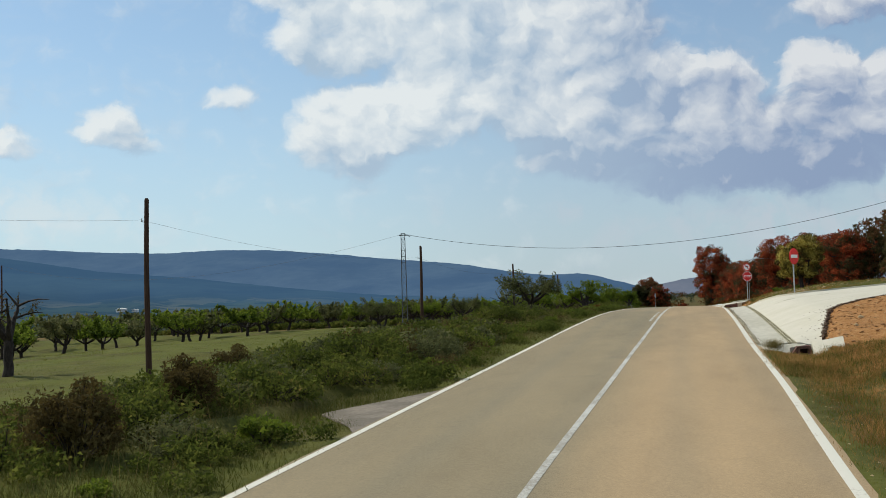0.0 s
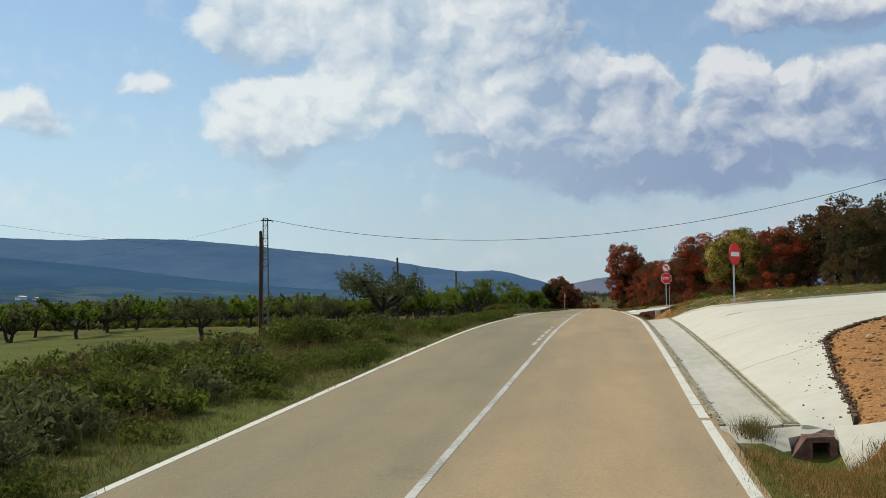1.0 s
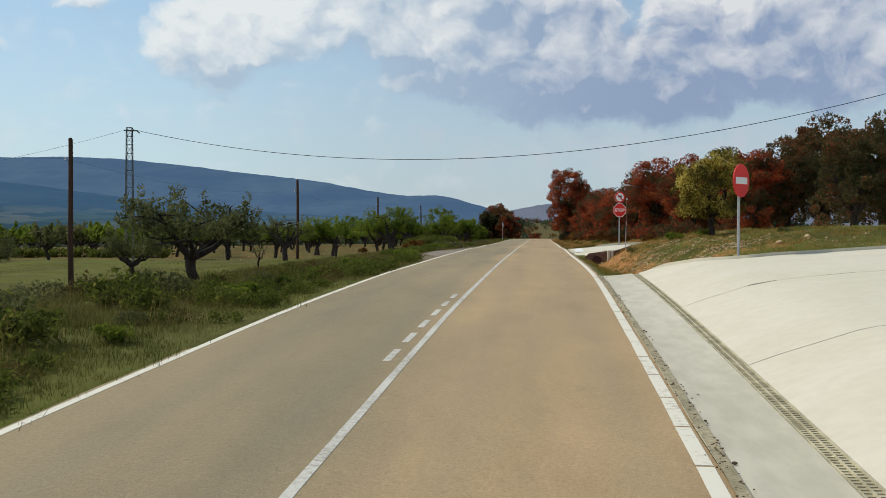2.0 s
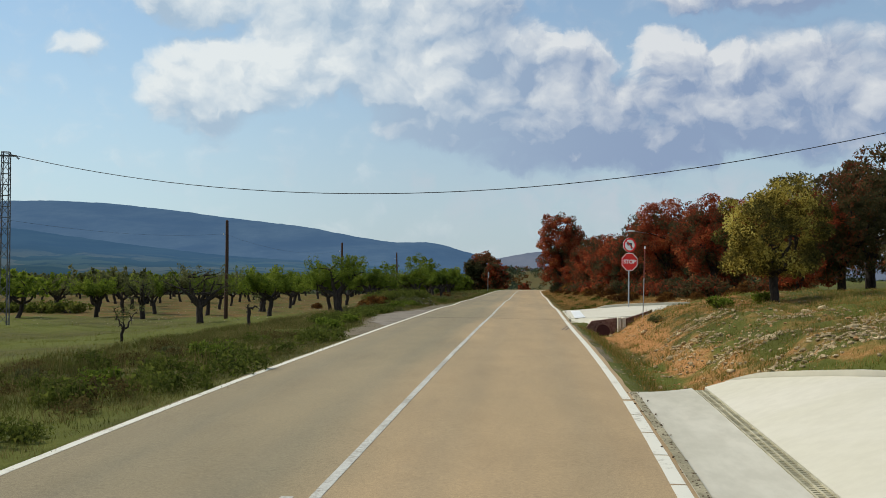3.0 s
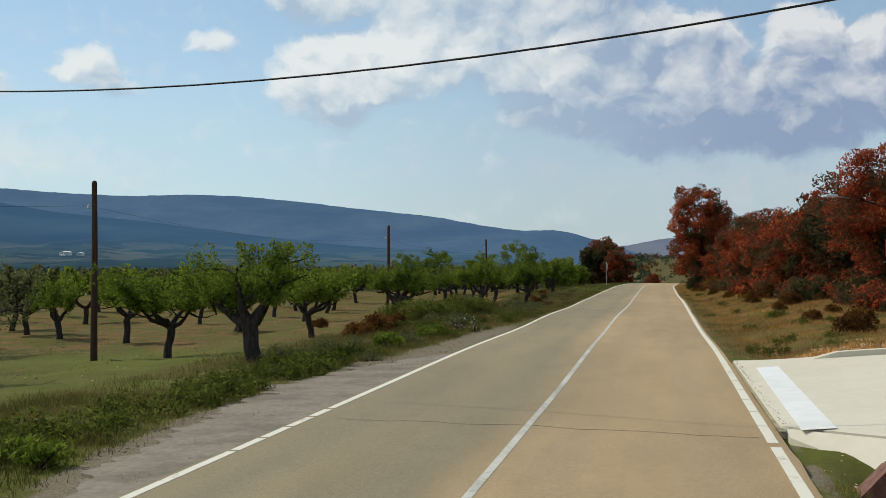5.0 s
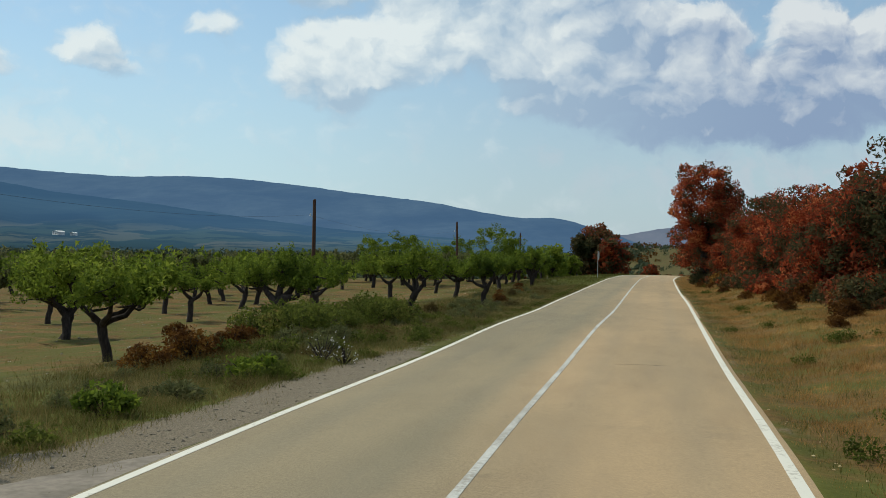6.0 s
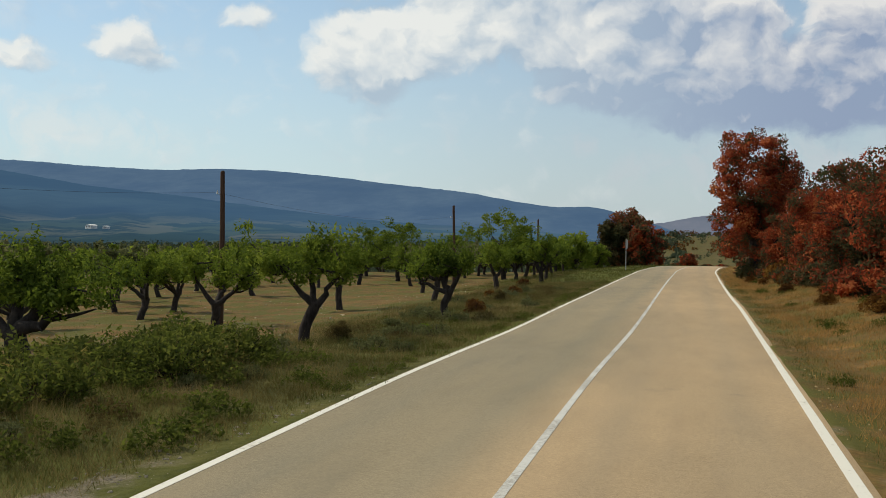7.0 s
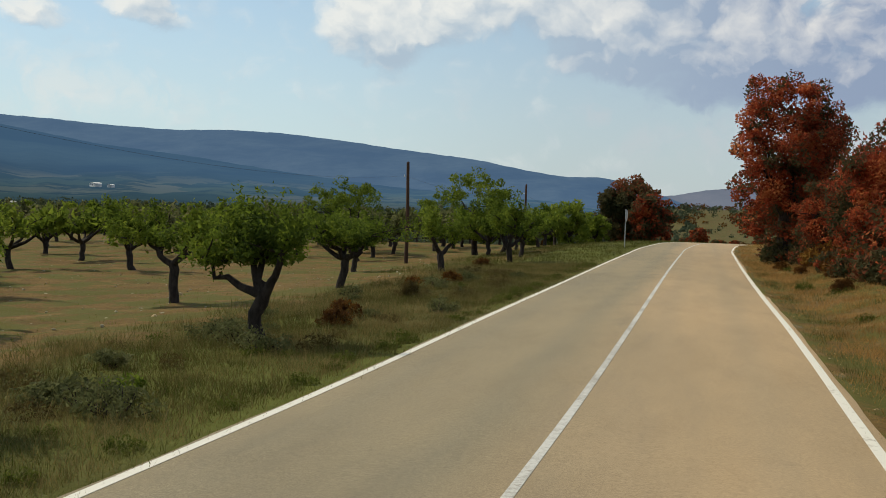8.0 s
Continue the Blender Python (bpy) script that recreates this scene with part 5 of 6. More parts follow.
# ---- trees ----
def skeleton_tree(rng, height, trunk_h, spread, limbs=4, lean=(0.0, 0.0), trunk_r=0.14, kink=0.12, paths=None, twigs=4, bend=None):
    """Trunk and limbs as tubes; also gives the tips for the leaf clumps. paths: limbs given as rows of points."""
    pieces, tips = [], []
    s = np.linspace(0, 1, 7)
    k = rng.normal(0, kink, (7, 2)).cumsum(0) * 0.35
    k -= k[0]
    trunk = np.stack([lean[0] * s + k[:, 0], lean[1] * s + k[:, 1], s * (trunk_h + 0.25) - 0.25], 1)
    if bend:
        trunk[:, 0] += np.array(bend)
    flare = np.array([1.35, 1.12, 1.0, 0.96, 0.95, 1.0, 0.92])
    pieces.append(tube(trunk, trunk_r * flare, 9))
    top = trunk[-1]
    a0 = rng.uniform(0, 6.28)
    for i in range(limbs):
        if paths:
            goal = np.array(paths[i % len(paths)]) * [1, 1, 0.9]
        else:
            a = a0 + i * 2 * np.pi / limbs + rng.normal(0, 0.25)
            goal = np.array([np.cos(a) * spread * rng.uniform(0.45, 0.8), np.sin(a) * spread * rng.uniform(0.45, 0.8), height * rng.uniform(0.62, 0.80)])
        t = np.linspace(0, 1, 7)[:, None]
        mid_ = (top + goal) / 2 + np.array([*(goal[:2] - top[:2]) * 0.28, -0.10 * height]) * 0.6 + rng.normal(0, 0.08, 3)
        p = (1 - t) ** 2 * (top - [0, 0, 0.08]) + 2 * t * (1 - t) * mid_ + t**2 * goal
        p[1:-1] += rng.normal(0, 0.035, (5, 3))
        pieces.append(tube(p, trunk_r * np.linspace(0.72, 0.16, 7), 7))
        tips += [p[4], p[5], p[6]]
        for b in range(twigs):
            j = rng.integers(3, 7)
            q0 = p[j]
            d = rng.normal(size=3) * [0.5, 0.5, 0.25] * spread * 0.62 + [0, 0, 0.06 * height]
            q1 = q0 + d
            q1[2] = min(q1[2], height * 0.93)
            qs = q0 * (1 - t) + q1 * t + np.sin(t * np.pi) * rng.normal(0, 0.06, 3)
            pieces.append(tube(qs[::2], trunk_r * np.linspace(0.30, 0.07, 4), 5))
            tips += [q1, (q0 + q1) / 2]
    return join(pieces), np.array(tips)


def almond(seed, height=2.75, trunk_h=0.85, spread=1.5, leaf_mat=None, name="almond_tree", label="", clumps=1.0, size=0.050, per=90, shoots=1.1, **kw):
    rng = np.random.default_rng(seed)
    (v, f), tips = skeleton_tree(rng, height, trunk_h, spread, **kw)
    t = thing(name, pose(0, 0, 0), label or "small gnarled almond tree with a dark trunk and bright green crown", "tree", "almond trees in the orchard")
    part("trunk", mesh_from("trunk", v, f, BARK, flat=False), BARK, t)
    pick = tips[rng.uniform(size=len(tips)) < clumps]
    c = pick + rng.normal(0, 0.10, pick.shape)
    r = rng.uniform(0.20, 0.42, len(c)) * spread / 1.5
    c[:, 2] = np.minimum(c[:, 2], height - r * 0.8)
    if trunk_h > 0.7:
        c[:, 2] = np.maximum(c[:, 2], trunk_h + 0.42 + r * 0.6)
    crown = leaves(c, r, per, size, rng, 0.8, 0.15)
    if shoots and len(pick):
        # upright leafy shoots give the crown its feathery top
        base = pick[rng.integers(0, len(pick), int(len(pick) * shoots))]
        away = base * [1, 1, 0] * 0.22 + rng.normal(0, 0.16, base.shape)
        away[:, 2] = rng.uniform(0.25, 0.75, len(base)) * height / 2.75
        rows = np.concatenate([base + away * f for f in (0.3, 0.65, 1.0)])
        rows[:, 2] = np.clip(rows[:, 2], trunk_h + 0.4, height * 1.02)
        crown = join([crown, leaves(rows, rng.uniform(0.09, 0.20, len(rows)), max(8, per // 4), size, rng, 1.4, -0.2)])
    v, f = crown
    part("crown", mesh_from("crown", v, f, leaf_mat or ALMOND), leaf_mat or ALMOND, t)
    return t


def set_out(ob, places):
    """The first place takes the thing itself, the rest take copies."""
    for i, m in enumerate(places):
        if i == 0:
            ob.matrix_basis = m
        else:
            copy_thing(ob, m)


def stand(x, y, turn=0.0, scale=1.0, sink=0.0):
    return Matrix.Translation((x, y, at(x, y) - sink)) @ Matrix.Rotation(radians(turn), 4, "Z") @ Matrix.Scale(scale, 4)


def dome_tree(seed, height, width):
    return oak(seed, height, width, ALMOND, "tall round green tree at the orchard's end", 0.24, 110, 90, 0.10, "round_tree", 0.55, "almond trees in the orchard")


def build_orchard():
    rng = np.random.default_rng(11)
    # trees close to the road, each with its own shape
    ob = almond(1, 2.7, 0.95, 1.25, limbs=3, trunk_r=0.135, kink=0.04, bend=(0, 0, 0.01, 0.03, 0.10, 0.20, 0.30), paths=[(0.85, 0.1, 2.05), (0.1, 0.3, 2.35), (-0.50, -0.2, 2.0)],
                label="forked almond tree with a slanting dark trunk beside the verge")
    set_out(ob, [stand(-6.5, 126.5)])
    ob = almond(2, 2.4, 0.85, 1.2, limbs=4, trunk_r=0.12, kink=0.03, bend=(0, -0.06, -0.15, -0.22, -0.22, -0.12, -0.06), paths=[(-1.15, 0.0, 1.5), (-0.25, 0.2, 2.2), (0.45, -0.3, 1.95), (-0.7, 0.3, 2.1)],
                label="crooked almond tree with a long low limb beside the verge")
    set_out(ob, [stand(-4.72, 134.2)])
    ob = almond(3, 2.7, 0.95, 1.45, limbs=4, trunk_r=0.20, kink=0.05, lean=(-0.1, 0), paths=[(-1.25, 0.2, 1.75), (0.75, 0.0, 2.3), (0.25, 0.5, 2.6), (-0.45, -0.2, 2.4)],
                label="stout old almond tree with a thick trunk and low side limb")
    set_out(ob, [stand(-7.1, 97.9)])
    ob = almond(5, 2.5, 0.95, 1.3, limbs=4, trunk_r=0.19, kink=0.05, bend=(0, 0, -0.03, -0.08, -0.16, -0.22, -0.26), paths=[(-0.85, 0.1, 1.95), (-0.35, 0.3, 2.3), (0.75, -0.1, 1.35), (0.35, 0.35, 2.1)],
                label="old almond tree with a thick slanting trunk behind the brambles")
    set_out(ob, [stand(-8.4, 118.65)])
    ob = almond(4, 2.7, 0.9, 1.7, limbs=5, trunk_r=0.17, kink=0.05, paths=[(-1.1, 0, 2.2), (1.0, 0.2, 2.1), (0.1, 0.3, 2.6), (-0.5, -0.4, 2.5), (0.6, 0.3, 2.3)], clumps=0.35, leaf_mat=OLIVE,
                label="nearly bare almond tree with dark spreading limbs")
    set_out(ob, [stand(-13.4, 95.2), stand(-20.2, 106.0, 70, 0.9)])
    kinds = [almond(20 + i, rng.uniform(2.5, 2.85), rng.uniform(0.8, 1.1), rng.uniform(1.3, 1.6), limbs=int(rng.integers(3, 6)), per=58, size=0.068,
                    trunk_r=rng.uniform(0.11, 0.17), kink=0.09, lean=tuple(rng.normal(0, 0.18, 2))) for i in range(6)]
    near = [(-10.0, 110.9), (-11.5, 144.0), (-7.8, 158.7), (-6.7, 167.7), (-9.4, 151.2), (-13.2, 136.2), (-12.0, 103.3), (-18.5, 113.0),
            (-16.5, 120.1), (-17.0, 120.5), (-24.6, 110.0), (-19.3, 142.0), (-22.1, 128.1), (-20.8, 135.9), (-23.0, 146.4), (-20.3, 146.5),
            (-24.3, 151.5), (-31.8, 151.7), (-24.9, 141.6), (-17.0, 130.5), (-13.2, 164.1), (-17.5, 178.0), (-7.6, 176.0), (-35.3, 173.3), (-28, 160), (-26, 118)]
    spots = list(near)
    for i in range(9):
        for j in range(22):
            x, y = -23 - i * 6.6 + rng.normal(0, 0.7), 108 + j * 6.6 + i * 1.2 + rng.normal(0, 0.7)
            if y > 104 - 0.1 * x and y < 255 and all((x - a) ** 2 + (y - b) ** 2 > 16 for a, b in spots) and rng.uniform() < 0.8:
                spots.append((x, y))
    # the orchard beside the low field
    for i in range(11):
        for j in range(6):
            x, y = -40 - i * 6.8 + rng.normal(0, 0.8), 76 + j * 6.6 + i * 0.5 + rng.normal(0, 0.8)
            if all((x - a) ** 2 + (y - b) ** 2 > 16 for a, b in spots) and rng.uniform() < 0.9:
                spots.append((x, y))
    for j in range(11):
        for i in range(2):
            x, y = -11 - i * 6.5 + rng.normal(0, 0.6), 182 + j * 6.5 + rng.normal(0, 0.6)
            if all((x - a) ** 2 + (y - b) ** 2 > 16 for a, b in spots):
                spots.append((x, y))
    # every second far kind gets greyed leaves that stand for haze
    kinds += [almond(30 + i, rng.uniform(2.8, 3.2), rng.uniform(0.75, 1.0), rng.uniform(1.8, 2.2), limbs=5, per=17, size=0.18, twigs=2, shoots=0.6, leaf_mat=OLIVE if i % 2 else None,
                     label="orchard tree greyed for haze, with a dark trunk" if i % 2 else "",
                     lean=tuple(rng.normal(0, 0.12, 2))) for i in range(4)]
    places = [[] for _ in kinds]
    for n, (x, y) in enumerate(spots):
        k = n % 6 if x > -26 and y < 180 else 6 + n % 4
        tall = {(-9.4, 151.2): 1.25, (-11.5, 144.0): 1.08, (-7.8, 158.7): 0.9}.get((x, y), rng.uniform(0.9, 1.08))
        places[k].append(stand(x, y, rng.uniform(0, 360), tall if places[k] else 1.0))
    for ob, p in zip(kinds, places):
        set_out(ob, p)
    # taller round trees at the far end
    set_out(dome_tree(40, 5.6, 4.6), [stand(-11.9, 184.5), stand(-21.6, 188.8, 80, 0.95), stand(-19.0, 205, 150, 0.9), stand(-27.5, 199, 40, 0.9)])
    # thin, dusty trees and a stump
    ob = almond(41, 2.4, 0.85, 1.75, name="olive_tree", limbs=5, trunk_r=0.13, leaf_mat=OLIVE, clumps=0.75, per=120, shoots=0.5, label="grey-green dusty tree with a thin crown at the roadside bank")
    set_out(ob, [stand(-6.1, 55.5), stand(-12.0, 66.5, 120, 0.75), stand(-17.5, 66.5, 40, 0.9)])
    ob = almond(42, 1.25, 0.5, 0.7, name="sapling", limbs=3, trunk_r=0.05, leaf_mat=OLIVE, clumps=0.15, per=14, label="bare young sapling in the grass field")
    set_out(ob, [stand(-10.4, 77.7)])
    ob = almond(43, 1.15, 0.75, 0.35, name="tree_stump", limbs=2, trunk_r=0.07, leaf_mat=OLIVE, clumps=0.2, per=25, label="short lopped tree stump with a pale stone at its foot")
    set_out(ob, [stand(-8.1, 84.6)])
    ob = almond(44, 4.0, 1.4, 1.5, name="bare_tree", limbs=4, trunk_r=0.18, leaf_mat=DRY, clumps=0.2, per=30, label="bare dark tree at the field's edge")
    set_out(ob, [stand(-23.2, 35.6)])


def oak(seed, height, width, mat, label, low=0.10, n=70, per=150, size=0.12, name="oak_tree", clump=0.62, group="oaks beside the road", lumps=4):
    """A broad leafy tree: bent trunk, limbs, and leaf clumps over several uneven lobes."""
    rng = np.random.default_rng(seed)
    t = thing(name, pose(0, 0, 0), label, "tree", group)
    (v, f), tips = skeleton_tree(rng, height * 0.78, height * 0.24, width * 0.36, limbs=5, trunk_r=0.035 * height, kink=0.1)
    part("trunk", mesh_from("trunk", v, f, BARK, flat=False), BARK, t)
    cs = []
    lobes = []
    for i in range(lumps):
        a = rng.uniform(0, 6.28)
        lobes.append((np.array([np.cos(a) * width * 0.30, np.sin(a) * width * 0.30, height * rng.uniform(0.30, 0.75)]), np.array([width * 0.25, width * 0.25, height * 0.20])))
    for i in range(n):
        d = rng.normal(size=3)
        if i % 10 < 7:
            d /= (np.abs(d) ** 3).sum() ** (1 / 3)
            cs.append(np.array([0, 0, height * 0.52]) + d * [width * 0.42, width * 0.42, height * 0.46] * rng.uniform(0.12, 1.0) ** 0.45)
        else:
            c, r = lobes[i % len(lobes)]
            cs.append(c + d / np.linalg.norm(d) * r * rng.uniform(0.55, 1.0))
    cs = np.array(cs)
    cs[:, 2] = np.clip(cs[:, 2], height * low, height * 0.97)
    v, f = leaves(cs, rng.uniform(0.6, 1.15, n) * clump, per, size, rng, 0.8)
    part("crown", mesh_from("crown", v, f, mat), mat, t)
    return t


build_orchard()


def build_oaks():
    rng = np.random.default_rng(3)
    text = "bushy oak with dark green leaves reddened for flare, down to the ground"
    ob = oak(60, 10.0, 6.1, OAKFLARE, "tall oak with a broad dark green crown reddened for flare", 0.16, 300, 140, 0.10)
    set_out(ob, [stand(6.1, 174.8)])
    kinds = [oak(61, 5.6, 5.0, OAKFLARE, text, 0.06, 160, 120, 0.092), oak(62, 5.2, 4.6, OAKFLARE, text, 0.05, 150, 120, 0.092), oak(63, 6.8, 6.0, OAKFLARE, text, 0.06, 200, 190, 0.078)]
    set_out(kinds[0], [stand(9.3, 158.5), stand(9.6, 142.0, 130, 0.92), stand(12.0, 131.0, 250, 1.1)])
    set_out(kinds[1], [stand(9.2, 150.5), stand(9.0, 165.5, 90, 0.95), stand(10.2, 134.5, 210, 0.95), stand(7.6, 169.5, 40, 0.7)])
    set_out(kinds[2], [stand(12.3, 122.5), stand(14.0, 112.5, 120, 0.92), stand(15.5, 98.5, 310, 0.8)])
    text = "bushy oak with dark green leaves reddened for flare, behind the front row"
    ob = oak(69, 6.2, 5.5, OAKFLARE, text, 0.06, 130, 60, 0.16)
    set_out(ob, [stand(12.5, 166.0), stand(13.5, 150, 200, 1.0), stand(9.4, 182, 100, 0.85), stand(13.0, 140, 300, 1.0), stand(6.8, 186, 10, 0.75), stand(17.5, 106.5, 220, 1.0), stand(16.5, 120, 60, 1.1), stand(18, 133, 30, 1.1)])
    ob = oak(64, 8.4, 7.0, OAKDARK, "tall oak with a dense crown, its shade put into dark leaves", 0.06, 120, 115, 0.125)
    set_out(ob, [stand(22.0, 108.0), stand(23.0, 97.0, 130, 0.9), stand(19.0, 89.5, 200, 0.72), stand(28.0, 102.0, 70, 1.0), stand(27.0, 89.0, 20, 0.85), stand(34, 96, 250, 1.0), stand(25, 118, 160, 1.0), stand(17.6, 98.5, 280, 0.72), stand(21.5, 92.5, 330, 0.8), stand(25.0, 84.0, 110, 0.8)])
    ob = oak(65, 3.8, 3.5, YELLOW, "round tree with yellow-green leaves on the grassy mound", 0.30, 75, 380, 0.050, "yellow_tree", 0.44)
    set_out(ob, [stand(9.5, 76.8)])
    # dark rounded tree beyond the bend
    ob = oak(66, 7.5, 5.8, OAKDARK, "rounded dark green oak beyond the bend", 0.03, 120, 80, 0.22, clump=0.8)
    set_out(ob, [stand(-5.2, 235)])
    ob = oak(70, 6.6, 4.6, OAKDARK, "dark green oak beyond the bend", 0.03, 90, 70, 0.22, clump=0.75)
    set_out(ob, [stand(-6.9, 234)])
    ob = oak(67, 5.4, 5.2, OAKFLARE, text, 0.03, 90, 60, 0.24, clump=0.75)
    set_out(ob, [stand(-3.1, 231.0, 0, 1.0), stand(1.6, 262, 50, 0.6), stand(14, 205, 90, 1.1)] + [stand(x, y, 60 * x, k) for x, y, k in
            [(4.6, 272, 0.36), (6.8, 285, 0.42), (9.0, 262, 0.32), (-0.6, 296, 0.5), (11.5, 300, 0.5), (5.0, 322, 0.55), (14, 330, 0.6), (8.5, 345, 0.5)] if abs(x - float(mid(y))) > 4.2])
    ob = oak(68, 4.2, 3.6, ALMOND, "bushy green tree at the bend of the road", 0.10, 60, 60, 0.16, "green_tree", 0.55, "trees at the bend")
    set_out(ob, [stand(-9.6, 214), stand(-12.6, 224, 70, 1.1), stand(-16, 232, 140, 1.0), stand(-8.4, 226, 200, 0.8), stand(-19, 222, 20, 0.8)])


build_oaks()


def shrub(seed, mat, name, label, width=0.9, height=0.8, n=26, per=70, size=0.05, group="shrubs on the verges", stems=True):
    rng = np.random.default_rng(seed)
    t = thing(name, pose(0, 0, 0), label, "shrub", group)
    pieces = []
    cs = []
    for i in range(n):
        a, q = rng.uniform(0, 6.28), rng.uniform(0, 1) ** 0.5
        e = np.array([np.cos(a) * q * width * 0.5, np.sin(a) * q * width * 0.5, height * rng.uniform(0.25, 1.0) * (1 - 0.45 * q * q)])
        cs.append(e)
        s = np.linspace(0, 1, 4)[:, None]
        p = e * s * [1, 1, 1] + np.array([0, 0, -0.05]) * (1 - s)
        pieces.append(tube(p[::3], np.linspace(0.014, 0.006, 2), 3))
    if stems:
        v, f = join(pieces)
        part("woody_base", mesh_from("woody_base", v, f, BARK), BARK, t)
    v, f = leaves(np.array(cs), rng.uniform(0.10, 0.24, n) * (width / 0.9) ** 0.6, per, size, rng, 0.8)
    part("foliage", mesh_from("foliage", v, f, mat), mat, t)
    return t


def build_shrubs():
    rng = np.random.default_rng(17)
    dark = shrub(80, BRAMBLE, "bramble_bush", "dark green bramble bush on the roadside bank", 1.9, 0.85, 64, 64, 0.048)
    set_out(dark, [stand(-5.8, 24.0)] + [stand(x, y, rng.uniform(0, 360), rng.uniform(0.65, 1.1)) for x, y in
            [(-5.4, 30.5), (-6.6, 28), (-7.4, 36.5), (-5.6, 42), (-6.6, 121.5), (-5.9, 119.2), (-7.2, 116.8), (-7.2, 121.4), (-7.8, 120), (-6.9, 118.2), (-5.2, 117.6), (-5.5, 120.2), (-6.1, 119.9), (-5.9, 115.4), (-6.3, 113.9), (-7.4, 114.8)]])
    # the overgrown bank: many small bushes of mixed kinds
    mixed = [shrub(90 + i, m, "bank_bush", text, 1.35, 0.52, 32, 28, 0.06, "bushes on the overgrown bank") for i, (m, text) in enumerate(
        [(BRAMBLE, "leafy green bramble on the overgrown bank"), (OLIVE, "dusty grey-green bush on the overgrown bank"), (DRY, "brown withered bush on the overgrown bank"), (BRAMBLE, "low green thicket on the overgrown bank")])]
    mixed += [shrub(95 + i, m, "bank_bush", text, 1.35, 0.52, 34, 44, 0.042, "bushes on the overgrown bank") for i, (m, text) in enumerate(
        [(BRAMBLE, "leafy green bramble beside the road"), (OLIVE, "dusty grey-green bush beside the road"), (DRY, "brown withered bush beside the road"), (BRAMBLE, "low green thicket beside the road")])]
    spots = [[] for _ in mixed]
    for i in range(250):
        y = rng.uniform(17, 64) if i > 52 else rng.uniform(3, 22)
        x = float(mid(y)) - 3.12 - rng.uniform(1.3 if not 13 < y < 20 else 2.3, 9.0 - 3.5 * float(smooth(y, 48, 64)))
        k = int(rng.choice(4, p=[0.36, 0.24, 0.08, 0.32]))
        if y > 54 or y > 40 and rng.uniform() < 0.6:
            continue
        k += 4 if y < 26 else 0
        spots[k].append(stand(x, y, rng.uniform(0, 360), 1.0 if not spots[k] else rng.uniform(0.5, 1.2), 0.03))
    for i in range(26):
        y = rng.uniform(24, 42)
        spots[i % 2 * 3 if i % 5 else 1].append(stand(float(mid(y)) - 3.1 - rng.uniform(6, 9.8), y, 50 * i, rng.uniform(0.8, 1.35), 0.03))
    for i, (x, y) in enumerate([(-4.75, 20.6), (-5.3, 20.0), (-5.9, 19.2), (-5.2, 21.4), (-6.3, 18.3), (-4.6, 22.0), (-5.6, 18.4), (-6.0, 16.9), (-5.4, 17.6), (-4.9, 23.2), (-6.8, 16.2), (-6.4, 20.4)]):
        spots[4 + i % 2 * 3].append(stand(x, y, 77 * i, 0.75 + 0.07 * (i % 5), 0.03))
    for ob, p in zip(mixed, spots):
        set_out(ob, p)
    rust = shrub(81, RUST, "rusty_bush", "low bush with rusty orange leaves at the field's edge", 1.2, 0.6, 40, 60, 0.046)
    set_out(rust, [stand(-6.9, 108.6)] + [stand(x, y, rng.uniform(0, 360), rng.uniform(0.45, 0.85)) for x, y in
            [(-7.3, 107.5), (-6.6, 110.2), (-7.6, 113.5), (-4.6, 137.2), (-5.6, 151.0), (-6.4, 149.6), (-7, 163), (-12.6, 120), (-4.9, 138.6),
             (7.5, 103), (8.2, 106), (7.4, 110), (8.6, 114), (7.2, 118), (8.1, 122), (7.0, 128), (7.3, 134), (6.6, 140), (7.4, 146), (6.3, 152), (6.8, 158), (6.0, 163), (5.6, 168), (9.4, 100), (11, 101), (13, 99.5), (10.5, 97.6), (8.9, 98.2), (12, 93), (14.5, 91), (11.5, 88)]])
    # undergrowth that closes the foot of the oak wood
    under = [shrub(87 + i, m, "undergrowth_bush", text, 1.9, 0.85, 40, 34, 0.09, "undergrowth at the foot of the oaks") for i, (m, text) in enumerate(
        [(OAKFLARE, "undergrowth bush reddened for flare at the foot of the oaks"), (RUST, "orange-brown bush at the foot of the oaks"), (OAKDARK, "dark green undergrowth at the foot of the oaks")])]
    rows = [[] for _ in under]
    for i in range(110):
        y = rng.uniform(100, 178)
        x = float(np.interp(y, [100, 112, 125, 140, 160, 178], [11.5, 10.5, 9.3, 8.0, 7.2, 5.6])) + abs(rng.normal(0, 1.3)) + rng.uniform(-0.3, 0.3)
        k = int(rng.choice(3, p=[0.55, 0.15, 0.30]))
        rows[k].append(stand(x, y, rng.uniform(0, 360), rng.uniform(0.5, 1.35) if rows[k] else 1.0, 0.05))
    for ob, p in zip(under, rows):
        set_out(ob, p)
    dry = shrub(82, DRY, "dead_bush", "dark brown withered bush on the verge", 1.0, 1.0, 44, 90, 0.036)
    set_out(dry, [stand(-5.75, 11.8)] + [stand(x, y, rng.uniform(0, 360), s) for x, y, s in
            [(-6.0, 15.4, 0.95), (-6.3, 15.9, 0.8), (-8.4, 22.5, 0.9), (-7.9, 30, 0.8), (-5.7, 126.8, 0.5), 
             (-5.0, 144, 0.5)]])
    grey = shrub(83, OLIVE, "grey_shrub", "low grey-green shrub in the verge grass", 0.9, 0.5, 24, 34, 0.055)
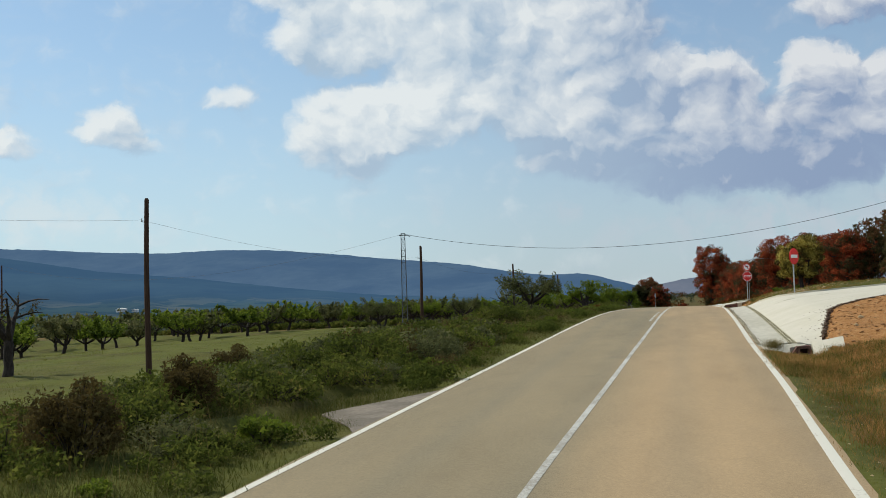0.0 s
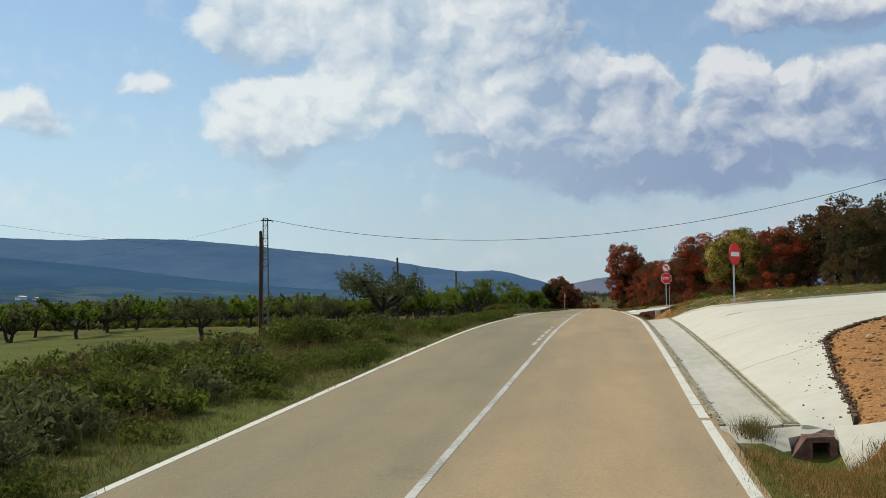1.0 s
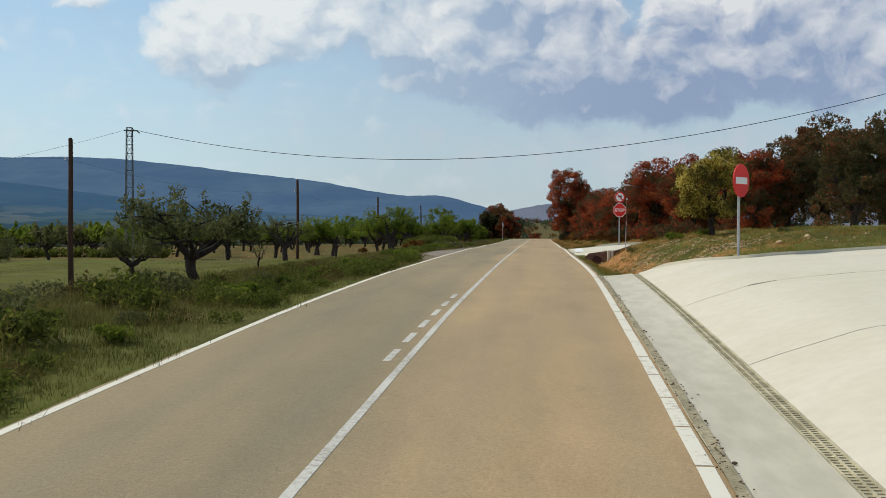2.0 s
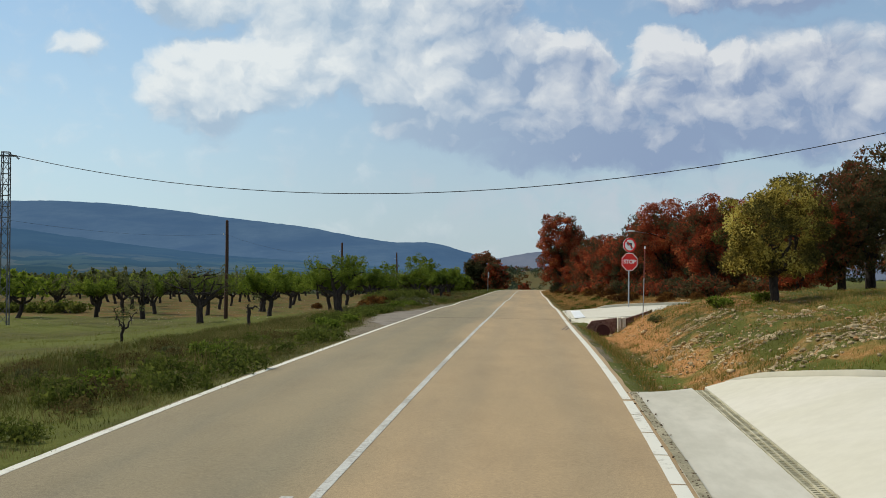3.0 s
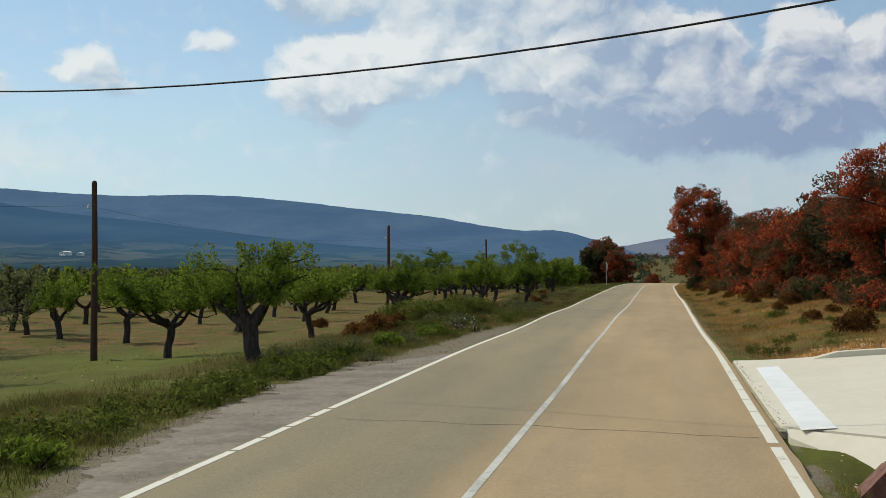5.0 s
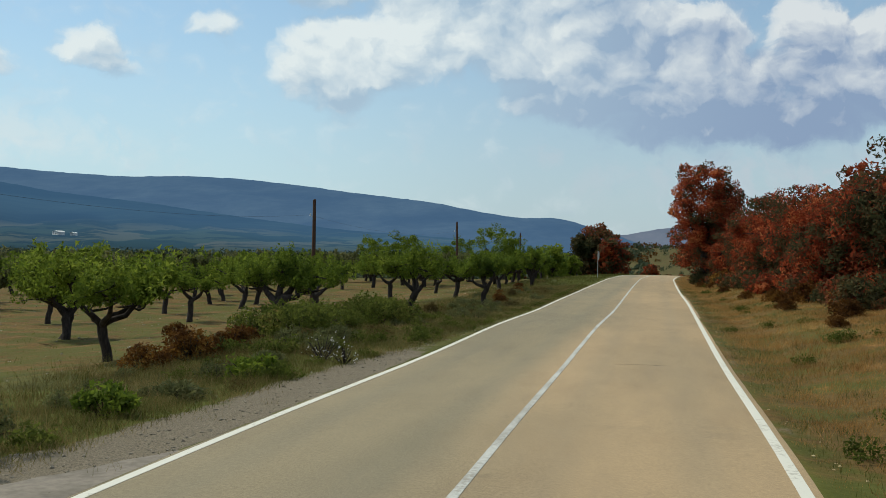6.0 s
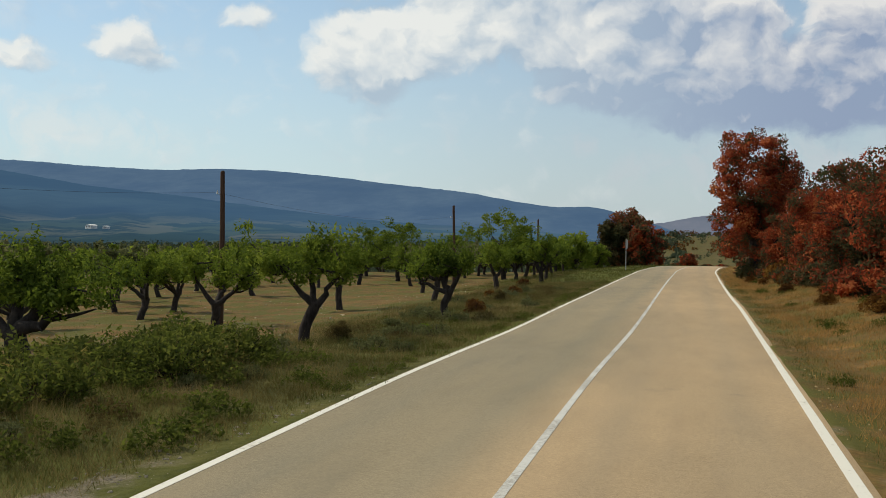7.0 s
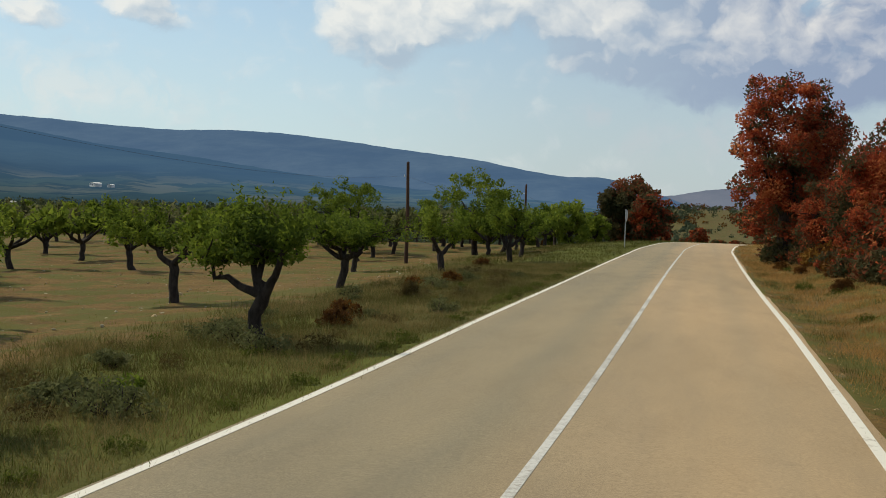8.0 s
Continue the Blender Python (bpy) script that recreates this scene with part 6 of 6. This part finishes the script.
    set_out(grey, [stand(-5.3, 99.5, 0, 0.6)] + [stand(x, y, rng.uniform(0, 360), rng.uniform(0.6, 1.2)) for x, y in
            [(-4.4, 103), (-4.9, 108), (-5.0, 112), (-4.6, 117), (-4.9, 121), (-4.5, 124.5), (-5.0, 128.5), (-5.6, 131), (-4.4, 139), (-4.9, 147), (-6.2, 143), (-4.8, 73), (-5.5, 68), (-6.5, 63), (-5.2, 58),
             (-4.4, 47), (-4.2, 39), (-4.0, 33), (-4.3, 27), (-4.1, 21), (-4.6, 12), (-4.8, 7), (11, 69.5), (12.5, 73), (6.6, 80), (4.9, 8), (5.6, 14), (5.1, 20), (6.2, 23)]])
    sage = shrub(88, OLIVE, "sage_tuft", "soft grey-green tuft among tawny grass", 0.8, 0.34, 22, 40, 0.032, "tufts on the verges")
    set_out(sage, [stand(-5.2, 106.0)] + [stand(float(mid(y)) - 3.2 - dx, y, 61 * i, sc, 0.02) for i, (dx, y, sc) in enumerate((rng.uniform(1.0, 4.8), rng.uniform(97, 160), rng.uniform(0.5, 1.2)) for _ in range(46))])
    pale = shrub(87, PALE, "seeding_weed", "grey weed with white seed heads beside the gravel", 0.75, 0.60, 22, 2, 0.030)
    set_out(pale, [stand(-4.1, 108.75), stand(-3.5, 108.25, 80, 0.85)])
    green = shrub(84, ALMOND, "green_weed", "fresh green weed clump in the verge", 0.7, 0.4, 20, 36, 0.05)
    set_out(green, [stand(-4.0, 52.0)] + [stand(x, y, rng.uniform(0, 360), rng.uniform(0.5, 1.2)) for x, y in
            [(-3.9, 45), (-4.0, 37), (-4.2, 30.5), (-4.3, 24.5), (-4.0, 56), (-4.3, 61), (-4.1, 66), (-3.9, 78), (-4.2, 84), (-4.6, 101), (-4.5, 106), (-4.3, 129), (-4.0, 13.5), (-4.4, 10), (9.5, 78), (8, 77)]])
    low = shrub(86, BRAMBLE, "low_weed", "low dark green weeds at the road's edge", 0.8, 0.26, 16, 26, 0.036, "weeds along the road's edge", False)
    spots = []
    for i in range(150):
        y = rng.uniform(2, 74)
        x = float(mid(y)) - 3.14 - (rng.uniform(0.30, 1.7) if i < 90 else rng.uniform(1.5, 6.0))
        if 14.2 < y < 20:
            x -= 1.5
        spots.append(stand(x, y, rng.uniform(0, 360), rng.uniform(0.6, 1.3) if spots else 1.0, 0.02))
    for i in range(46):
        y = rng.uniform(83, 101)
        spots.append(stand(float(mid(y)) - 5.0 - rng.uniform(0.1, 1.3), y, rng.uniform(0, 360), rng.uniform(0.7, 1.35), 0.02))
    for i in range(72):
        y = rng.uniform(116, 168)
        spots.append(stand(float(mid(y)) - 3.14 - (rng.uniform(0.22, 0.6) if i % 6 else rng.uniform(1.0, 5.0)), y, rng.uniform(0, 360), rng.uniform(0.3, 0.6), 0.02))
    for i in range(54):
        y = rng.uniform(105, 121)
        spots.append(stand(float(mid(y)) - 3.14 - rng.uniform(1.3 - 1.0 * float(smooth(y, 106, 118)), 4.2), y, rng.uniform(0, 360), rng.uniform(0.5, 1.05), 0.02))
    for i in range(40):
        y = rng.uniform(98.5, 170)
        spots.append(stand(float(mid(y)) + 3.2 + rng.uniform(0.5, 4.2), y, rng.uniform(0, 360), rng.uniform(0.4, 0.95), 0.02))
    set_out(low, spots)
    dead = shrub(89, DRY, "dry_weed", "low withered brown weeds in the verge grass", 0.8, 0.3, 16, 26, 0.032, "withered weeds on the verge", False)
    spots = [stand(-5.4, 41.0, 30, 0.9, 0.02)]
    for i in range(64):
        y = rng.uniform(22, 76) if i < 34 else rng.uniform(104, 160)
        spots.append(stand(float(mid(y)) - 3.14 - rng.uniform(0.9 if i < 34 else 1.3, 5.0), y, rng.uniform(0, 360), rng.uniform(0.5, 1.2), 0.02))
    set_out(dead, spots)
    # low hedge lines in the field
    hedge = shrub(85, BRAMBLE, "hedge", "low dark hedge between field and orchard", 2.6, 0.8, 50, 22, 0.13)
    set_out(hedge, [stand(-30, 118)] + [stand(-30 - i * 2.6, 118 + i * 0.9 + rng.normal(0, 0.6), rng.uniform(0, 360), rng.uniform(0.8, 1.15)) for i in range(1, 22)])


build_shrubs()


# ---- grass, stones, rubble ----
def scatter(n, x0, x1, y0, y1, rng):
    return rng.uniform(x0, x1, n), rng.uniform(y0, y1, n)


def build_grass():
    rng = np.random.default_rng(23)
    groups = {}

    def add(key, x, y, h, count, spread=0.10, width=0.012, lean=0.5):
        z = ground_z(x, y)
        groups.setdefault(key, []).append(blades(x, y, z, h, rng, count, spread, width, lean))

    # left verge, thick near the road
    x, y = scatter(30000, 0.06, 6.4, 4, 165, rng)
    keep = (x > np.interp(y, [14.5, 15.2, 17.0, 19.6], [0.0, 0.25, 1.35, 0.0])) & ~((y > 74) & (y < 122) & (x < 0.9 + 0.9 * smooth(y, 80, 88) - 0.5 * smooth(y, 96, 102) - 0.9 * smooth(y, 104, 116)) & (rng.uniform(size=len(x)) < 0.985)) & ~((y > 92) & (x > 3.9) & (rng.uniform(size=len(x)) < 0.6))
    x, y = x[keep], y[keep]
    t = wave(x, y, 3.1, 1.0)
    h = np.clip(0.13 + 0.10 * t + 0.02 * x, 0.05, 0.34) * np.where(x < 0.6, 0.75, 1)
    dry_ = rng.uniform(size=len(x)) < 0.20 + 0.30 * smooth(y, 45, 75) + 0.25 * smooth(y, 98, 108) + 0.25 * wave(x, y, 6.0, 2.0)
    xx = mid(y) - 3.14 - x
    add("green", xx[~dry_], y[~dry_], h[~dry_], 13, 0.14, 0.012, 1.2)
    add("dry", xx[dry_], y[dry_], h[dry_] * 1.1, 13, 0.14, 0.007, 1.2)
    x, y = scatter(1700, 1.0, 8.5, 3, 66, rng)
    ok = ~((y > 13.5) & (y < 20.5) & (x < 2.2))
    x, y = x[ok], y[ok]
    add("dry", mid(y) - 3.14 - x, y, rng.uniform(0.35, 0.75, len(x)), 7, 0.16, 0.006, 0.45)
    x, y = scatter(13000, 0.15, 5.2, 97, 166, rng)
    ok = (x > 1.25 - 1.2 * smooth(y, 104, 118))
    x, y = x[ok], y[ok]
    pale = wave(x, y, 2.2, 5.0) + rng.normal(0, 0.4, len(x)) > -0.15
    h = np.clip(0.12 + 0.07 * wave(x, y, 1.6, 2.0), 0.05, 0.26)
    add("green", mid(y[~pale]) - 3.14 - x[~pale], y[~pale], h[~pale], 12, 0.15, 0.011, 1.3)
    add("dry", mid(y[pale]) - 3.14 - x[pale], y[pale], h[pale] * 1.15, 12, 0.15, 0.008, 1.3)
    x, y = scatter(1500, 0.3, 5.6, 96, 168, rng)
    ok = (x > 1.6) | (y > 120)
    x, y = x[ok], y[ok]
    add("dry", mid(y) - 3.14 - x, y, rng.uniform(0.22, 0.5, len(x)), 8, 0.16, 0.006, 0.6)
    # field beyond
    x, y = scatter(15000, 5, 34, 15, 200, rng)
    keep = rng.uniform(size=len(x)) < np.where(y - 0.25 * x > 92, 0.25, 1.0)
    x, y = x[keep], y[keep]
    add("meadow", mid(y) - 3.1 - x, y, np.clip(0.09 + 0.07 * wave(x, y, 4, 3), 0.04, 0.22), 10, 0.25, 0.013, 0.9)
    # right verge
    for n, y0, y1, x0, x1 in ((8500, 4, 28.3, 0.15, 6), (9500, 57.8, 85, 0.15, 11), (16000, 97.4, 178, 0.15, 8)):
        x, y = scatter(n, x0, x1, y0, y1, rng)
        xx = mid(y) + 3.14 + x
        ok = ~((y < far_edge(xx) + 0.35) & (y > 28.4) & (y < 62))
        x, y, xx = x[ok], y[ok], xx[ok]
        n = len(x)
        if y0 > 50 and y1 < 90:
            ok = (wave(xx, y, 2.3, 6.0) + rng.normal(0, 0.35, n) > -0.28) | (x < 1.0) | (x > 4.8)
            x, y, xx = x[ok], y[ok], xx[ok]
        h = np.clip(0.13 + 0.09 * wave(xx, y, 2.0, 4), 0.05, 0.34) * np.where(x < 0.5, 0.5, 1)
        d = rng.uniform(size=len(x)) < (0.62 if y0 < 90 else np.clip(0.92 + 0.5 * wave(xx, y, 2.6, 1.0) - 0.5 * (1 - smooth(x, 0.4, 1.2)), 0.15, 0.97))
        if 50 < y0 < 90:
            d = rng.uniform(size=len(x)) < 0.34
            h = h * 0.85
        add("meadow" if y0 < 90 else "green", xx[~d], y[~d], h[~d], 13, 0.13, 0.010, 1.2)
        add("tawny", xx[d], y[d], h[d] * 1.1, 13, 0.13, 0.009, 1.2)
    x, y = scatter(2600, 3.4, 6.2, 21, 28.2, rng)
    h = np.clip(0.10 + 0.07 * wave(x, y, 1.1, 4), 0.04, 0.2)
    d = rng.uniform(size=len(x)) < 0.5
    add("green", x[d], y[d], h[d], 10, 0.10, 0.010, 1.0)
    add("tawny", x[~d], y[~d], h[~d], 10, 0.10, 0.009, 1.0)
    x, y = scatter(5000, 0.15, 9, 160, 235, rng)
    for side in (-1, 1):
        add("tawny" if side > 0 else "green", mid(y) + side * (3.14 + x), y, np.clip(0.22 + 0.1 * wave(x, y, 2), 0.08, 0.4), 8, 0.2, 0.014, 0.9)
    # the tuft at the gutter's end
    x, y = 3.78 + rng.normal(0, 0.07, 60), 29.15 + rng.normal(0, 0.10, 60)
    add("dry", x, y, np.full(60, 0.34), 14, 0.06, 0.008, 0.8)
    for key, mat, name, label in (("green", GRASS, "grass", "green and straw-coloured verge grass"), ("dry", STRAW, "grass", "dry pale grass stems in the verge"), ("meadow", MEADOW, "grass", "short green meadow grass in the field"), ("tawny", TAWNY, "grass", "tawny dry grass on the bank")):
        v, f = join(groups[key])
        tagged(new(name, mesh_from(name, v, f, mat)), label, "grass", kind="stuff")


build_grass()


def rock_mesh(seed, rough=0.25):
    rng = np.random.default_rng(seed)
    bm = bmesh.new()
    bmesh.ops.create_icosphere(bm, subdivisions=2, radius=1.0)
    ax = rng.normal(size=(5, 3))
    ax /= np.linalg.norm(ax, axis=1)[:, None]
    for v in bm.verts:
        p = np.array(v.co)
        for a in ax:
            d = p @ a
            if d > 0.62:
                p = p - a * (d - 0.62) * 0.85
        v.co = p * (1 + rng.normal(0, rough * 0.12)) * [1, 0.85, 0.62]
    me = bpy.data.meshes.new("rock")
    bm.to_mesh(me)
    bm.free()
    me.materials.append(STONE)
    return me


def build_stones():
    rng = np.random.default_rng(29)
    shapes = [rock_mesh(i) for i in range(5)]
    big = [(9.05, 71.2, 0.28), (9.35, 71.0, 0.2), (-8.35, 84.3, 0.16), (7.2, 66.8, 0.2), (6.1, 65.0, 0.17), (6.9, 63.2, 0.2), (8.3, 65.1, 0.22), (5.7, 70.5, 0.16), (6.4, 74.0, 0.18),
           (7.7, 60.9, 0.2), (9.2, 62.5, 0.22), (10.4, 64.0, 0.2), (6.0, 79.2, 0.15), (5.3, 83.4, 0.16), (5.5, 84.2, 0.12), (5.5, 34.6, 0.12), (6.6, 33.2, 0.16), (7.0, 36.5, 0.14), (6.1, 30.8, 0.12),
           (8.2, 37.5, 0.16), (9.4, 40.2, 0.14), (-10.2, 140.5, 0.13), (-14.5, 150, 0.16), (-9.8, 157, 0.14), (-7.0, 12.6, 0.14), (6.4, 98.2, 0.14), (7.9, 98.5, 0.18), (9.4, 97.4, 0.14), (11.0, 96.9, 0.16)]
    for i, (x, y, s) in enumerate(big):
        ob = new("rock", shapes[i % 5])
        ob.matrix_basis = Matrix.Translation((x, y, at(x, y) + s * 0.10)) @ Matrix.Rotation(rng.uniform(0, 6.28), 4, "Z") @ Matrix.Scale(s * 0.65, 4)
        tagged(ob, "pale angular limestone rock lying on the ground", "rock", "limestone rocks")
    # small rubble, too many to count
    def rubble(x, y, size, label, mat=STONE, land=ground_z):
        g = 0.618
        base = np.array([[-g, 1, 0], [g, 1, 0], [-g, -1, 0], [g, -1, 0], [0, -g, 1], [0, g, 1], [0, -g, -1], [0, g, -1], [1, 0, -g], [1, 0, g], [-1, 0, -g], [-1, 0, g]]) * [0.9, 0.7, 0.5]
        tri = np.array([[0, 11, 5], [0, 5, 1], [0, 1, 7], [0, 7, 10], [0, 10, 11], [1, 5, 9], [5, 11, 4], [11, 10, 2], [10, 7, 6], [7, 1, 8],
                        [3, 9, 4], [3, 4, 2], [3, 2, 6], [3, 6, 8], [3, 8, 9], [4, 9, 5], [2, 4, 11], [6, 2, 10], [8, 6, 7], [9, 8, 1]])
        n = len(x)
        p = base[None] * size[:, None, None] * rng.uniform(0.6, 1.15, (n, 12, 1)) * rng.uniform(0.6, 1.25, (n, 1, 3))
        a = rng.uniform(0, 6.28, n)
        c, s = np.cos(a)[:, None], np.sin(a)[:, None]
        v = np.stack([p[:, :, 0] * c - p[:, :, 1] * s + x[:, None], p[:, :, 0] * s + p[:, :, 1] * c + y[:, None], p[:, :, 2] + (land(x, y) + size * 0.05)[:, None]], -1)
        f = tri[None] + (np.arange(n) * 12)[:, None, None]
        tagged(new("rubble", mesh_from("rubble", v.reshape(-1, 3), f.reshape(-1, 3), mat)), label, "rubble", kind="stuff")
    x, y = scatter(6500, 4.9, 11.5, 58.0, 83.5, rng)
    k = (wave(x, y, 2.3, 6.0) + rng.normal(0, 0.22, len(x)) < -0.15) & (y > far_edge(x) + 0.3)
    rubble(x[k], y[k], 0.012 + 0.06 * rng.uniform(0, 1, k.sum()) ** 4, "pale stone rubble on the orange earth bank")
    x, y = scatter(3000, 4.9, 10.5, 58.5, 84.5, rng)
    k = (wave(x, y, 2.3, 6.0) + rng.normal(0, 0.3, len(x)) < 0.15) & (y > far_edge(x) + 0.3)
    rubble(x[k], y[k], 0.012 + 0.06 * rng.uniform(0, 1, k.sum()) ** 3, "crumbs of orange earth on the bank", EARTHCLOD)
    heap = np.array([(6.6, 66.5), (7.4, 63.4), (6.2, 70.8), (8.6, 64.8), (6.9, 74.2), (9.6, 66.6), (8.2, 69.4), (5.9, 62.2)])
    k = rng.integers(0, len(heap), 3600)
    q = heap[k] + rng.normal(0, 1, (3600, 2)) * [0.45, 0.8]
    q = q[q[:, 1] > far_edge(q[:, 0]) + 0.4]
    rubble(q[:, 0], q[:, 1], 0.014 + 0.07 * rng.uniform(0, 1, len(q)) ** 3, "heaps of pale stone rubble on the grassy bank")
    x, y = scatter(3600, 5.0, 9.5, 27.5, 42, rng)
    k = x > ramp_edge(y) + 0.12
    rubble(x[k], y[k], 0.012 + 0.06 * rng.uniform(0, 1, k.sum()) ** 3, "orange earth clods and crumbs on the heap", EARTHCLOD)
    x, y = scatter(260, 5.2, 12, 27.5, 46, rng)
    k = x > ramp_edge(y) + 0.3
    rubble(x[k], y[k], rng.uniform(0.012, 0.04, k.sum()), "small pale stones in the orange earth heap")
    y = rng.uniform(88, 97, 150)
    rubble(mid(y) + 3.26 + np.abs(rng.normal(0, 0.05, 150)), y, rng.uniform(0.006, 0.016, 150), "dark dirt crumbs in the seam of the field entrance", CLOD, apron_z)
    y = rng.uniform(29.5, 61, 620)
    rubble(mid(y) + 3.205 + rng.normal(0, 0.045, 620), y, rng.uniform(0.006, 0.022, 620), "dark dirt crumbs along the gutter's seam", CLOD, lambda a, b: road_z(b) - 0.015)
    y = rng.uniform(29.4, 49, 520)
    rubble(ramp_edge(y) + rng.normal(0.03, 0.05, 520), y, rng.uniform(0.015, 0.05, 520), "dark soil crumbling along the slab's edge", CLOD, ramp_z)
    y = rng.uniform(29.2, 39, 44)
    x = ramp_edge(y) - 0.12 - np.abs(rng.normal(0, 0.40, 44)) * 0.9
    k = x > groove(y) + 0.2
    rubble(x[k], y[k], rng.uniform(0.008, 0.03, k.sum()), "dark clods of earth crumbled onto the concrete ramp", CLOD, ramp_z)
    x, y = scatter(3600, 0.05, 2.1, 76, 120, rng)
    k = x < 1.1 + 0.9 * smooth(y, 80, 88) - 0.5 * smooth(y, 96, 102) - 0.8 * smooth(y, 104, 116)
    k &= (y > 96) | (x > 1.2) | (rng.uniform(size=len(x)) < 0.12)
    x, y = x[k], y[k]
    rubble(mid(y) - 3.14 - x, y, 0.008 + 0.03 * rng.uniform(0, 1, len(x)) ** 3, "grey roadside gravel", GRIT)
    x, y = scatter(500, 0.05, 0.6, 0, 170, rng)
    rubble(mid(y) + 3.2 + x, y, rng.uniform(0.01, 0.03, len(x)), "gravel crumbs along the asphalt edge")
    x, y = scatter(700, 5, 16, 97.2, 100.5, rng)
    rubble(x, y, rng.uniform(0.02, 0.07, len(x)), "stones in the orange earth behind the kerb")
    x, y = scatter(900, 6, 30, 95, 190, rng)
    rubble(mid(y) - 3.1 - x, y, rng.uniform(0.02, 0.07, len(x)), "clods and stones in the orchard soil", SILT)


build_stones()


# ---- far off ----
def build_far():
    rng = np.random.default_rng(31)
    lumps = []
    for r0, r1, n, leaf in ((205, 300, 1300, 0.42), (300, 520, 1900, 0.75), (520, 1250, 2200, 1.5)):
        a, r = np.radians(rng.uniform(-58, 22, n)), rng.uniform(r0, r1, n)
        x, y = r * np.sin(a), 90 + r * np.cos(a)
        ok = (np.abs(x - mid(y)) > 14 + 0.05 * y) & ~((np.abs(x - 8) < 40) & (y < 330))
        x, y, r = x[ok], y[ok], r[ok]
        k = (1.1 + r / 330) * rng.uniform(0.5, 1.2, len(x))
        lumps.append(leaves(np.stack([x, y, ground_z(x, y) + k * 0.55], 1), k, 21, leaf, rng, 0.75))
    v, f = join(lumps)
    tagged(new("far_woods", mesh_from("far_woods", v, f, WOODS)), "distant scattered trees and thickets in the valley", "woods", kind="stuff")

    # hedges and scrub between the fields beyond the bend
    rows = {"brown": [], "green": []}
    for y0, half, n, k0, key in ((275, 26, 40, 0.7, "brown"), (320, 34, 50, 0.8, "green"), (385, 45, 70, 0.9, "brown"), (470, 60, 80, 1.2, "brown"), (600, 80, 90, 1.6, "green"), (760, 90, 130, 2.6, "brown"), (860, 110, 150, 3.0, "green"), (960, 130, 170, 3.6, "brown"), (1600, 260, 170, 8.0, "green")):
        x = 7 + 0.012 * (y0 - 270) + rng.uniform(-half, half, n)
        y = y0 + rng.normal(0, 0.05 * y0, n)
        ok = np.abs(x - mid(y)) > 4.5
        x, y = x[ok], y[ok]
        k = k0 * rng.uniform(0.5, 1.3, len(x))
        rows[key].append(leaves(np.stack([x, y, ground_z(x, y) + k * 0.5], 1), k, 26, 0.24 * k0 + 0.12, rng, 0.6))
    for key, mat, label in (("brown", RUST, "reddish brown scrub between far fields"), ("green", WOODS, "dark hedges and woods between far fields")):
        v, f = join(rows[key])
        tagged(new("far_scrub", mesh_from("far_scrub", v, f, mat)), label, "scrub", kind="stuff")

    def house(x, y, w, d, h, turn, label):
        r, a = math.hypot(x - 2.2, y - 60), math.degrees(math.atan2(x - 2.2, y - 60))
        top = 2600 * math.tan(radians(float(np.interp(a, FRONT[:, 0], FRONT[:, 1]))))
        z = at(x, y) if r < 1000 else -4.8 + (top + 8) * ((r - 950) / 1650) ** 1.5
        t = thing("farmhouse", pose(x, y, z, 0, 0, turn), label, "house", "far farm buildings")
        bm = bmesh.new()
        prism(bm, [(-w / 2, -0.5), (w / 2, -0.5), (w / 2, h), (0, h + w * 0.10), (-w / 2, h)], -d / 2, d / 2)
        wall = part("wall", bm, LIME, t)
        for s in (-1, 1):
            bm = bmesh.new()
            prism(bm, [(0, h + w * 0.10 + 0.02), (s * (w / 2 + 0.4), h - 0.06), (s * (w / 2 + 0.4), h + 0.14), (0, h + w * 0.10 + 0.22)], -d / 2 - 0.4, d / 2 + 0.4)
            part("roof", bm, LIME, t, "pale roof slope")
        for i in range(3):
            bm = bmesh.new()
            box(bm, -w / 2 + w * (0.2 + 0.28 * i), -w / 2 + w * (0.2 + 0.28 * i) + w * 0.08, -d / 2 - 0.03, -d / 2 + 0.05, h * 0.3, h * 0.75)
            part("window", bm, HOLE, wall)
    house(-727, 1297, 13, 9, 3.6, -28, "white farmhouse far off in the valley")
    house(-714, 1310, 7, 6, 2.8, -20, "small white outbuilding far off in the valley")
    house(-392, 668, 6.5, 4, 2.6, -31, "long low white shed in the valley")
    house(-403, 663, 5, 4, 2.4, -31, "small white shed in the valley")


build_far()
